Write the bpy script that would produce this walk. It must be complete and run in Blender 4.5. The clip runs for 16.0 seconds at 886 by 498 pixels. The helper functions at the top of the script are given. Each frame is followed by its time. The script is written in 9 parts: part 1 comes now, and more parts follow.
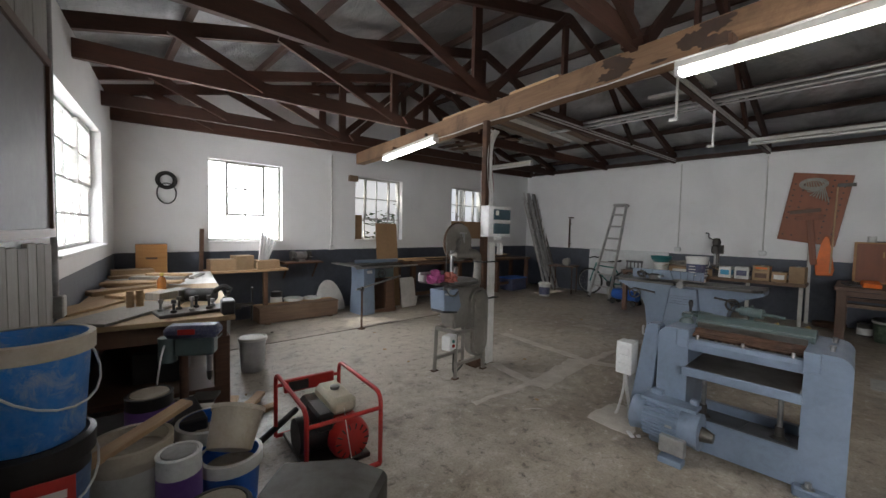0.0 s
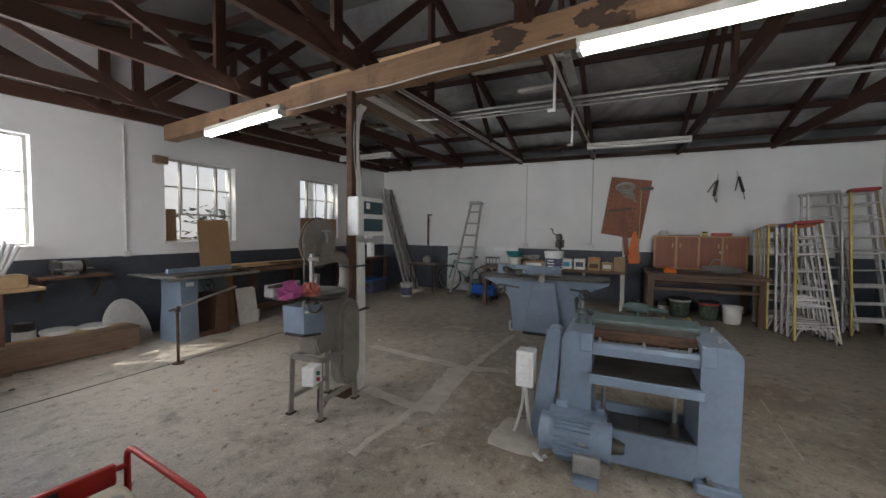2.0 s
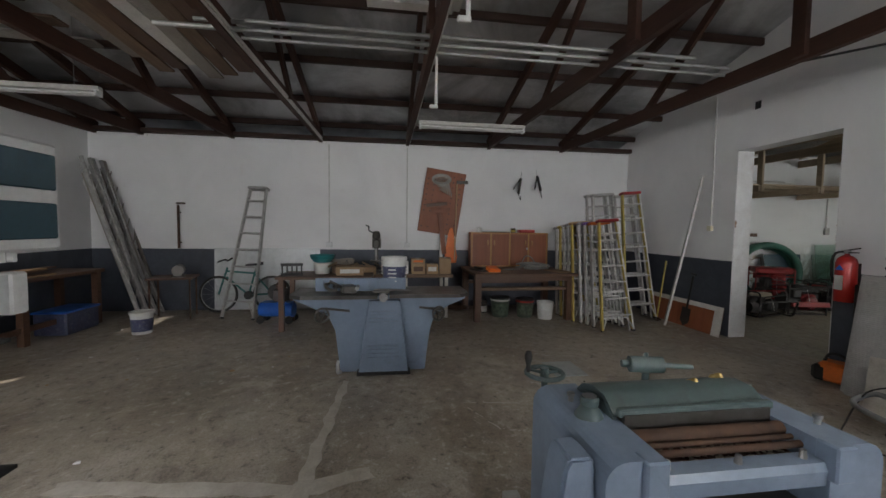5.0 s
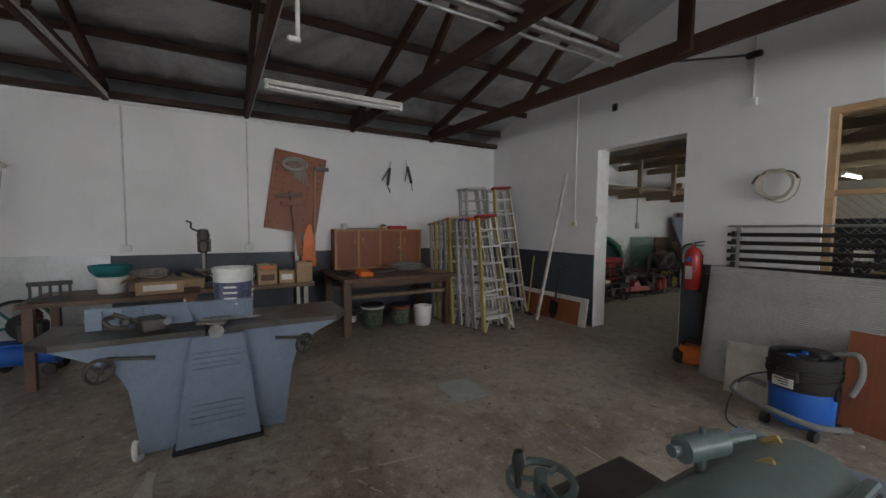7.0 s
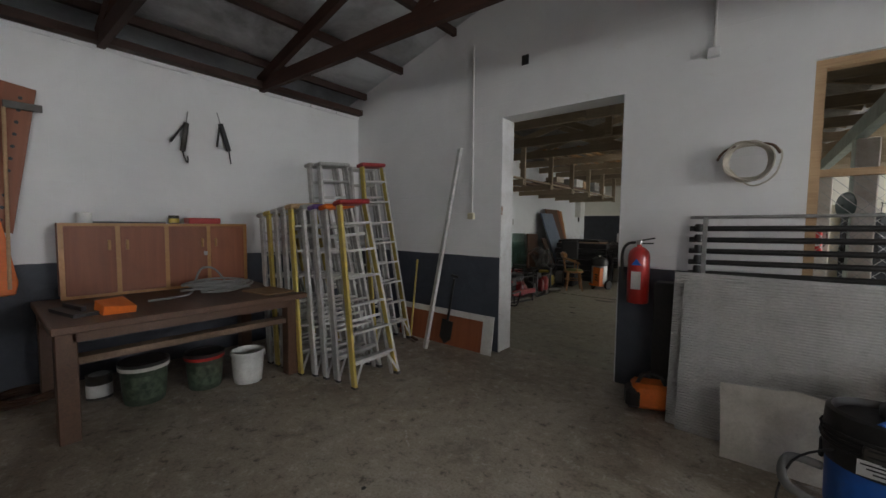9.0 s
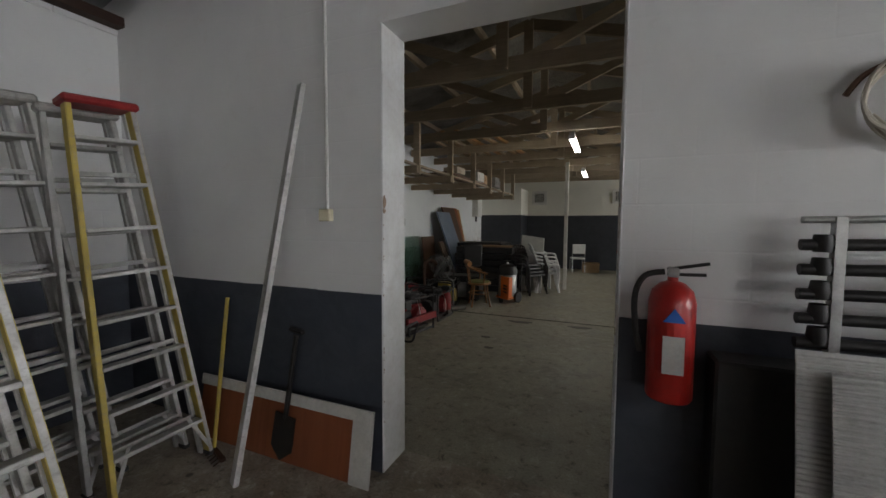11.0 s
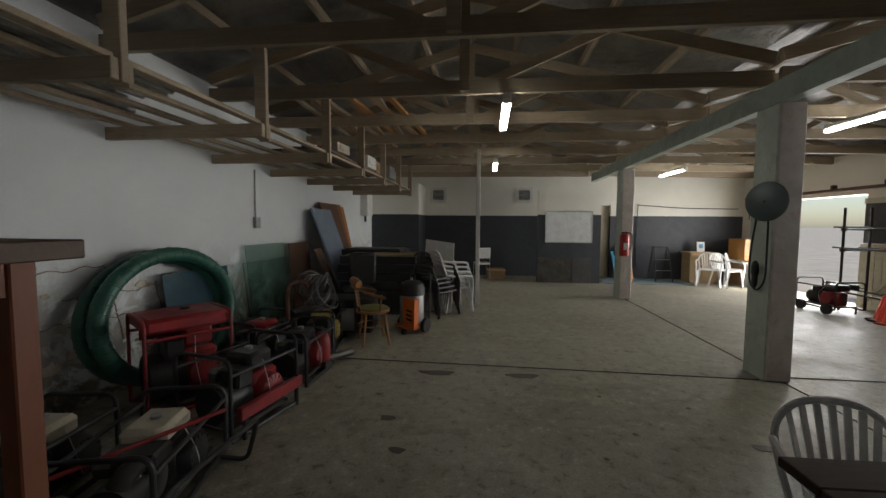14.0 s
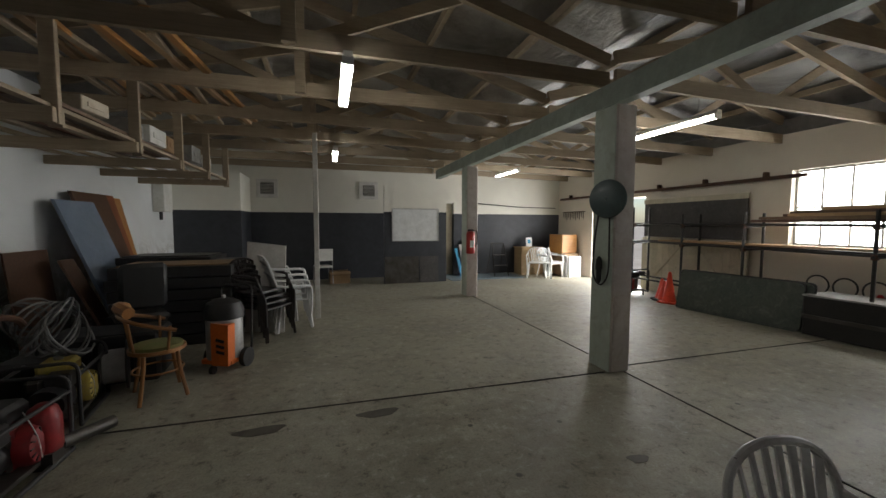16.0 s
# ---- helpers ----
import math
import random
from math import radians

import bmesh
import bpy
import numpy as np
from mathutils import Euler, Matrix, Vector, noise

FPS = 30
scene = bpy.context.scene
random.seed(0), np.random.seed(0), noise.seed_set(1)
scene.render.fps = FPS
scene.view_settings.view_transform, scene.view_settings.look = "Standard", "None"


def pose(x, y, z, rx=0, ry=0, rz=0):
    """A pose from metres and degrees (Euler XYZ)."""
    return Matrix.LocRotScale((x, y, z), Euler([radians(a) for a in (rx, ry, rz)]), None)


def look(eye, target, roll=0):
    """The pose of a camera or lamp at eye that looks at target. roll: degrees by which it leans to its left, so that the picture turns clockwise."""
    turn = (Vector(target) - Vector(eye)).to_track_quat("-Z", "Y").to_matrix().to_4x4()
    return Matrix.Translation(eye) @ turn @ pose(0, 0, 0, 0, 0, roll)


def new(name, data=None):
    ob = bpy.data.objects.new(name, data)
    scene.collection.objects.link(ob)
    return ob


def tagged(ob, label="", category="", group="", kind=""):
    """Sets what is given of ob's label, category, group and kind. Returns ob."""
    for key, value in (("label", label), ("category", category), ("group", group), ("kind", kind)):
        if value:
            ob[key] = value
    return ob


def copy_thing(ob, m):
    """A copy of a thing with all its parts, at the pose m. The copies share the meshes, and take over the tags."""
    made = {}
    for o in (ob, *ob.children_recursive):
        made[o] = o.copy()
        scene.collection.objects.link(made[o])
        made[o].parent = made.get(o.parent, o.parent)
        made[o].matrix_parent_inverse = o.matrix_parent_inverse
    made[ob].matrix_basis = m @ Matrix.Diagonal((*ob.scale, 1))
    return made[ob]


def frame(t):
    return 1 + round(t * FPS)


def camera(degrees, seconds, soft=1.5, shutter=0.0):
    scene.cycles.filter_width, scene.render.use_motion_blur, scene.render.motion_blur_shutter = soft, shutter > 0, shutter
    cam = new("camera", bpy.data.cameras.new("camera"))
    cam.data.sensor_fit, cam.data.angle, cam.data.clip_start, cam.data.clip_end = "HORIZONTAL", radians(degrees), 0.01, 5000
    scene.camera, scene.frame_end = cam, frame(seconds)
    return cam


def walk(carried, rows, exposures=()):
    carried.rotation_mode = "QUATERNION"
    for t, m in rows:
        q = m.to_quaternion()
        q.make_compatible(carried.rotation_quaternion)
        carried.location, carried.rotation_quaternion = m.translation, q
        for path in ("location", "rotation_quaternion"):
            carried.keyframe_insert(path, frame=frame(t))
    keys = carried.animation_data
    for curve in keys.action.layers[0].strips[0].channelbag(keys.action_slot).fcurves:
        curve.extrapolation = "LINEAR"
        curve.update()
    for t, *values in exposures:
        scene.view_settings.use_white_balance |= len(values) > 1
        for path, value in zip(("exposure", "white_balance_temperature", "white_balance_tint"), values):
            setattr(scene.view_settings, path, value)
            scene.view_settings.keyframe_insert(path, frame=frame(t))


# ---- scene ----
cam = camera(98.2, 16.0)
PATH = [
    (0, (-0.199, 0.266, 1.488), (1.154, 1.735, 1.389), 1.26),
    (0.5, (-0.120, 0.380, 1.485), (1.369, 1.712, 1.391), 1.15),
    (1, (-0.053, 0.552, 1.483), (1.565, 1.723, 1.390), 1.11),
    (1.5, (0.064, 0.708, 1.473), (1.785, 1.722, 1.381), 0.92),
    (2, (0.239, 0.877, 1.472), (2.048, 1.724, 1.378), 0.73),
    (2.5, (0.475, 1.057, 1.482), (2.356, 1.730, 1.385), 0.54),
    (3, (0.738, 1.261, 1.489), (2.676, 1.746, 1.391), 0.49),
    (3.5, (1.019, 1.438, 1.492), (2.995, 1.733, 1.392), 0.53),
    (4, (1.318, 1.627, 1.490), (3.313, 1.732, 1.388), 0.72),
    (6.5, (2.506, 1.906, 1.543), (4.320, 1.072, 1.422), 0.47),
    (7, (2.782, 1.840, 1.515), (4.512, 0.845, 1.392), 0.48),
    (7.5, (3.163, 1.684, 1.496), (4.799, 0.540, 1.370), 0.49),
    (8, (3.578, 1.470, 1.483), (5.100, 0.179, 1.353), 0.57),
    (8.5, (3.993, 1.137, 1.464), (5.384, -0.294, 1.337), 0.45),
    (9, (4.390, 0.754, 1.457), (5.654, -0.791, 1.330), 0.55),
    (9.5, (4.710, 0.316, 1.459), (5.855, -1.319, 1.335), 0.40),
    (10, (5.001, -0.160, 1.474), (6.027, -1.873, 1.350), 0.38),
    (12.5, (5.827, -2.230, 1.531), (6.323, -4.164, 1.408), 0.30),
    (13, (5.961, -2.533, 1.513), (6.390, -4.483, 1.395), 0.40),
    (13.5, (6.052, -2.816, 1.539), (6.404, -4.781, 1.412), 0.40),
    (14, (6.120, -3.082, 1.534), (6.354, -5.064, 1.409), 0.39),
    (14.5, (6.136, -3.355, 1.539), (6.211, -5.350, 1.414), 0.23),
    (15, (6.173, -3.594, 1.547), (6.051, -5.587, 1.419), 0.19),
    (15.5, (6.146, -3.795, 1.534), (5.809, -5.763, 1.406), 0.06),
    (16, (6.103, -3.944, 1.531), (5.542, -5.859, 1.400), 0.11),
]
EXPOSURES = ((0.0, 0.0), (16.0, 0.0))
walk(cam, [(t, look(eye, target, roll)) for t, eye, target, roll in PATH], EXPOSURES)

# ---- world, sun and large lights ----
SUN_DIR = Vector((1.25, -1.3, -1.86)).normalized()
world = bpy.data.worlds.new("world")
scene.world = world
world.use_nodes = True
wn = world.node_tree
sky = wn.nodes.new("ShaderNodeTexSky")
sky.sky_type, sky.sun_disc = "NISHITA", False
sky.sun_elevation = math.asin(-SUN_DIR.z)
sky.sun_rotation = math.atan2(-SUN_DIR.x, -SUN_DIR.y)
wn.links.new(sky.outputs[0], wn.nodes["Background"].inputs[0])
wn.nodes["Background"].inputs[1].default_value = 0.15
sun = new("sun", bpy.data.lights.new("sun", "SUN"))
sun.data.energy, sun.data.angle, sun.data.color = 5.0, radians(0.6), (1.0, 0.95, 0.87)
sun.rotation_mode = "QUATERNION"
sun.rotation_quaternion = SUN_DIR.to_track_quat("-Z", "Y")


def window_light(name, loc, aim, w, h, watts, col=(0.96, 0.965, 1.0)):
    """Daylight entering through a glazed opening."""
    data = bpy.data.lights.new(name, "AREA")
    data.shape, data.size, data.size_y, data.energy, data.color = "RECTANGLE", w, h, watts, col
    ob = new(name, data)
    ob.matrix_world = look(loc, aim)
    return ob


window_light("daylight_west_window", (-0.42, 4.87, 1.86), (2.0, 4.55, 1.7), 2.3, 1.4, 95)
window_light("daylight_south_west_window", (-1.28, -1.3, 1.86), (2.0, -1.75, 1.3), 2.2, 1.35, 112)
window_light("daylight_north_window", (1.64, 7.09, 1.86), (1.64, 3.0, 1.6), 1.25, 1.4, 55)
window_light("daylight_sliding_door", (-1.3, -12.3, 1.09), (2.0, -12.0, 1.0), 1.95, 2.2, 180, (0.97, 0.965, 0.945))
window_light("daylight_street_window", (-1.3, -7.13, 1.8), (2.0, -7.13, 1.5), 2.5, 1.3, 84, (0.97, 0.965, 0.945))


# ---- materials ----
def nodes_of(name):
    m = bpy.data.materials.new(name)
    m.use_nodes = True
    t = m.node_tree
    return m, t, t.nodes["Principled BSDF"]


def nd(t, kind, **vals):
    n = t.nodes.new(kind)
    for k, v in vals.items():
        n.inputs[k.replace("_", " ")].default_value = v
    return n


def coords(t, world_space=False):
    if world_space:
        return t.nodes.new("ShaderNodeNewGeometry").outputs["Position"]
    return t.nodes.new("ShaderNodeTexCoord").outputs["Object"]


def noise_tex(t, vec, scale, detail=6.0, rough=0.6, distort=0.0):
    n = nd(t, "ShaderNodeTexNoise", Scale=scale, Detail=detail, Roughness=rough, Distortion=distort)
    t.links.new(vec, n.inputs["Vector"])
    return n.outputs["Fac"]


def ramp(t, fac, stops):
    r = t.nodes.new("ShaderNodeValToRGB")
    while len(r.color_ramp.elements) < len(stops):
        r.color_ramp.elements.new(0.5)
    for e, (p, c) in zip(r.color_ramp.elements, stops):
        e.position = p
        e.color = (*c, 1) if isinstance(c, tuple) else (c, c, c, 1)
    t.links.new(fac, r.inputs["Fac"])
    return r.outputs["Color"]


def mix(t, fac, a, b, blend="MIX"):
    n = t.nodes.new("ShaderNodeMix")
    n.data_type, n.blend_type = "RGBA", blend
    for sock, v in ((n.inputs[0], fac), (n.inputs[6], a), (n.inputs[7], b)):
        if isinstance(v, (int, float)):
            sock.default_value = v
        elif isinstance(v, tuple):
            sock.default_value = (*v, 1)
        else:
            t.links.new(v, sock)
    return n.outputs[2]


def bump(t, height, strength, dist=0.01, normal=None):
    b = nd(t, "ShaderNodeBump", Strength=strength, Distance=dist)
    t.links.new(height, b.inputs["Height"])
    if normal is not None:
        t.links.new(normal, b.inputs["Normal"])
    return b.outputs["Normal"]


def plain(name, c1, c2=None, scale=6.0, rough=0.5, metal=0.0, relief=0.15, dirt=0.25, dirt_col=(0.05, 0.04, 0.03), vary=0.0, stretch=None, coat=0.0):
    """A worn surface: two tones, fine grain, dirt in patches, uneven gloss."""
    m, t, p = nodes_of(name)
    vec = coords(t)
    if stretch:
        mp = nd(t, "ShaderNodeMapping")
        mp.inputs["Scale"].default_value = stretch
        t.links.new(vec, mp.inputs["Vector"])
        vec = mp.outputs["Vector"]
    c2 = c2 or tuple(v * 0.82 for v in c1)
    big, fine = noise_tex(t, vec, scale, 5, 0.6, 0.4), noise_tex(t, vec, scale * 9, 4, 0.7)
    col = mix(t, ramp(t, big, ((0.35, 0.0), (0.68, 1.0))), c1, c2)
    col = mix(t, ramp(t, fine, ((0.3, 0.16), (0.7, 0.0))), col, dirt_col)
    if dirt:
        col = mix(t, ramp(t, noise_tex(t, vec, scale * 2.3, 8, 0.75, 0.8), ((0.52, 0.0), (0.78, dirt))), col, dirt_col)
    if vary:
        hsv = nd(t, "ShaderNodeHueSaturation")
        info = t.nodes.new("ShaderNodeObjectInfo")
        mr = nd(t, "ShaderNodeMapRange", To_Min=1 - vary, To_Max=1 + vary)
        t.links.new(info.outputs["Random"], mr.inputs["Value"])
        t.links.new(mr.outputs[0], hsv.inputs["Value"])
        t.links.new(col, hsv.inputs["Color"])
        col = hsv.outputs["Color"]
    t.links.new(col, p.inputs["Base Color"])
    mr = nd(t, "ShaderNodeMapRange", To_Min=max(rough - 0.12, 0.03), To_Max=min(rough + 0.15, 1))
    t.links.new(big, mr.inputs["Value"])
    t.links.new(mr.outputs[0], p.inputs["Roughness"])
    p.inputs["Metallic"].default_value = metal
    if coat:
        p.inputs["Coat Weight"].default_value = coat
        p.inputs["Coat Roughness"].default_value = 0.15
    if relief:
        t.links.new(bump(t, fine, relief, 0.004), p.inputs["Normal"])
    return m


def timber(name, c1, c2, scale=3.0, rough=0.7, axis=0, vary=0.2, stain=0.3, stain_col=(0.03, 0.018, 0.012)):
    """Sawn wood with its grain along one local axis."""
    m, t, p = nodes_of(name)
    mp = nd(t, "ShaderNodeMapping")
    s = [14.0, 14.0, 14.0]
    s[axis] = 0.7
    mp.inputs["Scale"].default_value = s
    info = t.nodes.new("ShaderNodeObjectInfo")
    add = t.nodes.new("ShaderNodeVectorMath")
    add.operation = "ADD"
    t.links.new(coords(t), add.inputs[0])
    sc = nd(t, "ShaderNodeMath")
    sc.operation = "MULTIPLY"
    sc.inputs[1].default_value = 37.0
    t.links.new(info.outputs["Random"], sc.inputs[0])
    t.links.new(sc.outputs[0], add.inputs[1])
    t.links.new(add.outputs[0], mp.inputs["Vector"])
    g = noise_tex(t, mp.outputs["Vector"], scale, 7, 0.65, 1.2)
    col = mix(t, ramp(t, g, ((0.3, 0.0), (0.7, 1.0))), c1, c2)
    blot = noise_tex(t, add.outputs[0], 2.2, 6, 0.7, 0.6)
    col = mix(t, ramp(t, blot, ((0.5, 0.0), (0.75, stain))), col, stain_col)
    hsv = nd(t, "ShaderNodeHueSaturation")
    mr = nd(t, "ShaderNodeMapRange", To_Min=1 - vary, To_Max=1 + vary)
    t.links.new(info.outputs["Random"], mr.inputs["Value"])
    t.links.new(mr.outputs[0], hsv.inputs["Value"])
    t.links.new(col, hsv.inputs["Color"])
    t.links.new(hsv.outputs["Color"], p.inputs["Base Color"])
    p.inputs["Roughness"].default_value = rough
    t.links.new(bump(t, g, 0.25, 0.004), p.inputs["Normal"])
    return m


def painted_wall(name, upper, lower, split, seed=0.0, damp=0.0, yellow=0.0):
    """Painted block wall: light paint above a dark dado, thin coursing showing through, scuffs and stains."""
    m, t, p = nodes_of(name)
    vec = coords(t, True)
    sep = nd(t, "ShaderNodeSeparateXYZ")
    t.links.new(vec, sep.inputs[0])
    big = noise_tex(t, vec, 0.9, 6, 0.65, 0.5)
    mid = noise_tex(t, vec, 5.0, 8, 0.72, 0.7)
    fine = noise_tex(t, vec, 45.0, 5, 0.7)
    up = mix(t, ramp(t, big, ((0.35, 0.0), (0.7, 1.0))), upper, tuple(v * 0.9 for v in upper))
    up = mix(t, ramp(t, mid, ((0.6, 0.0), (0.78, 0.35))), up, tuple(v * k for v, k in zip(upper, (0.72, 0.66, 0.56))))
    lo = mix(t, ramp(t, mid, ((0.4, 0.0), (0.75, 1.0))), lower, tuple(v * 1.5 for v in lower))
    lo = mix(t, ramp(t, fine, ((0.66, 0.0), (0.8, 0.35))), lo, (0.3, 0.29, 0.28))
    if split > 0:
        wob = nd(t, "ShaderNodeMath")
        wob.operation = "MULTIPLY_ADD"
        wob.inputs[1].default_value, wob.inputs[2].default_value = 0.02, split - 0.01
        t.links.new(mid, wob.inputs[0])
        gt = nd(t, "ShaderNodeMath")
        gt.operation = "GREATER_THAN"
        t.links.new(sep.outputs["Z"], gt.inputs[0])
        t.links.new(wob.outputs[0], gt.inputs[1])
        col = mix(t, gt.outputs[0], lo, up)
    else:
        col = up
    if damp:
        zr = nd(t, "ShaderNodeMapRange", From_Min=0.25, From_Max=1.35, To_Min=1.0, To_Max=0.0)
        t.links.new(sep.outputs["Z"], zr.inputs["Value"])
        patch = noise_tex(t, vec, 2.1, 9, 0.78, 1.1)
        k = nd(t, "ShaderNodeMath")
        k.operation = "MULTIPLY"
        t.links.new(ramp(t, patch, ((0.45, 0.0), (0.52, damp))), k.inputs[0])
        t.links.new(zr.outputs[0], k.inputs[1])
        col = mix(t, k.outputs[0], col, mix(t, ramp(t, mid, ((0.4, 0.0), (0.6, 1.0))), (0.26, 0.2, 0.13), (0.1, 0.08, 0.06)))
    t.links.new(col, p.inputs["Base Color"])
    p.inputs["Roughness"].default_value = 0.55
    brick = nd(t, "ShaderNodeTexBrick", Scale=1.0, Mortar_Size=0.006, Mortar_Smooth=0.6, Brick_Width=0.42, Row_Height=0.2)
    rot = t.nodes.new("ShaderNodeCombineXYZ")
    su = nd(t, "ShaderNodeMath")
    t.links.new(sep.outputs["X"], su.inputs[0])
    t.links.new(sep.outputs["Y"], su.inputs[1])
    t.links.new(su.outputs[0], rot.inputs[0])
    t.links.new(sep.outputs["Z"], rot.inputs[1])
    t.links.new(rot.outputs[0], brick.inputs["Vector"])
    inv = nd(t, "ShaderNodeMath")
    inv.operation = "SUBTRACT"
    inv.inputs[0].default_value = 1.0
    t.links.new(brick.outputs["Fac"], inv.inputs[1])
    n1 = bump(t, inv.outputs[0], 0.16, 0.004)
    t.links.new(bump(t, mid, 0.25, 0.012, bump(t, fine, 0.2, 0.003, n1)), p.inputs["Normal"])
    return m


def concrete_floor(name, tones, gloss, flecks, dusty=None):
    """Old concrete: pale and dark areas, oil, trodden dirt, white flecks and scratches, uneven gloss; paler about the
    point dusty.
    """
    m, t, p = nodes_of(name)
    vec = coords(t, True)
    a, b = noise_tex(t, vec, 0.5, 9, 0.66, 0.15), noise_tex(t, vec, 2.1, 10, 0.72, 0.25)
    c, d = noise_tex(t, vec, 9.0, 10, 0.8, 0.2), noise_tex(t, vec, 60.0, 5, 0.75)
    e = noise_tex(t, vec, 24.0, 8, 0.8, 0.6)
    col = mix(t, ramp(t, a, ((0.4, 0.0), (0.58, 1.0))), tones[2], tones[0])
    col = mix(t, ramp(t, b, ((0.5, 0.0), (0.64, 0.8))), col, tones[1])
    # Paler around one given point, fading outwards with an edge broken by noise.
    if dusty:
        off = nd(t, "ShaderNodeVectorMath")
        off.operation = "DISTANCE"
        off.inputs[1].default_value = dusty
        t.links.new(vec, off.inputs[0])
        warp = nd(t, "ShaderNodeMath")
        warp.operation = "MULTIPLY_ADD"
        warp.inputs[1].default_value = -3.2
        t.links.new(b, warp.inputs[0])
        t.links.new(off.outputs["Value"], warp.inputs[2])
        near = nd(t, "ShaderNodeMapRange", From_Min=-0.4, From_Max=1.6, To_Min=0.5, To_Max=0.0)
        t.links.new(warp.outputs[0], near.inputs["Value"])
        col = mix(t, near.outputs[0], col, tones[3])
    col = mix(t, ramp(t, b, ((0.34, 0.75), (0.46, 0.0))), col, tuple(v * 0.62 for v in tones[2]))
    col = mix(t, ramp(t, c, ((0.54, 0.0), (0.64, 0.75))), col, tones[3])
    col = mix(t, ramp(t, c, ((0.35, 0.9), (0.46, 0.0))), col, (0.07, 0.06, 0.045))
    col = mix(t, ramp(t, e, ((0.59, 0.0), (0.7, 0.45))), col, tones[3])
    col = mix(t, ramp(t, e, ((0.32, 0.5), (0.41, 0.0))), col, (0.05, 0.043, 0.034))
    v = nd(t, "ShaderNodeTexVoronoi", Scale=5.0, Randomness=1.0)
    t.links.new(vec, v.inputs["Vector"])
    spot = mix(t, 1.0, ramp(t, v.outputs["Distance"], ((0.03, 1.0), (0.08, 0.0))), ramp(t, noise_tex(t, vec, 1.3, 3), ((0.48, 0.0), (0.56, flecks))), "MULTIPLY")
    col = mix(t, spot, col, (0.62, 0.6, 0.56))
    v2 = nd(t, "ShaderNodeTexVoronoi", Scale=2.3, Randomness=1.0)
    t.links.new(vec, v2.inputs["Vector"])
    col = mix(t, ramp(t, v2.outputs["Distance"], ((0.035, 0.85), (0.06, 0.0))), col, (0.04, 0.035, 0.03))
    col = mix(t, ramp(t, d, ((0.36, 0.35), (0.52, 0.0))), col, (0.06, 0.052, 0.045))
    t.links.new(col, p.inputs["Base Color"])
    mr = nd(t, "ShaderNodeMapRange", From_Min=0.35, From_Max=0.62, To_Min=gloss[0], To_Max=gloss[1])
    t.links.new(b, mr.inputs["Value"])
    t.links.new(mr.outputs[0], p.inputs["Roughness"])
    t.links.new(bump(t, c, 0.25, 0.008, bump(t, e, 0.25, 0.004, bump(t, d, 0.15, 0.002))), p.inputs["Normal"])
    return m


def foil(name, tone, rough, wrinkle, tarnish):
    """Crinkled reflective roof foil, tarnished in patches."""
    m, t, p = nodes_of(name)
    vec = coords(t, True)
    mp = nd(t, "ShaderNodeMapping")
    mp.inputs["Scale"].default_value = (1.0, 0.45, 1.0)
    t.links.new(vec, mp.inputs["Vector"])
    w = noise_tex(t, mp.outputs[0], 7.0, 9, 0.66, 1.6)
    big = noise_tex(t, vec, 0.8, 5, 0.65, 0.6)
    col = mix(t, ramp(t, big, ((0.42, 0.0), (0.62, tarnish))), tone, tuple(v * 0.35 for v in tone))
    t.links.new(col, p.inputs["Base Color"])
    p.inputs["Metallic"].default_value = 0.85
    p.inputs["Roughness"].default_value = rough
    t.links.new(bump(t, w, wrinkle, 0.05), p.inputs["Normal"])
    return m


def glow(name, col, strength):
    m, t, p = nodes_of(name)
    p.inputs["Base Color"].default_value = (0.9, 0.9, 0.9, 1)
    p.inputs["Emission Color"].default_value = (*col, 1)
    p.inputs["Emission Strength"].default_value = strength
    return m


def clear_glass(name, tint=(0.95, 0.97, 0.96), rough=0.02):
    m, t, p = nodes_of(name)
    p.inputs["Base Color"].default_value = (*tint, 1)
    p.inputs["Transmission Weight"].default_value = 1.0
    p.inputs["Roughness"].default_value = rough
    p.inputs["IOR"].default_value = 1.45
    return m


M = {}
M["wall"] = painted_wall("white_over_grey_wall", (0.8, 0.795, 0.79), (0.05, 0.057, 0.073), 1.09)
M["wall_store"] = painted_wall("store_wall", (0.74, 0.72, 0.64), (0.03, 0.033, 0.04), 1.83)
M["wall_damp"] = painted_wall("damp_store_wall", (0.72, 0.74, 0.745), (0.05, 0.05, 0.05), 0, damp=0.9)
M["wall_cream"] = painted_wall("cream_store_wall", (0.76, 0.7, 0.6), (0.05, 0.05, 0.05), 0)
M["jamb"] = plain("chipped_white_jamb", (0.74, 0.75, 0.76), (0.62, 0.62, 0.62), 4, 0.5, dirt=0.35, dirt_col=(0.3, 0.26, 0.22))
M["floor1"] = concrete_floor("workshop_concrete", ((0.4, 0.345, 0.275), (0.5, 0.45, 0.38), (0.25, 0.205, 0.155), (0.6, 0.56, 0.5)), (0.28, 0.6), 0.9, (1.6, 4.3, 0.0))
M["floor2"] = concrete_floor("store_concrete", ((0.34, 0.32, 0.25), (0.41, 0.38, 0.3), (0.26, 0.24, 0.18), (0.5, 0.47, 0.4)), (0.38, 0.64), 0.6)
M["patch"] = plain("pale_concrete_fill", (0.62, 0.58, 0.52), (0.48, 0.44, 0.38), 7, 0.75, relief=0.3)
M["stain"] = plain("oil_stain", (0.09, 0.078, 0.062), (0.06, 0.05, 0.04), 6, 0.5)
M["joint"] = plain("dark_joint", (0.035, 0.03, 0.026), rough=0.9)
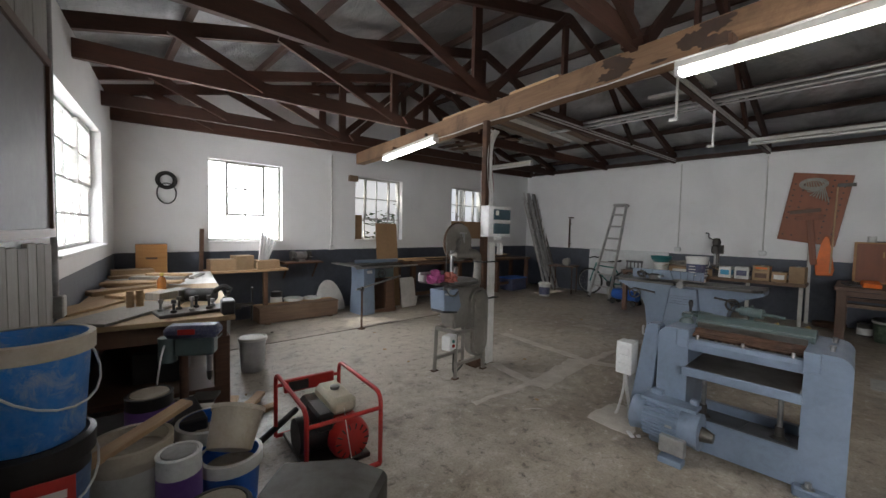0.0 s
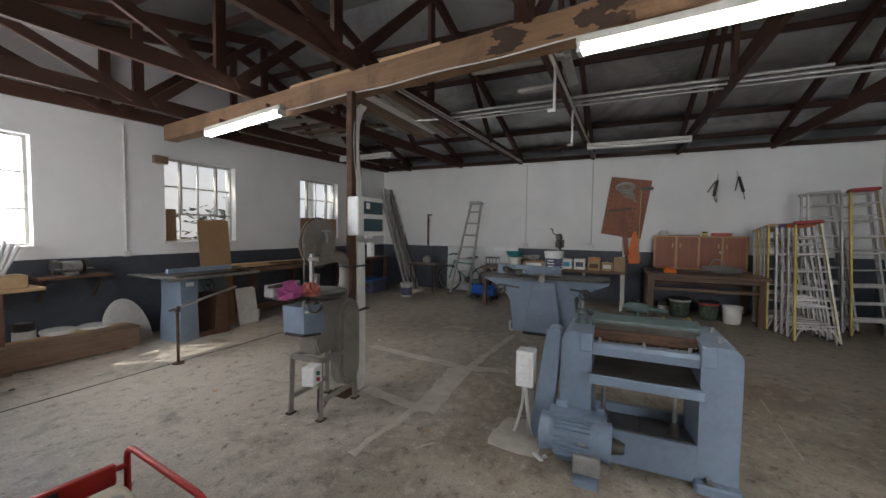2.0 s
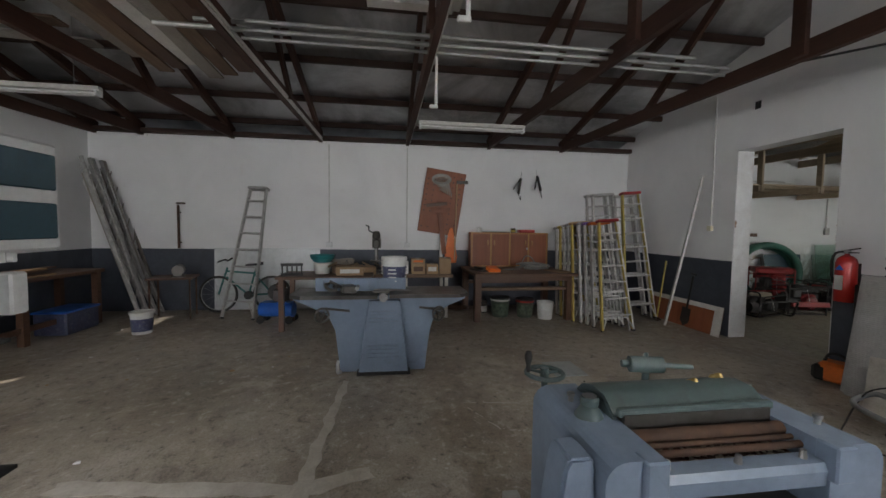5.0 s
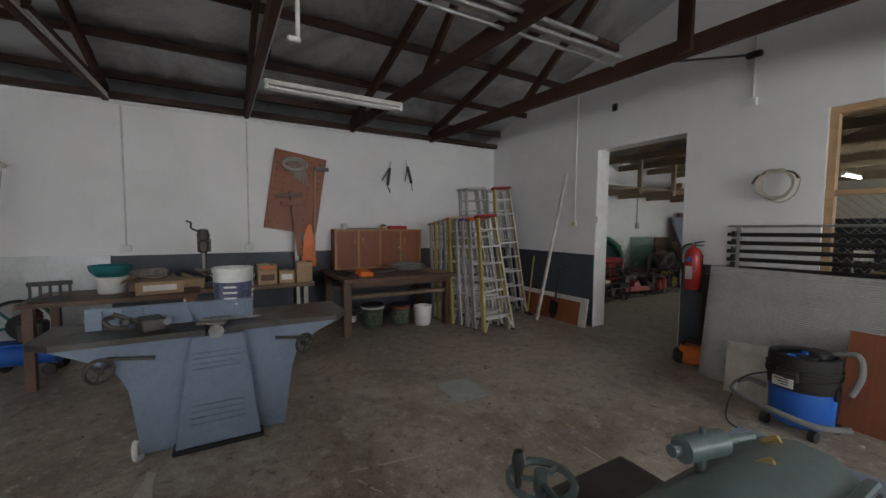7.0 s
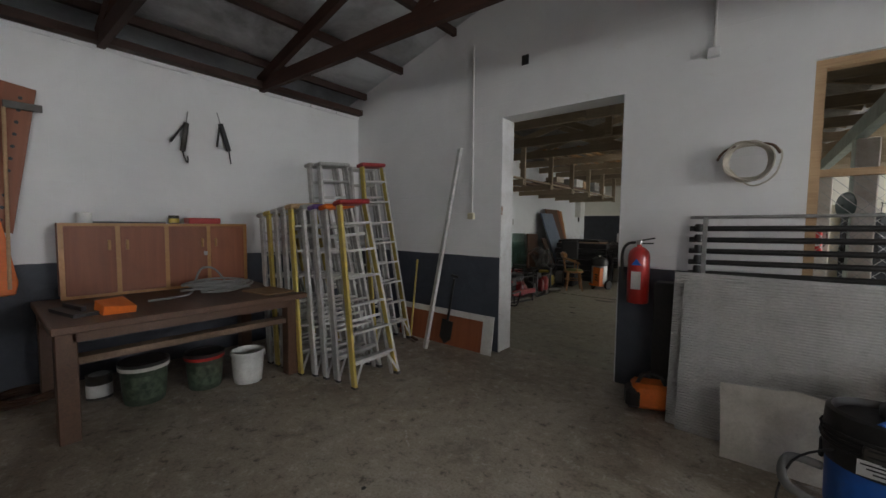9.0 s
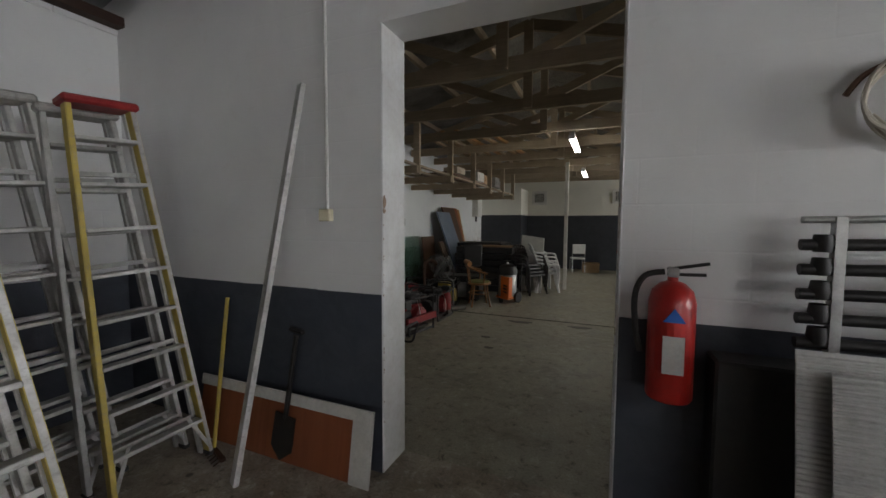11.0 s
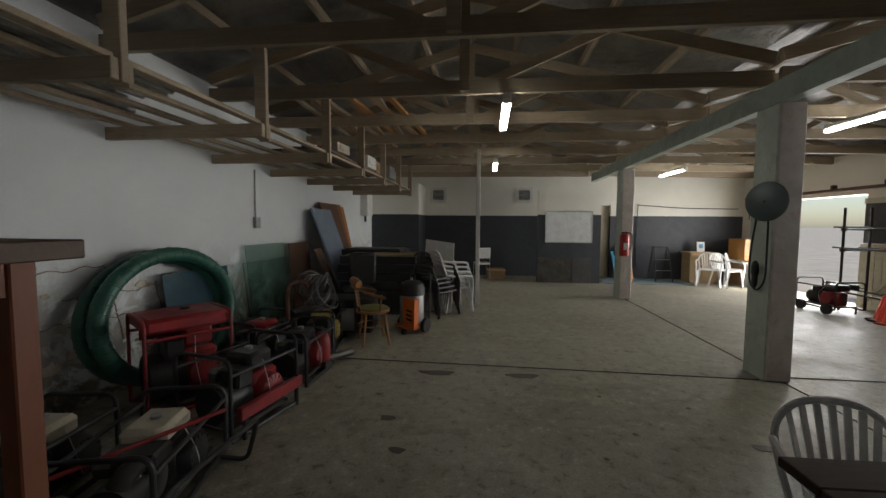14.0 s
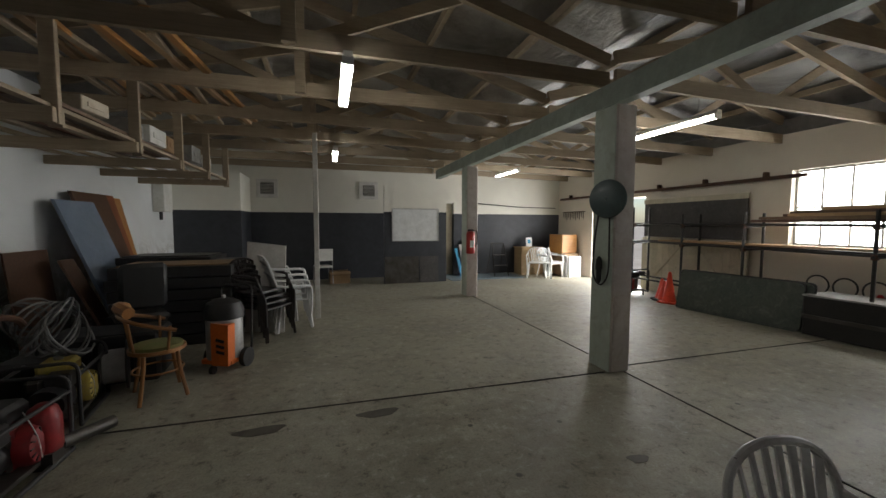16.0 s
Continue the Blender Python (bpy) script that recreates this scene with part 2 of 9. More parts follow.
M["foil"] = foil("roof_foil", (0.44, 0.44, 0.44), 0.32, 0.9, 0.9)
M["foil_dark"] = foil("tarnished_roof_foil", (0.36, 0.34, 0.31), 0.4, 0.7, 0.85)
M["foil_grey"] = foil("grey_roof_foil", (0.72, 0.73, 0.74), 0.38, 0.75, 0.75)
M["truss"] = timber("red_brown_roof_timber", (0.075, 0.028, 0.016), (0.042, 0.018, 0.011), axis=0, stain=0.5)
M["purlin"] = timber("dark_purlin", (0.055, 0.024, 0.015), (0.034, 0.016, 0.011), axis=1)
M["girder"] = timber("raw_girder", (0.27, 0.155, 0.08), (0.18, 0.1, 0.052), axis=1, stain=0.75)
M["truss2"] = timber("grey_brown_roof_timber", (0.4, 0.32, 0.22), (0.28, 0.22, 0.15), axis=0, vary=0.25)
M["girder2"] = plain("pale_green_girder", (0.4, 0.46, 0.4), (0.3, 0.34, 0.29), 3, 0.6)
M["post_green"] = plain("worn_pale_green_plaster", (0.52, 0.6, 0.53), (0.42, 0.46, 0.39), 3, 0.7, dirt=0.5, dirt_col=(0.22, 0.17, 0.12))
M["post_white"] = plain("worn_white_plaster", (0.6, 0.56, 0.53), (0.46, 0.41, 0.37), 3, 0.7, dirt=0.5, dirt_col=(0.28, 0.18, 0.12))
M["steel_frame"] = plain("white_window_steel", (0.6, 0.6, 0.58), (0.45, 0.44, 0.41), 8, 0.5, dirt=0.5, dirt_col=(0.2, 0.15, 0.1))
M["glass"] = clear_glass("window_glass")
M["white_plastic"] = plain("white_plastic", (0.76, 0.77, 0.77), (0.68, 0.68, 0.67), 4, 0.4, dirt=0.12, relief=0.05)
M["chair_grey"] = plain("greyed_white_plastic", (0.7, 0.7, 0.69), (0.6, 0.6, 0.59), 4, 0.35, dirt=0.2, relief=0.05)
M["cover_plate"] = plain("pale_grey_cover_plate", (0.44, 0.46, 0.45), (0.34, 0.36, 0.35), 6, 0.45, dirt=0.4)
M["cream_plastic"] = plain("cream_plastic", (0.66, 0.6, 0.42), rough=0.4, dirt=0.3)
M["smoke"] = plain("smoked_flap", (0.05, 0.1, 0.13), rough=0.12, dirt=0.05)
# Emission for two added panels that give the outdoors its brightness.
M["yard_glow"] = glow("glowing_backdrop", (1.0, 0.93, 0.9), 0.5)
M["west_yard_glow"] = glow("glowing_west_backdrop", (1.0, 0.98, 0.95), 1.3)
M["tube"] = glow("lit_tube", (1.0, 0.98, 0.92), 25.0)
M["tube_off"] = plain("unlit_tube", (0.72, 0.72, 0.7), rough=0.25, dirt=0.1)
M["batten"] = plain("white_batten", (0.62, 0.61, 0.57), (0.5, 0.48, 0.43), 5, 0.45)
M["pipe"] = plain("galvanised_pipe", (0.5, 0.5, 0.49), (0.36, 0.36, 0.35), 10, 0.4, metal=0.7)
M["blue_grey"] = plain("blue_grey_machine_paint", (0.2, 0.255, 0.34), (0.17, 0.22, 0.295), 3, 0.38, dirt=0.28, relief=0.08, coat=0.15)
# Also used on the planer's dim rear, whose shade is in this colour.
M["green_grey"] = plain("green_grey_and_shaded_planer_paint", (0.085, 0.125, 0.125), (0.065, 0.095, 0.095), 4, 0.4, dirt=0.45, relief=0.08, coat=0.15)
M["saw_green"] = plain("olive_grey_cast_iron_paint", (0.23, 0.215, 0.19), (0.16, 0.148, 0.128), 4, 0.42, dirt=0.4, relief=0.2)
M["cast"] = plain("bare_cast_iron", (0.12, 0.115, 0.108), (0.07, 0.062, 0.052), 5, 0.4, metal=0.7, dirt=0.5)
M["steel"] = plain("worn_steel", (0.46, 0.46, 0.46), (0.3, 0.29, 0.28), 8, 0.35, metal=0.9, dirt=0.3)
M["alu"] = plain("dull_aluminium", (0.58, 0.575, 0.555), (0.4, 0.39, 0.37), 9, 0.5, metal=0.25, dirt=0.7, dirt_col=(0.12, 0.1, 0.08), vary=0.2)
M["rust"] = plain("rusty_steel", (0.12, 0.06, 0.035), (0.06, 0.035, 0.025), 7, 0.8, metal=0.3)
M["black"] = plain("black_paint", (0.01, 0.01, 0.011), (0.018, 0.017, 0.017), 5, 0.45, dirt=0.2, dirt_col=(0.06, 0.052, 0.045))
M["rubber"] = plain("black_rubber", (0.017, 0.017, 0.018), (0.03, 0.029, 0.028), 5, 0.75, dirt=0.25, dirt_col=(0.12, 0.1, 0.08))
M["dark_hose"] = plain("dark_grey_cable", (0.1, 0.098, 0.092), (0.06, 0.058, 0.054), 12, 0.6, vary=0.3)
M["grey_rubber"] = plain("grey_hose", (0.24, 0.24, 0.235), rough=0.55)
M["red"] = plain("red_paint", (0.5, 0.02, 0.016), (0.36, 0.014, 0.012), 5, 0.32, dirt=0.25, coat=0.25)
M["red_dull"] = plain("dull_red_paint", (0.34, 0.018, 0.022), (0.2, 0.012, 0.016), 6, 0.42, dirt=0.65)
M["orange"] = plain("orange_plastic", (0.85, 0.19, 0.02), (0.7, 0.15, 0.02), 4, 0.45, dirt=0.15)
M["cone"] = plain("traffic_orange", (0.9, 0.07, 0.02), rough=0.45, dirt=0.15)
M["yellow"] = plain("yellow_fibreglass", (0.6, 0.45, 0.06), (0.45, 0.34, 0.07), 9, 0.5, dirt=0.9, dirt_col=(0.3, 0.27, 0.22))
M["blue"] = plain("blue_plastic", (0.015, 0.13, 0.55), (0.012, 0.1, 0.42), 4, 0.35, dirt=0.15)
M["bucket_blue"] = plain("paint_splashed_blue", (0.01, 0.21, 0.62), (0.012, 0.15, 0.47), 4, 0.4, dirt=1.0, dirt_col=(0.5, 0.47, 0.42))
M["bucket_white"] = plain("white_bucket_plastic", (0.72, 0.72, 0.69), (0.6, 0.59, 0.54), 5, 0.45, dirt=0.3, dirt_col=(0.3, 0.26, 0.2))
M["bucket_grey"] = plain("dusty_grey_bucket", (0.5, 0.51, 0.51), (0.4, 0.4, 0.4), 5, 0.5, dirt=0.35, dirt_col=(0.2, 0.18, 0.15))
M["bucket_cream"] = plain("stained_cream_bucket", (0.6, 0.54, 0.44), (0.48, 0.4, 0.29), 5, 0.55, dirt=0.45, dirt_col=(0.22, 0.15, 0.08))
M["bucket_green"] = plain("dark_green_bucket", (0.02, 0.045, 0.025), (0.03, 0.05, 0.03), 5, 0.4, dirt=0.2, dirt_col=(0.3, 0.3, 0.26))
M["label_blue"] = plain("blue_label", (0.07, 0.14, 0.3), (0.15, 0.22, 0.36), 9, 0.4)
M["label_dark"] = plain("navy_label", (0.02, 0.025, 0.08), (0.03, 0.04, 0.12), 9, 0.4, dirt=0.4, dirt_col=(0.5, 0.5, 0.5))
M["label_purple"] = plain("purple_label", (0.14, 0.06, 0.28), (0.2, 0.1, 0.35), 9, 0.4)
M["label_white"] = plain("white_label", (0.75, 0.75, 0.72), rough=0.5, dirt=0.2)
M["label_green"] = plain("green_label", (0.03, 0.055, 0.035), (0.13, 0.17, 0.12), 18, 0.4)
M["label_cyan"] = plain("cyan_label", (0.05, 0.32, 0.55), rough=0.45)
M["teal"] = plain("teal_plastic", (0.02, 0.2, 0.21), (0.02, 0.16, 0.18), 5, 0.3, dirt=0.1)
M["ply"] = timber("pale_plywood", (0.5, 0.36, 0.2), (0.4, 0.27, 0.14), 1.4, 0.6, axis=1, stain=0.2, stain_col=(0.2, 0.13, 0.07))
M["pine"] = timber("raw_pine", (0.46, 0.31, 0.17), (0.34, 0.21, 0.11), axis=0, vary=0.3, stain=0.25, stain_col=(0.16, 0.1, 0.06))
M["pine_orange"] = timber("varnished_pine", (0.5, 0.25, 0.08), (0.4, 0.18, 0.05), 1.2, 0.4, axis=0, stain=0.15)
M["old_wood"] = timber("dark_old_bench_wood", (0.13, 0.065, 0.036), (0.08, 0.04, 0.024), axis=0, vary=0.15, rough=0.5)
M["brown_board"] = timber("red_brown_board", (0.27, 0.085, 0.034), (0.2, 0.06, 0.024), 0.8, 0.5, axis=2, vary=0.12, stain=0.2)
M["table_dark"] = timber("dark_table_wood", (0.05, 0.026, 0.016), (0.03, 0.017, 0.011), axis=0, vary=0.1, rough=0.75)
M["bare_plaster"] = plain("bare_brown_plaster", (0.34, 0.24, 0.17), (0.25, 0.17, 0.12), 20, 0.9)
M["tar"] = plain("black_brown_timber_stain", (0.03, 0.014, 0.008), (0.055, 0.027, 0.014), 9, 0.7)
M["crate"] = timber("weathered_crate", (0.24, 0.155, 0.1), (0.14, 0.09, 0.06), axis=0)
M["grey_wood"] = timber("grey_weathered_boards", (0.3, 0.28, 0.25), (0.21, 0.19, 0.165), axis=2, vary=0.2)
M["mdf"] = plain("brown_hardboard", (0.3, 0.18, 0.09), (0.26, 0.155, 0.078), 1.5, 0.6)
M["melamine"] = plain("white_melamine", (0.72, 0.7, 0.66), rough=0.35, dirt=0.15)
M["card"] = plain("cardboard", (0.4, 0.27, 0.155), (0.35, 0.23, 0.125), 4, 0.8, vary=0.12)
M["paper"] = plain("white_paper", (0.8, 0.8, 0.8), rough=0.7, dirt=0.05)
M["dust"] = plain("dry_plaster_residue", (0.42, 0.37, 0.3), (0.3, 0.25, 0.18), 6, 0.9, relief=0.5)
M["rope"] = plain("pale_rope", (0.42, 0.39, 0.34), (0.3, 0.27, 0.23), 20, 0.85)
M["cable"] = plain("cream_cable", (0.55, 0.5, 0.41), rough=0.5)
M["pink"] = plain("pink_rag", (0.46, 0.1, 0.29), (0.34, 0.06, 0.2), 8, 0.9)
M["salmon"] = plain("salmon_rag", (0.5, 0.16, 0.12), (0.36, 0.1, 0.08), 8, 0.9)
M["mesh_steel"] = plain("expanded_steel", (0.5, 0.495, 0.48), (0.42, 0.415, 0.4), 6, 0.45, metal=0.2)
M["green_hose"] = plain("green_ribbed_hose", (0.015, 0.13, 0.09), (0.012, 0.1, 0.07), 6, 0.4, dirt=0.35, dirt_col=(0.2, 0.18, 0.14))
M["pane_green"] = clear_glass("green_sheet_glass", (0.75, 0.9, 0.84), 0.08)
M["board_black"] = plain("blackboard", (0.028, 0.026, 0.026), (0.05, 0.046, 0.044), 2, 0.55, dirt=0.3, dirt_col=(0.2, 0.19, 0.18))
M["board_brown"] = plain("dusty_notice_board", (0.06, 0.048, 0.042), (0.085, 0.07, 0.06), 2, 0.6, dirt=0.3, dirt_col=(0.2, 0.18, 0.16))
M["white_gloss"] = plain("white_gloss_board", (0.74, 0.76, 0.76), rough=0.18, dirt=0.12)
M["seat_green"] = plain("worn_green_velvet", (0.1, 0.13, 0.03), (0.16, 0.14, 0.05), 8, 0.9, dirt=0.5, dirt_col=(0.25, 0.15, 0.08))
M["bentwood"] = timber("honey_bentwood", (0.34, 0.16, 0.055), (0.26, 0.115, 0.04), axis=2, rough=0.35)
M["fabric_black"] = plain("black_vinyl", (0.012, 0.012, 0.013), rough=0.5, dirt=0.2, dirt_col=(0.06, 0.055, 0.05))
M["dark_plastic"] = plain("brown_black_plastic", (0.03, 0.024, 0.023), rough=0.35, dirt=0.15)
M["trestle"] = plain("dark_green_tabletop", (0.03, 0.045, 0.035), (0.045, 0.055, 0.042), 3, 0.45, dirt=0.4, dirt_col=(0.25, 0.25, 0.22))
M["blue_floor"] = plain("blue_grey_floor_paint", (0.2, 0.26, 0.3), rough=0.5)
M["floor_grey"] = plain("dark_grey_sheet_steel", (0.1, 0.11, 0.125), (0.075, 0.082, 0.09), 4, 0.5, dirt=0.4)
M["pvc"] = plain("white_conduit", (0.7, 0.69, 0.66), rough=0.4, dirt=0.25)
M["brass"] = plain("dull_brass", (0.5, 0.36, 0.14), rough=0.35, metal=0.9)
M["tan"] = plain("cream_enamel", (0.62, 0.56, 0.42), rough=0.35, dirt=0.3)
M["bike_green"] = plain("sea_green_enamel", (0.03, 0.2, 0.18), rough=0.3, dirt=0.2)
M["outside_wall"] = plain("outside_plaster", (0.82, 0.78, 0.7), scale=1.0, rough=0.8)
M["leaf"] = plain("foliage", (0.06, 0.11, 0.025), (0.1, 0.15, 0.04), 5, 0.6, vary=0.4)
M["ground"] = plain("pale_gravel_ground", (0.34, 0.31, 0.27), (0.25, 0.23, 0.2), 1.2, 0.9)
M["oil"] = plain("amber_oil", (0.3, 0.1, 0.02), rough=0.15, dirt=0)
M["roof_sheet"] = plain("roof_sheet", (0.3, 0.29, 0.28), rough=0.6, metal=0.4)


# ---- building blocks ----
def box(bm, c, s, rot=None, bev=0.0):
    """A box of size s about c, turned by rot (degrees) and softened at its edges."""
    m = Matrix.Translation(c) @ (pose(0, 0, 0, *rot) if rot else Matrix()) @ Matrix.Diagonal((*s, 1))
    vs = bmesh.ops.create_cube(bm, size=1.0, matrix=m)["verts"]
    if bev:
        es = list({e for v in vs for e in v.link_edges})
        bmesh.ops.bevel(bm, geom=es, offset=min(bev, min(s) * 0.45), segments=1, affect="EDGES")


def beam(bm, a, b, w, h, up=(0, 0, 1)):
    """A straight member of section w x h from a to b."""
    a, b = Vector(a), Vector(b)
    if abs(up[2]) < 0.5:
        w, h = h, w
    d = b - a
    z = d.normalized()
    x = Vector(up).cross(z)
    if x.length < 1e-4:
        x = Vector((1, 0, 0))
    x.normalize()
    y = z.cross(x)
    m = Matrix((x, y, z)).transposed().to_4x4()
    m.translation = (a + b) / 2
    bmesh.ops.create_cube(bm, size=1.0, matrix=m @ Matrix.Diagonal((w, h, d.length, 1)))


def rod(bm, a, b, r, n=10, r2=None):
    a, b = Vector(a), Vector(b)
    d = b - a
    m = Matrix.Translation((a + b) / 2) @ d.to_track_quat("Z", "Y").to_matrix().to_4x4()
    bmesh.ops.create_cone(bm, cap_ends=True, segments=n, radius1=r, radius2=r if r2 is None else r2, depth=d.length, matrix=m)


def sweep(bm, pts, r, n=8, closed=False):
    """A round bar along a bent line."""
    pts = [Vector(p) for p in pts]
    k = len(pts)
    rings = []
    ref = None
    for i, p in enumerate(pts):
        a = pts[i - 1] if (i or closed) else p
        b = pts[(i + 1) % k] if (i < k - 1 or closed) else p
        d = (b - a).normalized()
        if ref is None:
            ref = d.orthogonal().normalized()
        ref = (ref - d * ref.dot(d))
        ref = ref.normalized() if ref.length > 1e-5 else d.orthogonal().normalized()
        s = d.cross(ref)
        rings.append([bm.verts.new(p + r * (math.cos(6.28319 * j / n) * ref + math.sin(6.28319 * j / n) * s)) for j in range(n)])
    for i in range(k if closed else k - 1):
        p, q = rings[i], rings[(i + 1) % k]
        for j in range(n):
            bm.faces.new((p[j], p[(j + 1) % n], q[(j + 1) % n], q[j]))
    if not closed:
        bm.faces.new(rings[0][::-1])
        bm.faces.new(rings[-1])


def smooth_path(pts, steps=5, closed=False):
    """Rounds a polyline (Catmull-Rom)."""
    pts = [Vector(p) for p in pts]
    n = len(pts)
    out = []
    for i in range(n if closed else n - 1):
        p0 = pts[(i - 1) % n] if (closed or i) else pts[0]
        p1, p2 = pts[i], pts[(i + 1) % n]
        p3 = pts[(i + 2) % n] if (closed or i + 2 < n) else pts[-1]
        for s in range(steps):
            t = s / steps
            out.append(0.5 * ((2 * p1) + (p2 - p0) * t + (2 * p0 - 5 * p1 + 4 * p2 - p3) * t * t + (3 * p1 - p0 - 3 * p2 + p3) * t ** 3))
    if not closed:
        out.append(pts[-1])
    return out


def lathe(bm, profile, n=24, c=(0, 0, 0)):
    """A turned shape from (radius, height) pairs."""
    c = Vector(c)
    rings = []
    for r, z in profile:
        if r < 1e-5:
            rings.append([bm.verts.new(c + Vector((0, 0, z)))])
        else:
            rings.append([bm.verts.new(c + Vector((r * math.cos(6.28319 * j / n), r * math.sin(6.28319 * j / n), z))) for j in range(n)])
    for p, q in zip(rings, rings[1:]):
        for j in range(n):
            k = (j + 1) % n
            if len(p) == 1 and len(q) == 1:
                continue
            if len(p) == 1:
                bm.faces.new((p[0], q[k], q[j]))
            elif len(q) == 1:
                bm.faces.new((p[j], p[k], q[0]))
            else:
                bm.faces.new((p[j], p[k], q[k], q[j]))


def slab(bm, outline, axis, lo, hi):
    """A flat outline of (u, v) pairs given thickness along an axis (0, 1 or 2)."""
    def at(u, v, w):
        return [(w, u, v), (u, w, v), (u, v, w)][axis]
    a = [bm.verts.new(at(u, v, lo)) for u, v in outline]
    b = [bm.verts.new(at(u, v, hi)) for u, v in outline]
    bm.faces.new(a)
    bm.faces.new(b[::-1])
    n = len(a)
    for i in range(n):
        bm.faces.new((a[i], b[i], b[(i + 1) % n], a[(i + 1) % n]))


def mesh_of(name, bm, material, smooth=False):
    bmesh.ops.recalc_face_normals(bm, faces=bm.faces)
    me = bpy.data.meshes.new(name)
    bm.to_mesh(me)
    bm.free()
    me.materials.append(M[material] if isinstance(material, str) else material)
    if smooth:
        for f in me.polygons:
            f.use_smooth = True
        me.set_sharp_from_angle(angle=radians(40))
    return me


def thing(name, loc, rz, label, category, group="", rx=0, ry=0):
    ob = new(name)
    ob.empty_display_size = 0.1
    ob.matrix_world = pose(*loc, rx, ry, rz)
    return tagged(ob, label, category, group)


def part(name, bm, material, parent, label="", smooth=False, loc=None):
    ob = new(name, mesh_of(name, bm, material, smooth))
    ob.parent = parent
    if loc is not None:
        ob.matrix_basis = loc if isinstance(loc, Matrix) else Matrix.Translation(loc)
    if label:
        ob["label"] = label
    return ob


def shared(name, me, parent, m):
    ob = new(name, me)
    ob.parent = parent
    ob.matrix_basis = m
    return ob


def solo(name, bm, material, label, category, loc=(0, 0, 0), rz=0, group="", smooth=False, rx=0, ry=0):
    ob = new(name, mesh_of(name, bm, material, smooth))
    ob.matrix_world = pose(*loc, rx, ry, rz)
    return tagged(ob, label, category, group)


def structure(name, bm, material, label="", smooth=False):
    ob = new(name, mesh_of(name, bm, material, smooth))
    return tagged(ob, label, name.split("_")[0], "", "structure")


def B():
    return bmesh.new()


def one(fn, *a, **k):
    bm = bmesh.new()
    fn(bm, *a, **k)
    return bm


# ---- the building ----
# Workshop: x 0.03 to 9.13, y -2.99 to 6.84. Store: x -1.05 to 9.45, y -3.25 to -14.94.
XE, YN, YS, T = 9.13, 6.84, -2.99, 0.26
EX2, YS2, XW2 = 9.45, -14.94, -1.05


def wall_x(y):
    """The west wall of the workshop runs a little askew."""
    return 0.03 - 0.135 * (YN - y)


def wall_along_x(bm, x0, x1, y, thick, top, holes):
    """A wall with holes (x0, x1, z0, z1), its room face on y and its thickness towards +y; top(x) is its height."""
    xs = sorted({x0, x1, *[h[0] for h in holes], *[h[1] for h in holes], *[r for r in (1.1, 3.3, RIDGE1, 6.4) if x0 < r < x1]})
    for a, b in zip(xs, xs[1:]):
        z = 0.0
        for h in sorted((h for h in holes if h[0] <= a and h[1] >= b), key=lambda h: h[2]):
            if h[2] > z:
                prism(bm, a, b, y, y + thick, z, h[2], z, h[2])
            z = h[3]
        prism(bm, a, b, y, y + thick, z, top(a), z, top(b))


RIDGE1 = 4.6


def prism(bm, x0, x1, y0, y1, za, ta, zb, tb):
    v = [bm.verts.new(p) for p in ((x0, y0, za), (x1, y0, zb), (x1, y1, zb), (x0, y1, za), (x0, y0, ta), (x1, y0, tb), (x1, y1, tb), (x0, y1, ta))]
    for f in ((0, 3, 2, 1), (4, 5, 6, 7), (0, 1, 5, 4), (1, 2, 6, 5), (2, 3, 7, 6), (3, 0, 4, 7)):
        bm.faces.new([v[i] for i in f])


def roof1(x):
    """Height of the underside of the workshop roof."""
    return 3.12 + 0.262 * (XE - x) if x > RIDGE1 else 3.12 + 0.262 * (XE - RIDGE1) - 0.262 * (RIDGE1 - x)


def roof2(x):
    return 3.98 - 0.26 * abs(x - 6.4) if x > 3.3 else 3.746 - 0.26 * abs(x - 1.1)


# floors and ground
bm = B()
box(bm, (4.0, 1.8, -0.06), (10.9, 10.1, 0.12))
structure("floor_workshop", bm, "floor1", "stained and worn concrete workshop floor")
bm = B()
box(bm, (4.2, -9.17, -0.06), (10.9, 11.84, 0.12))
structure("floor_store", bm, "floor2", "grey-brown concrete store floor with saw cuts")
bm = B()
box(bm, (0, 0, -0.26), (4000, 4000, 0.2))
structure("ground", bm, "ground", "pale gravel yard outside")

# workshop walls
N_WIN = ((1.1, 2.18, 1.25, 2.48), (3.55, 4.66, 1.27, 2.48), (6.1, 7.24, 1.28, 2.51))
bm = B()
wall_along_x(bm, -0.3, XE + T, YN, T, lambda x: roof1(x) + 0.21, N_WIN)
structure("wall_north", bm, "wall", "white painted block wall with dark grey dado")
bm = B()
box(bm, (XE + T / 2, (YN + YS) / 2, 1.53), (T, YN - YS, 3.06))
structure("wall_east", bm, "wall", "white painted block wall with dark grey dado")
bm = B()
DOOR, SCREEN = (5.36, 6.63, 0.0, 2.64), (2.5, 4.13, 1.0, 2.62)
wall_along_x(bm, -1.5, 9.75, YS - T, T, lambda x: max(roof1(x), roof2(x)) + 0.21, (DOOR, SCREEN))
structure("wall_between", bm, "wall", "white painted wall with grey dado and a wide opening")
bm = B()
W_WIN = (3.85, 5.92, 1.26, 2.47)
W_WIN2 = (-2.3, -0.25, 1.26, 2.47)
wl = Matrix.Translation((wall_x(0), 0, 0)) @ pose(0, 0, 0, 0, 0, 90 - math.degrees(math.atan(0.135)))
cs = math.cos(math.atan(0.135))
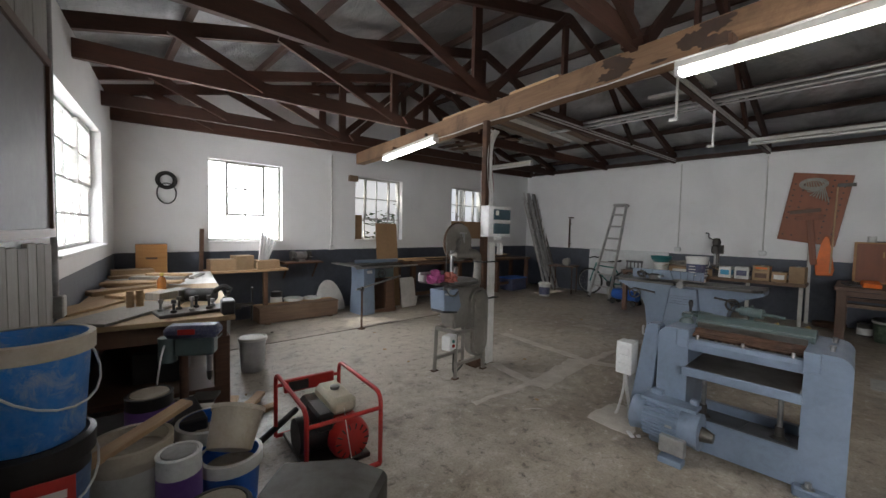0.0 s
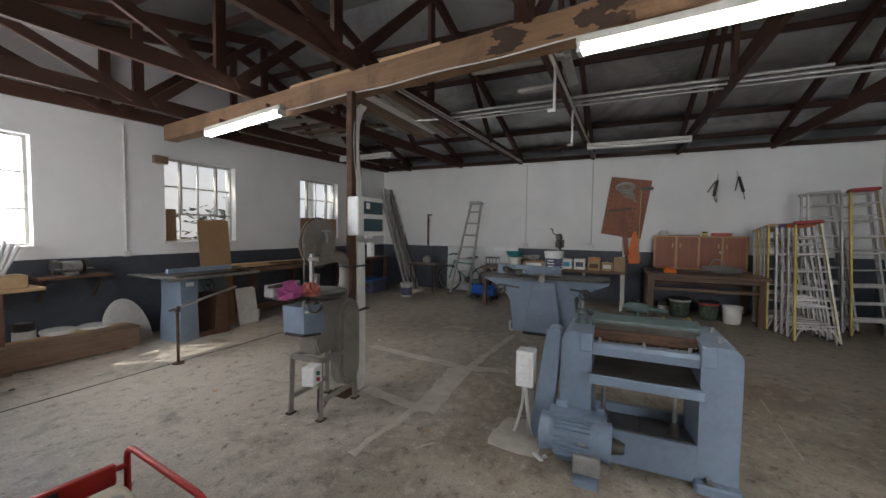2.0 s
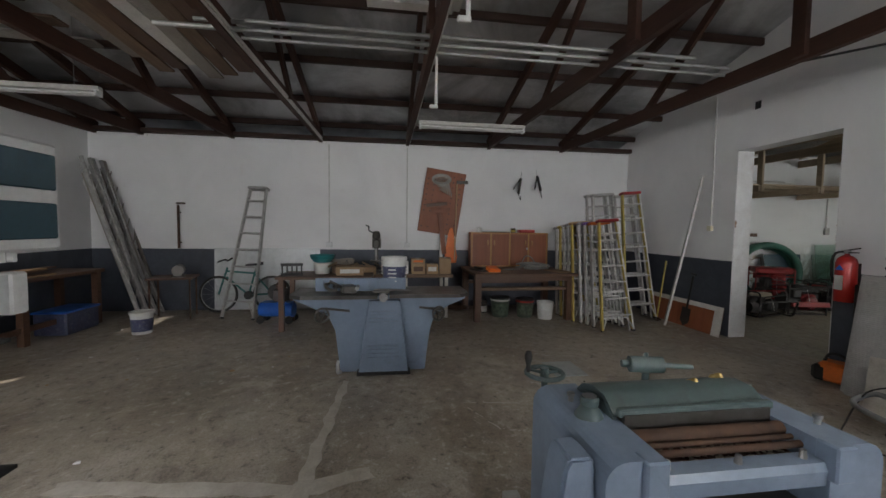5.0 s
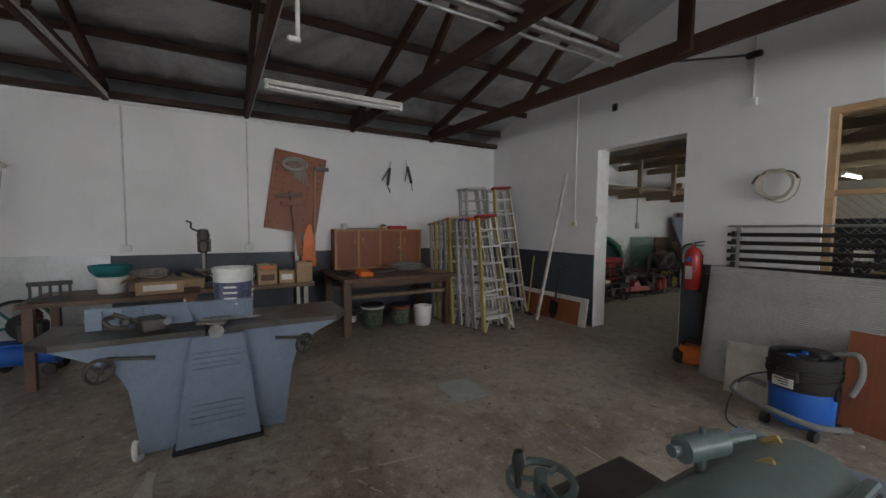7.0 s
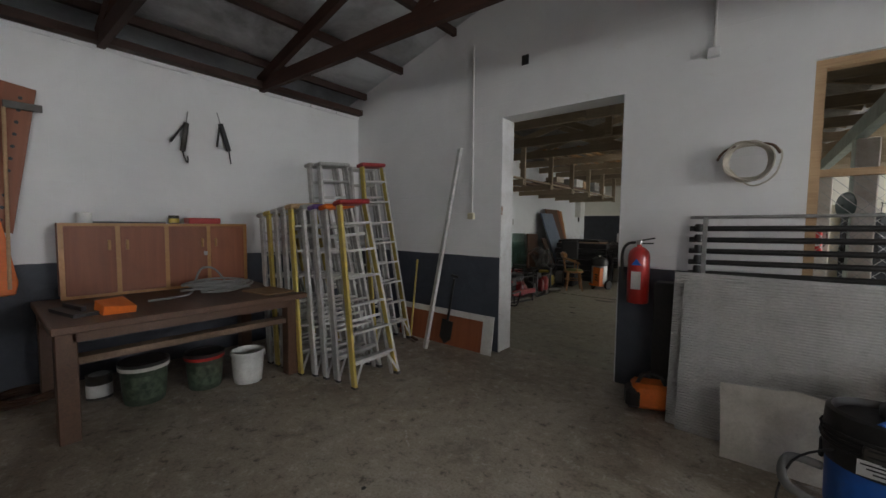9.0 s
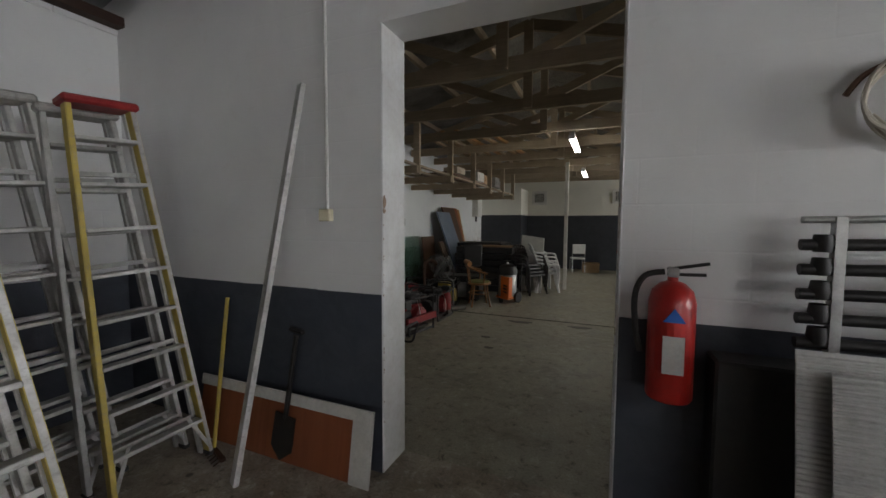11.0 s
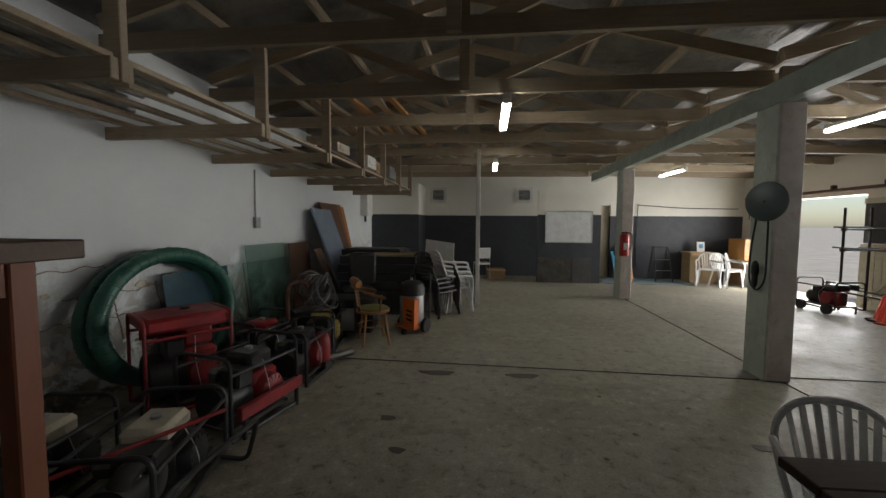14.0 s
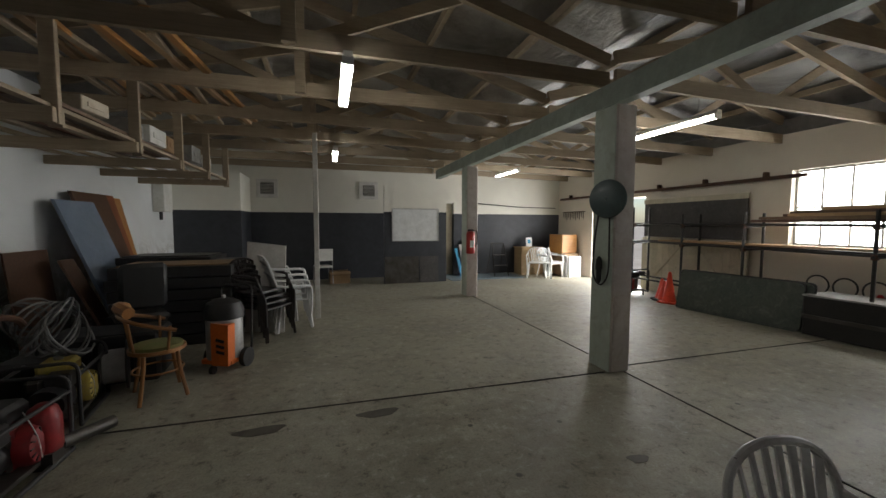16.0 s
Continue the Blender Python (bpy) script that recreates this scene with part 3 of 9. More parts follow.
wall_along_x(bm, -3.4, 7.2, 0, T, lambda x: 3.0, [tuple(v / cs if i < 2 else v for i, v in enumerate(h)) for h in (W_WIN, W_WIN2)])
bmesh.ops.transform(bm, matrix=wl, verts=bm.verts)
structure("wall_west", bm, "wall", "white painted block wall with dark grey dado")

# store walls
bm = B()
box(bm, (EX2 + T / 2, (YS + YS2) / 2 - 0.1, 1.6), (T, YS - YS2 + 0.2, 3.2))
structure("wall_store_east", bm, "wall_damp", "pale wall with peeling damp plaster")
bm = B()
wall_along_x(bm, -1.3, EX2 + T, YS2 - T, T, lambda x: roof2(x) + 0.21, ((2.55, 2.98, 0.0, 2.15),))
box(bm, (8.78, -14.37, 1.35), (1.4, 1.14, 2.7))
structure("wall_store_south", bm, "wall_store", "white wall with tall charcoal dado")
bm = B()
ROLLER, STREET = (-13.25, -11.34, 0.0, 2.18), (-8.36, -5.9, 1.2, 2.4)
wall_along_x(bm, -15.2, -3.1, 0, T, lambda x: 3.0, (ROLLER, STREET))
bmesh.ops.transform(bm, matrix=Matrix.Translation((XW2, 0, 0)) @ pose(0, 0, 0, 0, 0, 90), verts=bm.verts)
structure("wall_store_west", bm, "wall_cream", "cream painted wall with sliding door opening and window")
bm = B()
box(bm, (3.98, -13.74, 1.235), (1.64, 0.1, 2.47))
structure("wall_stub", bm, "wall_store", "short freestanding wall panel with charcoal dado")
bm = B()
box(bm, (1.9, -14.3, 0.006), (2.2, 1.2, 0.012))
structure("trim_painted_floor", bm, "blue_floor", "strip of blue-grey painted floor")
bm = B()
box(bm, (2.76, -15.1, 1.07), (0.46, 0.05, 2.14))
structure("door_store", bm, "tan", "cream painted narrow door")

# chipped jambs of the wide opening
for nm, x0, x1 in (("trim_jamb", 6.618, 6.632), ("trim_jamb", 5.358, 5.372)):
    bm = B()
    box(bm, ((x0 + x1) / 2, YS - T / 2, 1.32), (x1 - x0, T + 0.006, 2.638), bev=0.006)
    structure(nm, bm, "jamb", "chipped white plaster door jamb")

# broken plaster on the jamb edges
rnd = random.Random(12)
for x, d, zs in ((6.617, -1, ((1.635, 0.036, 0.017), (1.585, 0.016, 0.014))), (5.373, 1, ((1.02, 0.02, 0.012),))):
    bm = B()
    for zc2, hz, hy in zs:
        slab(bm, [(YS + 0.002 - abs(hy * (1 + math.cos(a)) * rnd.uniform(0.7, 1.2)), zc2 + hz * math.sin(a) * rnd.uniform(0.8, 1.2)) for a in [j * math.tau / 14 for j in range(14)]], 0, min(x, x + 0.003 * d), max(x, x + 0.003 * d))
    for k in range(16):
        z = rnd.uniform(0.3, 1.6)
        r = rnd.uniform(0.002, 0.0045)
        slab(bm, [(YS - 0.004 + r * math.cos(a) * rnd.uniform(0.5, 1.1), z + 1.8 * r * math.sin(a) * rnd.uniform(0.6, 1.2)) for a in [j * math.tau / 8 for j in range(8)]], 0, min(x, x + 0.002 * d), max(x, x + 0.002 * d))
    structure("trim_chip", bm, "bare_plaster", "bare brown plaster where the jamb is chipped")
bm = B()
for k in range(3):
    box(bm, (5.375, YS - 0.12 - 0.012 * k, 1.38), (0.003, 0.002, 0.008 + 0.004 * k))
structure("trim_mark", bm, "red_dull", "small red pencil mark on the jamb")

# roof skins
def skin(name, pts, y0, y1, material, label):
    bm = B()
    for (xa, za), (xb, zb) in zip(pts, pts[1:]):
        n = 1
        for i in range(n):
            u0, u1 = i / n, (i + 1) / n
            a, b = (xa + (xb - xa) * u0, za + (zb - za) * u0), (xa + (xb - xa) * u1, za + (zb - za) * u1)
            prism(bm, a[0], b[0], y0, y1, a[1], a[1] + 0.05, b[1], b[1] + 0.05)
    structure(name, bm, material, label)


R1 = 0.2
skin("ceiling_workshop_east", ((RIDGE1, roof1(RIDGE1) + R1), (XE + 0.5, roof1(XE) - 0.13 + R1)), YS - T, YN + T, "foil_grey", "grey silver foil under the roof sheets")
skin("ceiling_workshop_west", ((-1.6, roof1(-1.6) + R1), (RIDGE1, roof1(RIDGE1) + R1)), YS - T, YN + T, "foil", "crinkled silver foil under the roof sheets")
skin("ceiling_store_east", ((3.3, roof2(3.31) + R1), (6.4, 3.98 + R1), (9.75, roof2(9.75) + R1)), YS2 - T, YS - T, "foil_dark", "tarnished foil under the store roof")
skin("ceiling_store_west", ((-1.4, roof2(-1.4) + R1), (1.1, 3.746 + R1), (3.3, roof2(3.3) + R1)), YS2 - T, YS - T, "foil", "silver foil under the store roof")
bm = B()
box(bm, (XE + 0.42, 1.9, 3.2), (0.1, 10.2, 0.7))
box(bm, (EX2 + 0.4, -9, 3.3), (0.1, 12.2, 0.5))
box(bm, (XW2 - 0.35, -9, 3.2), (0.1, 12.4, 0.7))
structure("trim_fascia", bm, "roof_sheet", "roof edge boards")


# trusses
def truss(y, x0, x1, zb0, zb1, top, ridge, material, verticals, diagonals, w=0.05, label="", group=""):
    th = thing("roof_truss", (0, y, 0), 0, label, "roof truss", group)
    def zc(x):
        return zb0 + (zb1 - zb0) * (x - x0) / (x1 - x0)
    part("bottom_chord", one(beam, (x0, 0, zc(x0) + 0.075), (x1, 0, zc(x1) + 0.075), w, 0.15, (0, 1, 0)), material, th)
    part("rafter", one(beam, (x0, 0, top(x0) + 0.06), (ridge, 0, top(ridge) + 0.06), w, 0.13, (0, 1, 0)), material, th)
    part("rafter", one(beam, (ridge, 0, top(ridge) + 0.06), (x1, 0, top(x1) + 0.06), w, 0.13, (0, 1, 0)), material, th)
    for x in verticals:
        part("web_post", one(beam, (x, w, zc(x) + 0.02), (x, w, top(x) + 0.08), 0.045, 0.11, (0, 1, 0)), material, th)
    for xa, xb in diagonals:
        part("web_brace", one(beam, (xa, -w, zc(xa) + 0.08), (xb, -w, top(xb) + 0.05), 0.04, 0.1, (0, 1, 0)), material, th)
    return th


for y in (6.72, 6.0, 4.55, 3.06, 1.5, -0.05, -1.52):
    truss(y, wall_x(y) - 0.1, XE + 0.02, 2.78, 3.03, lambda x: roof1(x) - 0.02, RIDGE1, "truss", (2.85, 4.6), ((2.75, 1.3), (1.15, 0.35), (2.95, 4.45), (6.7, 5.2)), 0.055, "dark red-brown timber roof truss", "workshop trusses")


def purlin(x, z, y0, y1, material, label, group):
    bm = B()
    box(bm, (0, 0, 0), (0.055, y1 - y0, 0.085))
    solo("purlin", bm, material, label, "purlin", (x, (y0 + y1) / 2, z), 0, group)


for x in (0.5, 1.6, 2.7, 3.8, 5.4, 6.35, 7.3, 8.2, 8.95):
    purlin(x, roof1(x) + 0.145, YS, YN, "purlin", "dark brown roof purlin", "workshop purlins")
bm = B()
box(bm, (XE - 0.06, 1.9, 3.1), (0.1, YN - YS, 0.075))
structure("trim_wall_plate", bm, "purlin", "dark wall plate along the eaves")
bm = B()
for i in range(24):
    y = YS + 0.2 + i * 0.405
    box(bm, (XE - 0.004, y, 3.035), (0.035, 0.39, 0.03 + 0.012 * random.random()))
structure("trim_eaves_fillet", bm, "wall", "ragged mortar fillet under the eaves")

for y in (-3.6, -4.83, -6.1, -7.4, -8.65, -9.85, -11.05, -12.25, -13.45, -14.6):
    truss(y, 3.3, EX2 - 0.02, 2.95, 2.98, lambda x: roof2(max(x, 3.301)) - 0.02, 6.4, "truss2", (6.4,), ((6.3, 4.9), (6.5, 7.9)), 0.05, "grey-brown sawn timber roof truss", "store trusses")
    truss(y + 0.1, XW2, 3.3, 2.86, 2.95, lambda x: roof2(min(x, 3.3)) - 0.02, 1.1, "truss2", (), ((1.0, 0.1), (1.2, 2.2)), 0.05, "pale sawn timber roof truss", "store side trusses")
for x in (4.0, 4.9, 5.8, 7.0, 7.9, 8.8):
    purlin(x, roof2(x) + 0.145, YS2, YS - T, "truss2", "brown timber roof purlin overhead", "store purlins")
for x in (-0.6, 0.3, 1.9, 2.8):
    purlin(x, roof2(x) + 0.145, YS2, YS - T, "truss2", "brown timber roof purlin overhead", "store purlins")

# girders and posts
th = thing("girder", (2.5, YS, 2.858), -5.7, "rough sawn timber girder with dark stains", "roof beam", rx=-0.7)
part("beam", one(box, (0, 4.77, 0), (0.16, 9.54, 0.2), None, 0.006), "girder", th)
rnd = random.Random(5)
for y0, y1, z0, z1, n in ((4.5, 4.8, -0.085, 0.085, 3), (3.9, 4.2, -0.08, 0.09, 3), (4.25, 4.4, -0.09, -0.04, 1)):
    for j in range(n):
        yc, zc2 = rnd.uniform(y0 + 0.06, y1 - 0.06), z0 + (z1 - z0) * (j + 0.5) / n
        ry, rz2 = (y1 - y0) * rnd.uniform(0.28, 0.42), (z1 - z0) * 0.3 * (1 if n > 1 else 0.7)
        out = []
        for k in range(26):
            a = k * math.tau / 26
            r = 1 + 0.42 * noise.noise(Vector((3 * math.cos(a) + j, 3 * math.sin(a), y0 * 5))) + rnd.uniform(-0.16, 0.16)
            out.append((yc + ry * r * math.cos(a), min(max(zc2 + rz2 * r * math.sin(a), -0.09), 0.09)))
        part("stain", one(slab, out, 0, -0.0825 - 0.0004 * j, -0.078), "tar", th, "dark tarry stain")
part("clipped_cable", one(sweep, smooth_path([(-0.088, 3.2 + 0.5 * k, -0.105 - 0.012 * (k % 2)) for k in range(9)], 3), 0.006, 5), "pvc", th, "thin white cable clipped along the beam", smooth=True)
part("packer", one(box, (-0.02, 6.5, 0.113), (0.1, 0.9, 0.03)), "pine", th, "pale timber packing strip")
part("packer", one(box, (-0.02, 5.5, 0.113), (0.1, 0.6, 0.03)), "pine", th, "pale timber packing strip")
th = thing("roof_post", (2.95, 3.12, 0), 0, "dark steel post with white conduits strapped to it", "post")
part("post", one(box, (0.04, -0.05, 1.34), (0.065, 0.065, 2.68), None, 0.006), "rust", th)
part("base_plate", one(box, (0, 0, 0.006), (0.2, 0.2, 0.012)), "rust", th)
for i in range(4):
    bm = B()
    x = 0.09 + 0.033 * i
    y = -0.09 + 0.004 * i
    sweep(bm, smooth_path(((x, y, 0.01), (x, y, 0.8), (x - 0.01, y, 1.36)), 3), 0.015, 8)
    part("conduit", bm, "pvc", th, smooth=True)
for i in range(3):
    bm = B()
    x = 0.075 + 0.034 * i
    sweep(bm, smooth_path(((x, -0.07, 1.74), (x, -0.07, 1.9), (x - 0.035, -0.07, 2.1), (x - 0.035, -0.07, 2.38), (x + 0.03, -0.06, 2.53), (x + 0.1, -0.05, 2.6)), 4), 0.015, 8)
    part("conduit", bm, "pvc", th, smooth=True)
bm = B()
sweep(bm, smooth_path(((0.15, -0.06, 1.74), (0.17, -0.05, 1.95), (0.12, -0.06, 2.2), (0.13, -0.05, 2.5)), 4), 0.012, 8)
part("conduit", bm, "red_dull", th, "red cable", smooth=True)
for z in (0.75, 1.15):
    part("strap", one(box, (0.08, -0.05, z), (0.27, 0.16, 0.012)), "black", th)

th = thing("store_girder", (0, 0, 0), 0, "pale green painted timber girder on pillars", "roof beam")
part("beam", one(beam, (3.33, YS - T, 2.83), (3.33, -13.9, 2.83), 0.12, 0.22, (1, 0, 0)), "girder2", th)
for y, h in ((-7.33, 2.72), (-11.66, 2.72)):
    th = thing("pillar", (3.25, y, 0), 0, "square plastered pillar, pale green and worn white", "pillar", "store pillars")
    part("shaft", one(box, (0, 0, h / 2), (0.24, 0.34, h), None, 0.015), "post_white", th)
    part("painted_face", one(box, (0.123, 0, h / 2), (0.006, 0.31, h - 0.01)), "post_green", th, "pale green painted face")
th = thing("timber_prop", (6.32, -10.42, 0), 0, "slim white timber prop under the roof", "post")
part("prop", one(box, (0, 0, 1.475), (0.075, 0.075, 2.95), None, 0.005), "batten", th)


# steel windows
def steel_window(name, m, w, h, cols, rows, vent, label):
    """A steel casement in an opening of w x h; local x along the wall, y outwards, z up from the sill."""
    th = new(name)
    th.matrix_world = m
    tagged(th, label, "window", "", "structure")
    bm = B()
    for z in (0.015, h - 0.015):
        box(bm, (w / 2, 0, z), (w, 0.045, 0.03))
    for x in (0.015, w - 0.015):
        box(bm, (x, 0, h / 2), (0.03, 0.045, h - 0.06))
    part("window_frame", bm, "steel_frame", th)
    for i in range(1, cols):
        part("glazing_bar", one(box, (w * i / cols, 0.004, h / 2), (0.022, 0.03, h - 0.06)), "steel_frame", th)
    for j in range(1, rows):
        part("glazing_bar", one(box, (w / 2, -0.002, h * j / rows), (w - 0.06, 0.026, 0.022)), "steel_frame", th)
    if vent:
        a, b, c, d = vent
        bm = B()
        for z in (c, d):
            box(bm, ((a + b) / 2, -0.03, z), (b - a, 0.035, 0.034))
        for x in (a, b):
            box(bm, (x, -0.03, (c + d) / 2), (0.034, 0.035, d - c))
        part("vent_sash", bm, "steel_frame", th)
        part("stay", one(rod, (b - 0.03, -0.05, c + 0.1), (b - 0.2, -0.05, c + 0.08), 0.006, 6), "steel_frame", th)
    me = mesh_of("pane", one(box, (0, 0, 0), (w / cols - 0.024, 0.004, h / rows - 0.024)), "glass")
    for i in range(cols):
        for j in range(rows):
            ob = shared("pane", me, th, Matrix.Translation((w * (i + 0.5) / cols, 0.012, h * (j + 0.5) / rows)))
            ob.visible_shadow = False
    part("window_sill", one(box, (w / 2, -0.07, -0.012), (w + 0.02, 0.2, 0.022), None, 0.004), "wall", th)


for i, (a, b, c, d) in enumerate(N_WIN):
    steel_window("window_%d" % (i + 1), Matrix.Translation((a, YN + 0.13, c)), b - a, d - c, 4, 3, ((b - a) / 4, (b - a) * 3 / 4, (d - c) / 3, d - c - 0.03), "white steel casement window with twelve panes")
a, b, c, d = (W_WIN[0] / cs, W_WIN[1] / cs, W_WIN[2], W_WIN[3])
steel_window("window_4", wl @ Matrix.Translation((a, 0.13, c)), b - a, d - c, 6, 4, (2 * (b - a) / 3, b - a - 0.03, (d - c) / 2, d - c - 0.03), "wide white steel window")
steel_window("window_7", wl @ Matrix.Translation((W_WIN2[0] / cs, 0.13, c)), b - a, d - c, 6, 4, None, "wide white steel window")
steel_window("window_5", Matrix.Translation((XW2 - 0.13, STREET[0], STREET[2])) @ pose(0, 0, 0, 0, 0, 90), STREET[1] - STREET[0], STREET[3] - STREET[2], 7, 2, None, "wide white steel store window")

# screened opening beside the doorway
th = new("window_6")
th.matrix_world = Matrix.Translation((SCREEN[0], YS - 0.08, SCREEN[2]))
tagged(th, "timber framed opening with diamond wire mesh", "window", "", "structure")
w, h = SCREEN[1] - SCREEN[0], SCREEN[3] - SCREEN[2]
bm = B()
for z in (0.03, h - 0.03):
    box(bm, (w / 2, 0, z), (w, 0.08, 0.06))
for x in (0.03, w - 0.03):
    box(bm, (x, 0, h / 2), (0.06, 0.08, h - 0.12))
part("window_frame", bm, "pine", th)
part("transom", one(box, (w / 2, 0, h * 0.52), (w - 0.12, 0.06, 0.05)), "pine", th)
bm = B()
k = 0.075
z1 = h * 0.52
for i in range(-12, 26):
    for s in (1, -1):
        pts = []
        x0 = i * k
        for x, z in ((x0, 0.06), (x0 + s * (z1 - 0.06), z1)):
            pts.append((x, z))
        (xa, za), (xb, zb) = pts
        def clip(x):
            return min(max(x, 0.06), w - 0.06)
        xa2, xb2 = clip(xa), clip(xb)
        if abs(xa2 - xb2) < 0.02:
            continue
        f = lambda x: za + (zb - za) * (x - xa) / (xb - xa)
        beam(bm, (xa2, 0, f(xa2)), (xb2, 0, f(xb2)), 0.004, 0.004)
part("wire_mesh", bm, "pipe", th)


# fluorescent fittings
def tube_light(loc, length, lit, label, rz=0, twin=False, hang=0.0, lift=0.0):
    th = thing("fluorescent_light", loc, rz, label, "ceiling light", "fluorescent fittings", rx=lift)
    part("batten", one(box, (0, 0, 0.035), (0.075, length, 0.05), None, 0.006), "batten", th)
    for y in (-length / 2 + 0.02, length / 2 - 0.02):
        part("lamp_holder", one(box, (0, y, -0.01), (0.09 if twin else 0.03, 0.025, 0.06)), "white_plastic", th)
    for x in ((-0.03, 0.03) if twin else (0,)):
        part("tube", one(rod, (x, -length / 2 + 0.03, -0.018), (x, length / 2 - 0.03, -0.018), 0.016, 12), "tube" if lit else "tube_off", th, "glowing white tube" if lit else "", smooth=True)
    if hang:
        for y in (-length * 0.3, length * 0.3):
            part("hanger", one(rod, (0, y, 0.06), (0, y, 0.06 + hang), 0.004, 6), "pipe", th)
    return th


th = tube_light((2.66, 0.42, 2.585), 1.5, True, "lit twin fluorescent batten hung beside the girder", -5.7, twin=True)
for y in (-0.45, 0.45):
    part("strap", one(box, (0.06, y, 0.1), (0.12, 0.025, 0.1), None, 0.004), "rust", th)
th = tube_light((3.125, 4.65, 2.61), 1.28, True, "lit fluorescent batten hung beside the girder", -3, twin=True, lift=-4)
for y in (-0.4, 0.4):
    part("strap", one(box, (0.06, y, 0.09), (0.12, 0.025, 0.08), None, 0.004), "rust", th)
tube_light((6.965, 0.73, 2.86), 1.45, False, "unlit white fluorescent batten", twin=True)
tube_light((6.34, 5.4, 2.86), 1.2, False, "unlit white fluorescent batten", twin=True, hang=1.16)
tube_light((5.95, -7.7, 2.815), 1.2, True, "lit fluorescent batten under the trusses", twin=True, hang=0.1)
tube_light((6.0, -11.4, 2.8), 1.2, True, "lit fluorescent batten under the trusses", twin=True, hang=1.22)
tube_light((1.7, -13.1, 2.84), 1.3, True, "lit fluorescent batten under the trusses", twin=True, hang=0.9)
tube_light((1.63, -8.2, 2.84), 1.4, True, "lit fluorescent batten under the trusses", twin=True, hang=0.92)

# floor details: concrete fills, cracks, plate
bm = B()
for out, h in ((((2.2, 2.42), (2.95, 2.36), (2.95, 2.2), (3.4, 2.24), (4.05, 2.29), (5.6, 2.21), (5.62, 2.28), (4.12, 2.38), (3.95, 2.52), (3.4, 2.46), (3.0, 2.43), (2.22, 2.47)), 0.003),
               (((4.0, 2.4), (4.1, 2.4), (4.28, 3.72), (4.16, 3.74)), 0.0034), (((3.98, 2.34), (4.08, 1.93), (4.2, 1.95), (4.12, 2.34)), 0.0032),
               (((2.93, 2.42), (3.05, 2.42), (3.18, 3.0), (3.06, 3.02)), 0.0036), (((3.17, 1.65), (2.9, 1.72), (2.74, 1.69), (2.7, 1.48), (2.72, 1.33), (3.0, 1.38), (3.22, 1.46)), 0.003)):
    pts = []
    for (xa, ya), (xb, yb) in zip(out, out[1:] + out[:1]):
        nseg = max(2, int(math.hypot(xb - xa, yb - ya) / 0.09))
        for k in range(nseg):
            u = k / nseg
            pts.append((xa + (xb - xa) * u + random.uniform(-0.018, 0.018), ya + (yb - ya) * u + random.uniform(-0.018, 0.018)))
    slab(bm, pts, 2, -0.003, h)
structure("trim_floor_fill", bm, "patch", "pale concrete filled trench in the floor")
bm = B()
beam(bm, (0.9, 5.28, 0.001), (4.4, 5.22, 0.001), 0.012, 0.006)
structure("trim_floor_crack", bm, "joint", "dark construction joint")
bm = B()
for a, b in (((3.2, -3.4), (3.2, -7.16)), ((3.2, -7.5), (3.24, -11.5)), ((9.3, -7.25), (3.4, -7.2)), ((3.1, -7.3), (-1.0, -7.32))):
    beam(bm, (*a, 0.001), (*b, 0.001), 0.016, 0.008)
structure("trim_floor_joint", bm, "joint", "dark saw-cut joints in the store floor")
bm = B()
box(bm, (5.69, -0.05, 0.004), (0.42, 0.34, 0.008))
solo("floor_plate", bm, "cover_plate", "grey steel cover plate set on the floor", "cover plate")
bm = B()
for x, y, sx, sy in ((6.9, -5.97, 0.06, 0.045), (6.72, -5.55, 0.055, 0.04), (6.62, -6.95, 0.17, 0.07), (5.75, -6.98, 0.16, 0.07), (4.2, -5.9, 0.07, 0.05)):
    slab(bm, [(x + sx * math.cos(a) * (1 + 0.25 * math.sin(3 * a + x * 7)), y + sy * math.sin(a) * (1 + 0.2 * math.cos(2 * a + y))) for a in [k * 0.3927 for k in range(16)]], 2, -0.002, 0.003)
structure("trim_floor_stain", bm, "stain", "dark oil stains on the floor")

bm = B()
rnd = random.Random(31)
for (xa, ya), (xb, yb) in (((5.03, 1.2), (4.94, 0.57)), ((4.96, 1.19), (4.56, 1.0)), ((4.56, 0.98), (4.5, 0.8)), ((2.6, 2.0), (2.45, 2.12)), ((3.3, -0.24), (4.5, -0.28)), ((6.1, -1.0), (6.25, -1.12)), ((4.4, -0.9), (4.46, -1.06))):
    u = 0.0
    while u < 1:
        l = rnd.uniform(0.05, 0.16)
        if rnd.random() < 0.7:
            p, q = [(xa + (xb - xa) * v + rnd.uniform(-0.008, 0.008), ya + (yb - ya) * v + rnd.uniform(-0.008, 0.008), 0.0) for v in (u, min(u + l, 1))]
            beam(bm, p, q, rnd.uniform(0.006, 0.016), 0.003)
        u += l
structure("trim_floor_scratch", bm, "patch", "broken pale scratches in the concrete")
for k in range(46):
    x, y = rnd.uniform(0.4, 8.6), rnd.uniform(-2.4, 6.0)
    bm = B()
    r = rnd.uniform(0.008, 0.022)
    slab(bm, [(r * math.cos(a) * rnd.uniform(0.5, 1.3), r * math.sin(a) * rnd.uniform(0.5, 1.3)) for a in [j * math.tau / 6 for j in range(6)]], 2, 0.0, rnd.uniform(0.003, 0.01))
    solo("debris_chip", bm, ("paper", "card", "pine", "black")[k % 4], "small scrap chip lying on the concrete floor", "debris", (x, y, 0.0005), rnd.uniform(0, 90), "scraps on the floor")

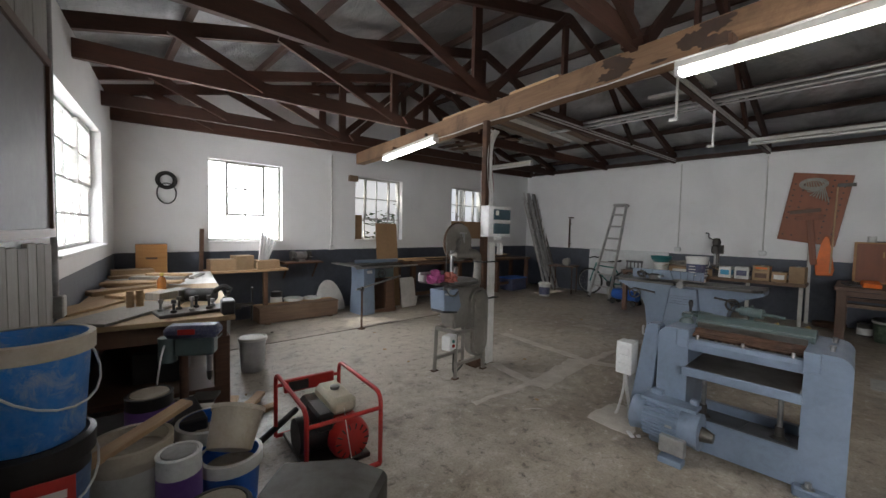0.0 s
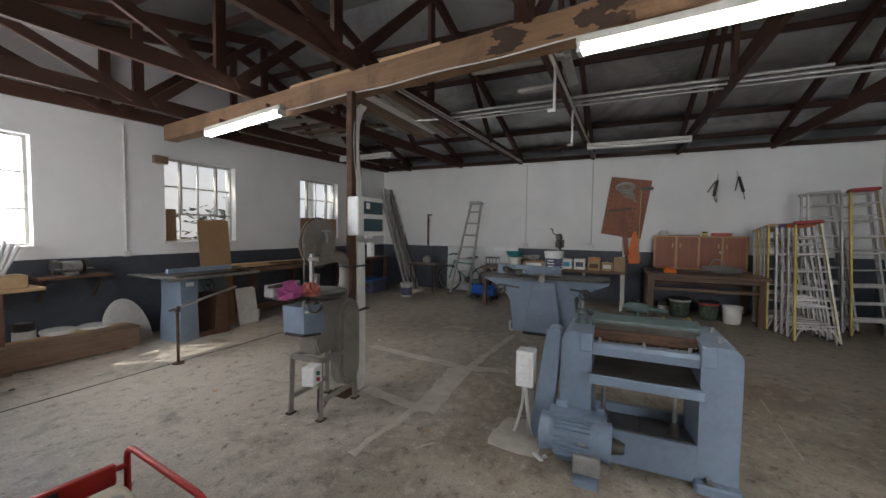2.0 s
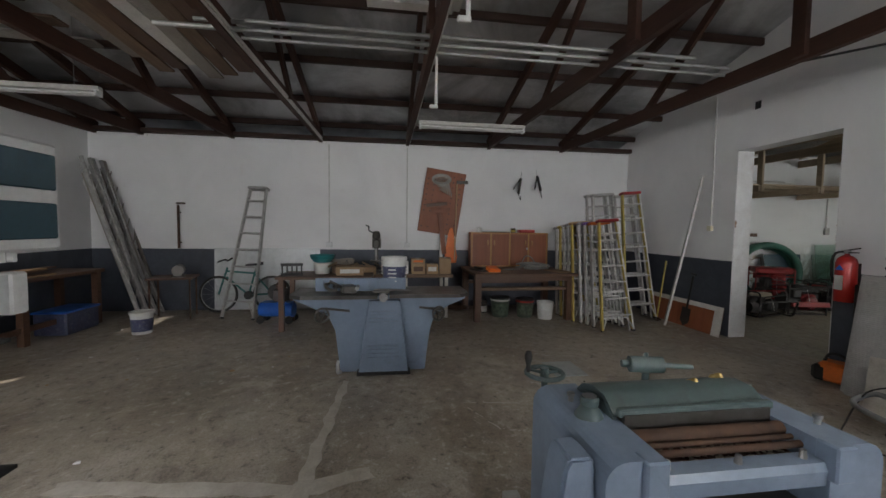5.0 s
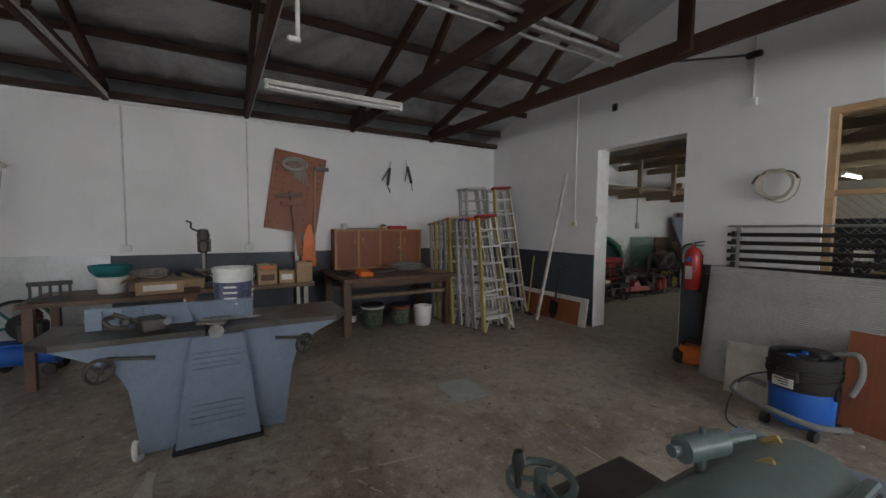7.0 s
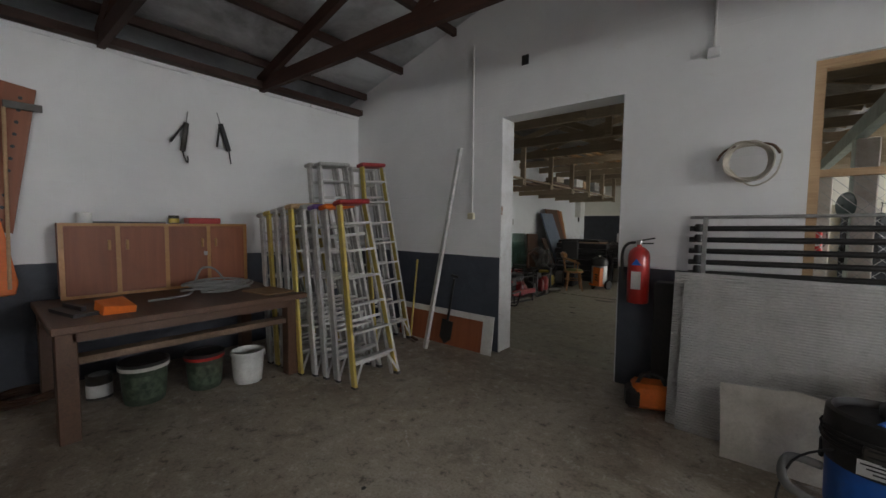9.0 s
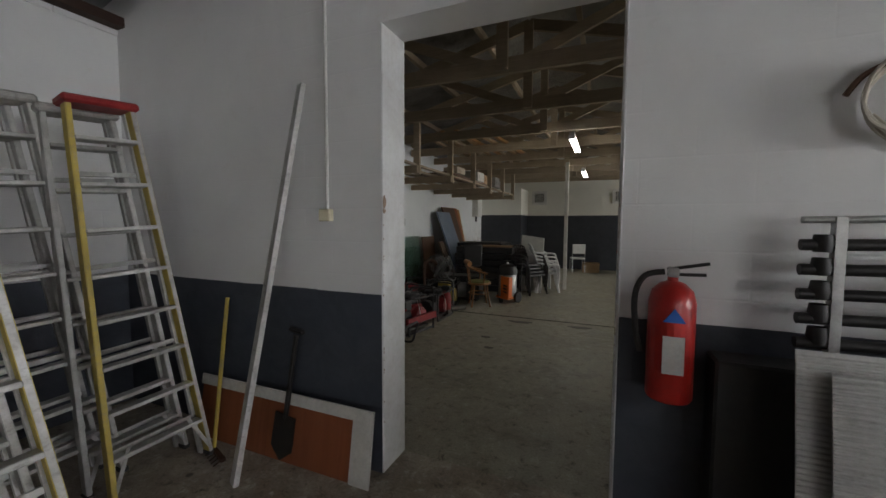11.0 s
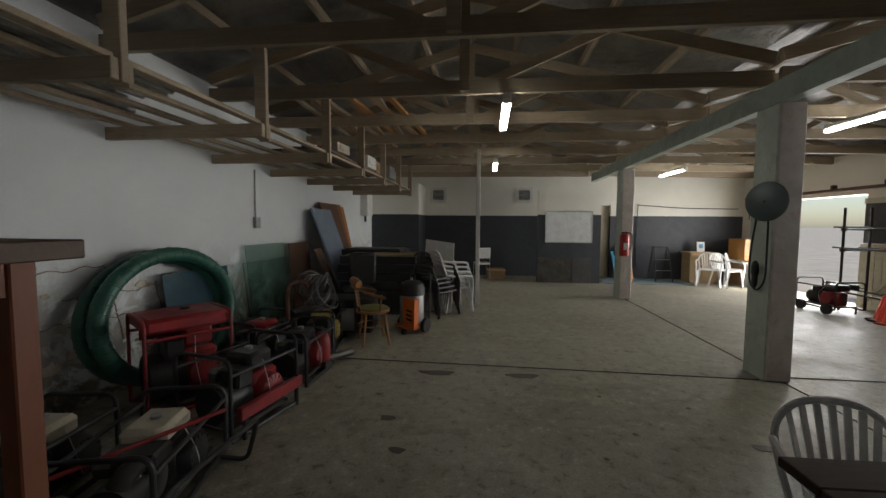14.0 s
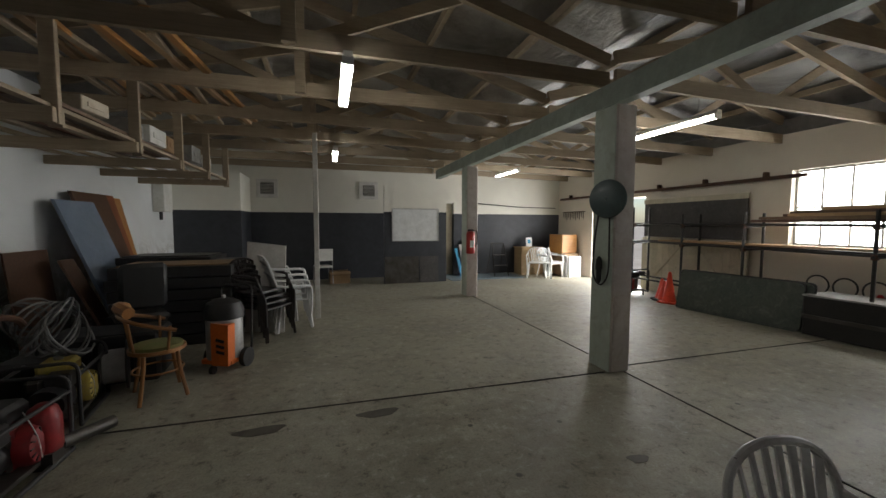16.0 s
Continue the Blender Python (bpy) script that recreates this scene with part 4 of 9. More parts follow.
# beyond the windows: added glowing panels for daylight, neighbour's carport and garden shrub
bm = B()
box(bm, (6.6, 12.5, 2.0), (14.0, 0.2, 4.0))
structure("backdrop_yard", bm, "yard_glow", "added glowing panel for the bright outdoors beyond the windows")
# Added tall panel: glows as bright outdoors, keeps direct sun out of the store.
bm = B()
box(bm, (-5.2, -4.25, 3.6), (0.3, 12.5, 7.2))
structure("backdrop_west_yard", bm, "west_yard_glow", "added tall glowing panel for the outdoors, shading the store openings")
th = thing("carport", (5.6, 9.3, 0), 0, "low carport roof outside the window", "carport")
part("roof", one(box, (0.2, 0.4, 3.5), (6.4, 3.4, 0.06), (3, 0, 0)), "roof_sheet", th)
for x in (-1.8, 2.2):
    part("post", one(box, (x, 1.5, 1.73), (0.09, 0.09, 3.46)), "batten", th)
    part("post", one(box, (x, -1.1, 1.7), (0.09, 0.09, 3.4)), "batten", th)
bm = B()
for i in range(1500):
    p = Vector((random.gauss(0, 0.8), random.gauss(0, 0.35), 1.25 + random.gauss(0, 0.45)))
    a = random.random() * 6.28
    u = Vector((math.cos(a), math.sin(a), random.uniform(-0.5, 0.5))) * random.uniform(0.07, 0.14)
    v = u.orthogonal().normalized() * random.uniform(0.03, 0.06)
    bm.faces.new([bm.verts.new(q) for q in (p - u, p + v, p + u, p - v)])
th = thing("shrub", (8.6, 11.6, 0), 0, "leafy green shrub outside the window", "shrub")
part("leaves", bm, "leaf", th)
bm = B()
for a in range(5):
    rod(bm, (0.1 * a - 0.2, 0, -0.1), (0.3 * a - 0.6, 0.1 * a - 0.2, 1.6), 0.04, 6, 0.012)
part("stems", bm, "rust", th)


# ---- workshop: machines ----
def louvre(parent, x, y0, y1, z, material):
    bm = B()
    slab(bm, ((y0, z), (y1, z), (y1, z + 0.022), (y0, z + 0.022)), 0, x - 0.014, x + 0.004)
    part("louvre", bm, material, parent)


def handwheel(name, parent, c, axis, r, material="cast"):
    """A rim with three spokes and a hub."""
    bm = B()
    a = Vector(axis).normalized()
    u = a.orthogonal().normalized()
    v = a.cross(u)
    c = Vector(c)
    sweep(bm, [c + r * (math.cos(k * 0.3927) * u + math.sin(k * 0.3927) * v) for k in range(16)], 0.011, 6, True)
    for k in range(3):
        rod(bm, c, c + r * (math.cos(k * 2.094) * u + math.sin(k * 2.094) * v), 0.008, 6)
    rod(bm, c - a * 0.025, c + a * 0.025, 0.02, 10)
    return part(name, bm, material, parent, smooth=True)


def planer():
    th = thing("thickness_planer", (0, 0, 0), 0, "heavy blue-grey thickness planer with side motor and belt guard", "woodworking machine")
    for y0, y1, yo, yi in ((0.25, 0.45, 0.25, 0.415), (1.03, 1.22, 1.22, 1.065)):
        bm = B()
        inner = y0 + y1 - yo
        turn_in = 0.07 if inner > yo else -0.07
        crown = [(yo + turn_in * (1 - math.cos(k * math.pi / 12)), 0.766 + 0.07 * math.sin(k * math.pi / 12)) for k in range(7)]
        outline = [(inner, 0.0), (yo, 0.0)] + crown + [(inner, 0.836)]
        slab(bm, outline if inner > yo else outline[::-1], 0, 2.82, 3.38)
        part("side_column", bm, "blue_grey", th)
        part("column_block", one(box, (2.835, yi, 0.779), (0.07, 0.075, 0.12), None, 0.006), "blue_grey", th)
        part("column_foot", one(box, (2.8, (y0 + y1) / 2, 0.03), (0.09, y1 - y0 + 0.03, 0.06), None, 0.012), "blue_grey", th)
        part("foot_bolt", one(lathe, ((0.03, 0.0), (0.03, 0.008), (0.016, 0.01), (0.016, 0.035), (0, 0.037)), 8, (2.785, yi - 0.02, 0.06)), "steel", th, "bright anchor bolt")
    bm = B()
    slab(bm, ((2.825, 0.03), (2.86, 0.03), (2.86, 0.235), (2.825, 0.245)), 1, 0.45, 1.03)
    part("base_rail", bm, "blue_grey", th)
    part("base_rail", one(slab, ((3.34, 0.0), (3.38, 0.0), (3.38, 0.2), (3.34, 0.2)), 1, 0.45, 1.03), "blue_grey", th)
    for y0, y1 in ((0.45, 0.738), (0.742, 1.03)):
        part("chip_tray", one(slab, ((2.86, 0.225), (3.34, 0.12), (3.34, 0.135), (2.86, 0.24)), 1, y0, y1), "floor_grey", th, "dark grey sloping chip tray")
    bm = B()
    slab(bm, ((2.83, 0.7), (2.875, 0.7), (2.895, 0.735), (2.895, 0.775), (2.835, 0.775), (2.825, 0.75)), 1, 0.45, 1.03)
    part("front_beam", bm, "blue_grey", th)
    for y in (0.5, 0.74, 0.99):
        part("bolt", one(lathe, ((0.0, 0.03), (0.009, 0.028), (0.012, 0.0)), 8, (2.865, y, 0.775)), "steel", th)
    part("bed_plate", one(slab, ((2.9, 0.735), (3.02, 0.735), (3.02, 0.745), (2.9, 0.745)), 1, 0.45, 1.03), "rust", th, "rusty chip-covered plate")
    for x, z, r in ((2.915, 0.79, 0.012), (2.945, 0.8, 0.009), (2.985, 0.81, 0.024)):
        part("feed_roller", one(rod, (x, 0.45, z), (x, 1.03, z), r, 12), "rust", th, "rust-brown feed bar", smooth=True)
    rnd = random.Random(8)
    bm = B()
    for k in range(90):
        p = Vector((rnd.uniform(2.9, 3.02), rnd.uniform(0.47, 1.01), rnd.uniform(0.745, 0.76)))
        box(bm, p, (rnd.uniform(0.006, 0.022), rnd.uniform(0.006, 0.03), 0.004), (rnd.uniform(-25, 25), rnd.uniform(-25, 25), rnd.uniform(0, 180)))
    part("wood_chips", bm, "dust", th, "dry wood chips among the rollers")["kind"] = "stuff"
    part("rear_plate", one(box, (3.03, 0.74, 0.79), (0.016, 0.58, 0.15)), "cast", th)
    # Hood and rear fittings: same paint as the front, their shade put into colour.
    part("hood_bar", one(box, (3.045, 0.735, 0.868), (0.03, 0.62, 0.03), None, 0.006), "green_grey", th, "front edge of the hood, darkened to dull green for dim light")
    bm = B()
    slab(bm, ((3.06, 0.855), (3.12, 0.9), (3.2, 0.905), (3.28, 0.88), (3.36, 0.81), (3.39, 0.74), (3.37, 0.73), (3.34, 0.79), (3.27, 0.855), (3.19, 0.88), (3.13, 0.875), (3.07, 0.84)), 1, 0.42, 1.05)
    part("hood", bm, "green_grey", th, "curved cutter hood, darkened to green-grey for its dim light", smooth=True)
    for y in (0.43, 1.045):
        part("hood_end", one(slab, ((3.05, 0.72), (3.37, 0.72), (3.34, 0.78), (3.25, 0.86), (3.12, 0.88), (3.06, 0.845)), 1, y - 0.008, y + 0.008), "green_grey", th)
    table = part("planing_table", one(box, (3.03, 0.74, 0.592), (0.58, 0.575, 0.025), None, 0.003), "cast", th, "worn dark cast iron table")
    part("table_lip", one(box, (2.73, 0.74, 0.578), (0.025, 0.6, 0.058), None, 0.005), "blue_grey", table, "blue-grey front lip")
    for y in (0.46, 1.02):
        part("table_side", one(slab, ((2.74, 0.55), (3.3, 0.53), (3.3, 0.58), (2.74, 0.58)), 1, y - 0.008, y + 0.008), "blue_grey", table)
    for y in (0.55, 0.96):
        part("lift_screw", one(rod, (2.98, y, 0.2), (2.98, y, 0.58), 0.014, 10), "steel", th, smooth=True)
        part("screw_foot", one(lathe, ((0.055, 0.0), (0.045, 0.025), (0.025, 0.04), (0.022, 0.1)), 14, (2.98, y, 0.2)), "cast", th, smooth=True)
        part("lift_nut", one(box, (2.98, y, 0.545), (0.07, 0.06, 0.05), None, 0.01), "rust", th)
    # belt guard leaning out to the motor
    bm = B()
    slab(bm, ((1.235, 0.83), (1.31, 0.83), (1.325, 0.8), (1.42, 0.14), (1.41, 0.075), (1.37, 0.04), (1.31, 0.04), (1.28, 0.08), (1.23, 0.7), (1.225, 0.8)), 0, 2.86, 2.99)
    bmesh.ops.bevel(bm, geom=list(bm.edges), offset=0.01, segments=2, affect="EDGES")
    part("belt_guard", bm, "blue_grey", th, smooth=True)
    motor = part("motor", one(rod, (2.69, 0.95, 0.215), (2.69, 1.28, 0.215), 0.105, 28), "blue_grey", th, "ribbed blue-grey electric motor", smooth=True)
    fin = mesh_of("cooling_fin", one(box, (0.11, 0, 0), (0.03, 0.21, 0.006)), "blue_grey")
    for k in range(26):
        shared("cooling_fin", fin, motor, Matrix.Translation((2.69, 1.12, 0.215)) @ pose(0, 0, 0, 0, 360 * k / 26, 0))
    part("fan_cover", one(rod, (2.69, 0.9, 0.215), (2.69, 1.0, 0.215), 0.118, 28, 0.1), "blue_grey", motor, smooth=True)
    part("end_bell", one(rod, (2.69, 1.23, 0.215), (2.69, 1.31, 0.215), 0.1, 28, 0.118), "blue_grey", motor, smooth=True)
    part("shaft_end", one(rod, (2.69, 0.83, 0.2), (2.69, 0.9, 0.205), 0.03, 12, 0.05), "cast", motor, smooth=True)
    part("terminal_box", one(box, (2.58, 1.03, 0.115), (0.05, 0.15, 0.11), (0, 0, 0), 0.006), "pipe", motor, "grey terminal box")
    part("nameplate", one(box, (2.58, 1.06, 0.22), (0.006, 0.04, 0.03)), "steel", motor)
    part("motor_foot", one(box, (2.57, 1.03, 0.02), (0.09, 0.14, 0.04), None, 0.006), "blue_grey", motor)
    part("mount_rail", one(box, (2.74, 1.1, 0.335), (0.13, 0.34, 0.02)), "blue_grey", motor)
    part("mount_bracket", one(box, (2.8, 1.2, 0.35), (0.05, 0.08, 0.06), None, 0.008), "blue_grey", motor)
    part("mount_bracket", one(box, (2.8, 0.97, 0.35), (0.05, 0.05, 0.05), None, 0.008), "blue_grey", motor)
    part("paper_scrap", one(box, (2.68, 1.33, 0.03), (0.12, 0.03, 0.014), (0, 10, 35), 0.004), "paper", th, "white rag tied at the guard")
    # fittings on top
    for x, y in ((2.95, 0.34), (3.22, 0.34), (3.22, 1.13)):
        part("oil_cup", one(lathe, ((0.022, 0.0), (0.022, 0.016), (0.011, 0.02), (0.011, 0.04), (0.015, 0.044), (0.015, 0.056), (0.0, 0.058)), 12, (x, y, 0.814)), "steel", th, smooth=True)
    part("gauge_boss", one(lathe, ((0.05, 0.0), (0.05, 0.025), (0.035, 0.05), (0.02, 0.06), (0.032, 0.064), (0.034, 0.085), (0.028, 0.092), (0.0, 0.093)), 20, (3.1, 1.12, 0.814)), "green_grey", th, smooth=True)
    part("gauge_face", one(lathe, ((0.024, 0.907), (0.026, 0.91), (0.0, 0.911)), 20, (3.1, 1.12, 0.0)), "steel", th, "pale dial face")
    bm = B()
    rod(bm, (3.27, 0.7, 0.945), (3.3, 0.83, 0.945), 0.034, 18)
    rod(bm, (3.295, 0.8, 0.945), (3.31, 0.86, 0.945), 0.016, 10)
    rod(bm, (3.27, 0.7, 0.945), (3.245, 0.58, 0.94), 0.011, 8)
    rod(bm, (3.285, 0.765, 0.97), (3.285, 0.765, 0.995), 0.008, 8)
    rod(bm, (3.285, 0.765, 0.86), (3.285, 0.765, 0.94), 0.014, 8)
    part("lubricator", bm, "green_grey", th, "small oil reservoir, darkened to green-grey for dim light", smooth=True)
    for x, y in ((3.2, 0.62), (3.24, 0.47)):
        part("wing_nut", one(box, (x, y, 0.895), (0.05, 0.018, 0.03), (0, 30, 40), 0.006), "brass", th, "dull brass wing nut")
    wheel = handwheel("handwheel", th, (3.5, 1.12, 0.84), (0, 0, 1), 0.085, "green_grey")
    part("crank_handle", one(lathe, ((0.008, 0.0), (0.011, 0.02), (0.009, 0.03), (0.017, 0.06), (0.018, 0.075), (0.012, 0.095), (0.0, 0.1)), 12, (3.5, 1.2, 0.85)), "black", wheel, "glossy black crank handle", smooth=True)
    part("wheel_shaft", one(rod, (3.5, 1.12, 0.4), (3.5, 1.12, 0.84), 0.015, 10), "green_grey", wheel, smooth=True)
    part("wheel_bracket", one(box, (3.44, 1.12, 0.42), (0.14, 0.08, 0.06)), "green_grey", th)
    part("outfeed_table", one(box, (3.55, 0.735, 0.57), (0.36, 0.57, 0.03), None, 0.005), "cast", th)
    part("roller_bar", one(rod, (3.41, 0.45, 0.7), (3.41, 1.0, 0.7), 0.02, 12), "steel", th, smooth=True)
    return th


planer()

# isolator box on a pole beside the planer
th = thing("isolator_stand", (2.94, 1.465, 0), 0, "white switch box on a conduit pole beside the planer", "switch box")
part("box", one(box, (-0.04, 0, 0.525), (0.12, 0.12, 0.25), None, 0.006), "white_plastic", th)
for k in range(3):
    part("switch_plate", one(box, (-0.102, 0.0, 0.455 + 0.07 * k), (0.008, 0.075, 0.055), None, 0.003), "white_plastic", th)
part("knob", one(box, (-0.02, 0.065, 0.52), (0.03, 0.02, 0.05), None, 0.005), "white_plastic", th)
part("pole", one(box, (0.045, -0.02, 0.325), (0.035, 0.05, 0.65)), "pipe", th)
part("cable", one(sweep, smooth_path(((-0.05, 0, 0.41), (-0.05, -0.01, 0.3), (-0.01, -0.03, 0.12), (0.02, -0.08, 0.015), (-0.05, -0.3, 0.012))), 0.014, 8), "pvc", th, smooth=True)
part("cable", one(sweep, smooth_path(((0.0, 0.03, 0.41), (0.0, 0.03, 0.25), (0.03, 0.08, 0.05), (0.03, 0.1, 0.012))), 0.01, 8), "pvc", th, smooth=True)


def jointer():
    th = thing("surface_jointer", (0, 0, 0), 0, "blue-grey surface planer with long cast iron tables", "woodworking machine")
    bm = B()
    slab(bm, ((1.45, 0.0), (2.33, 0.0), (2.37, 0.45), (2.44, 0.6), (2.62, 0.7), (2.8, 0.76), (2.8, 0.82), (1.02, 0.82), (1.02, 0.76), (1.2, 0.69), (1.36, 0.6), (1.41, 0.45)), 0, 5.84, 6.2)
    bmesh.ops.bevel(bm, geom=list(bm.edges), offset=0.012, segments=1, affect="EDGES")
    part("body", bm, "blue_grey", th)
    v = [(5.73, 1.63, 0.03), (5.73, 2.14, 0.03), (5.85, 2.14, 0.03), (5.85, 1.63, 0.03), (5.79, 1.72, 0.76), (5.79, 2.04, 0.76), (5.85, 2.04, 0.76), (5.85, 1.72, 0.76)]
    bm = B()
    vs = [bm.verts.new(p) for p in v]
    for f in ((0, 3, 2, 1), (4, 5, 6, 7), (0, 1, 5, 4), (1, 2, 6, 5), (2, 3, 7, 6), (3, 0, 4, 7)):
        bm.faces.new([vs[i] for i in f])
    bmesh.ops.bevel(bm, geom=list(bm.edges), offset=0.008, segments=1, affect="EDGES")
    cover = part("belt_cover", bm, "blue_grey", th)
    for z in (0.16, 0.2, 0.24, 0.28, 0.52, 0.555, 0.59, 0.625):
        louvre(cover, 5.73 + 0.06 * z / 0.73, 1.72 + 0.05 * z, 2.06 - 0.05 * z, z, "blue_grey")
    part("plinth", one(box, (5.83, 1.885, 0.014), (0.22, 0.54, 0.028)), "black", th)
    for y0, y1, z in ((1.02, 1.83, 0.845), (1.95, 2.8, 0.838)):
        part("table", one(slab, ((5.62, y0 + 0.1), (5.72, y0), (6.16, y0), (6.16, y1), (5.62, y1)) if y0 < 1.5 else ((5.62, y0), (6.16, y0), (6.16, y1), (5.72, y1), (5.62, y1 - 0.12)), 2, z - 0.035, z), "cast", th, "worn bare cast iron table")
    part("cutter_block", one(rod, (5.66, 1.89, 0.81), (6.14, 1.89, 0.81), 0.045, 14), "steel", th, smooth=True)
    fence = part("fence", one(box, (5.87, 2.12, 0.915), (0.03, 0.92, 0.135), None, 0.005), "blue_grey", th)
    for y in (1.7, 1.78, 1.86, 1.94, 2.3, 2.4, 2.5):
        part("rib", one(box, (5.845, y, 0.915), (0.03, 0.014, 0.11)), "blue_grey", fence)
    part("fence_rail", one(rod, (5.68, 2.15, 0.9), (6.2, 2.15, 0.9), 0.02, 10), "steel", fence, smooth=True)
    bm = B()
    box(bm, (5.76, 2.24, 0.885), (0.15, 0.13, 0.08), (0, 0, 20), 0.01)
    part("fence_bracket", bm, "cast", fence, smooth=True)
    part("lock_lever", one(rod, (5.75, 2.3, 0.9), (5.72, 2.42, 0.97), 0.014, 8), "cast", fence, smooth=True)
    part("clamp_arm", one(sweep, smooth_path(((5.82, 2.44, 0.93), (5.74, 2.46, 0.93), (5.7, 2.42, 0.89), (5.7, 2.34, 0.88))), 0.016, 8), "cast", fence, smooth=True)
    part("clamp_knob", one(lathe, ((0.028, 0.0), (0.03, 0.02), (0.02, 0.035), (0, 0.037)), 14, (5.72, 2.36, 0.9)), "black", fence, smooth=True)
    part("tilt_plate", one(slab, ((2.02, 0.86), (2.2, 0.86), (2.16, 0.97), (2.06, 0.99)), 0, 5.81, 5.83), "blue_grey", fence)
    part("cutter_guard", one(slab, ((5.64, 1.84), (5.86, 1.8), (5.88, 1.95), (5.7, 2.0)), 2, 0.856, 0.87), "saw_green", th, "dull green cutter guard")
    part("guide_rod", one(rod, (5.7, 1.62, 0.875), (5.76, 1.98, 0.875), 0.009, 8), "steel", th, smooth=True)
    for y in (2.5, 1.32):
        wheel = handwheel("handwheel", th, (5.76, y, 0.62), (1, 0.5, 0), 0.07, "cast")
        part("shaft", one(rod, (5.76, y, 0.62), (5.88, y * 0.98 + 0.04, 0.64), 0.014, 8), "steel", wheel, smooth=True)
    for y in (2.35, 1.4):
        part("table_lock", one(rod, (5.76, y - 0.12, 0.66), (5.8, y + 0.12, 0.68), 0.012, 8), "cast", th, smooth=True)
    part("foot_lever", one(sweep, smooth_path(((5.8, 2.32, 0.02), (5.72, 2.34, 0.05), (5.7, 2.34, 0.14), (5.71, 2.33, 0.17))), 0.016, 8), "white_plastic", th, "white lever", smooth=True)


jointer()


def bandsaw():
    th = thing("bandsaw", (2.67, 3.1, 0), 3, "old olive-grey cast iron bandsaw on an angle-iron stand", "bandsaw")
    for x, y in ((-0.2, -0.14), (0.22, -0.14), (-0.2, 0.14), (0.22, 0.14)):
        leg = part("leg", one(beam, (x * 1.06, y * 1.06, 0.0), (x, y, 0.46), 0.035, 0.035), "saw_green", th)
        part("foot", one(box, (x * 1.06, y * 1.06, 0.006), (0.07, 0.05, 0.012)), "rust", leg)
    for y in (-0.14, 0.14):
        part("stand_rail", one(box, (0.01, y, 0.46), (0.4, 0.035, 0.035)), "saw_green", th)
        part("stand_rail", one(box, (0.01, y, 0.14), (0.42, 0.03, 0.03)), "saw_green", th)
    for x in (-0.2, 0.22):
        part("stand_rail", one(box, (x, 0, 0.461), (0.036, 0.28, 0.036)), "saw_green", th)
    bm = B()
    slab(bm, ((-0.17, 0.48), (0.16, 0.48), (0.17, 0.62), (0.2, 0.78), (0.24, 0.94), (-0.18, 0.94), (-0.2, 0.8), (-0.19, 0.6)), 1, -0.09, 0.1)
    bmesh.ops.bevel(bm, geom=list(bm.edges), offset=0.02, segments=2, affect="EDGES")
    part("body", bm, "saw_green", th, smooth=True)
    out = [(0.17 + 0.14 * math.cos(a), 0.3 + 0.15 * math.sin(a)) for a in [math.pi + k * math.pi / 8 for k in range(9)]]
    out += [(0.17 + 0.14 * math.cos(a), 0.74 + 0.15 * math.sin(a)) for a in [k * math.pi / 8 for k in range(9)]]
    bm = B()
    slab(bm, out, 1, -0.16, -0.05)
    bmesh.ops.bevel(bm, geom=[e for e in bm.edges if abs(e.verts[0].co.y + 0.16) < 1e-4 and abs(e.verts[1].co.y + 0.16) < 1e-4], offset=0.03, segments=2, affect="EDGES")
    part("wheel_guard", bm, "saw_green", th, "smooth oval lower wheel guard", smooth=True)
    bm = B()
    sweep(bm, smooth_path(((0.26, 0.0, 0.9), (0.29, 0.0, 1.05), (0.28, 0.0, 1.18), (0.2, 0.0, 1.24), (0.05, 0.0, 1.24), (-0.12, 0.0, 1.23))), 0.05, 10)
    part("neck", bm, "saw_green", th, smooth=True)
    part("neck_bracket", one(slab, ((-0.1, 1.22), (0.14, 1.22), (0.07, 1.3), (0.05, 1.38), (-0.04, 1.38), (-0.05, 1.3)), 1, -0.04, 0.04), "saw_green", th)
    bm = B()
    rod(bm, (0, 0.03, 1.36), (0, 0.075, 1.36), 0.2, 32)
    part("upper_wheel", bm, "saw_green", th, "flat disc-shaped upper wheel", smooth=True)
    part("wheel_tyre", one(sweep, [(0.2 * math.cos(k * 0.1963), 0.05, 1.36 + 0.2 * math.sin(k * 0.1963)) for k in range(32)], 0.012, 6, True), "rust", th)
    bm = B()
    rod(bm, (0, -0.03, 1.36), (0, -0.03, 1.46), 0.014, 8)
    box(bm, (0, -0.03, 1.46), (0.1, 0.014, 0.012))
    part("tension_screw", bm, "steel", th)
    part("screw_yoke", one(slab, ((-0.07, 1.3), (0.07, 1.3), (0.035, 1.36), (0.03, 1.42), (-0.03, 1.42), (-0.035, 1.36)), 1, -0.035, -0.012), "saw_green", th)
    part("belt", one(rod, (0.19, 0.06, 1.42), (0.3, 0.1, 1.18), 0.012, 6), "crate", th, "frayed pale belt")
    part("clamp_screw", one(rod, (-0.16, -0.1, 1.24), (-0.16, 0.0, 1.24), 0.02, 10), "saw_green", th, smooth=True)
    part("scale_arc", one(sweep, smooth_path(((-0.34, -0.12, 0.93), (-0.3, -0.13, 0.86), (-0.22, -0.13, 0.84), (-0.16, -0.12, 0.88))), 0.01, 6), "steel", th, smooth=True)
    part("maker_plate", one(box, (-0.32, -0.1165, 0.86), (0.05, 0.004, 0.016), (0, 8, 0)), "label_white", th)
    part("guide_post", one(box, (-0.16, -0.02, 1.13), (0.025, 0.025, 0.3)), "steel", th)
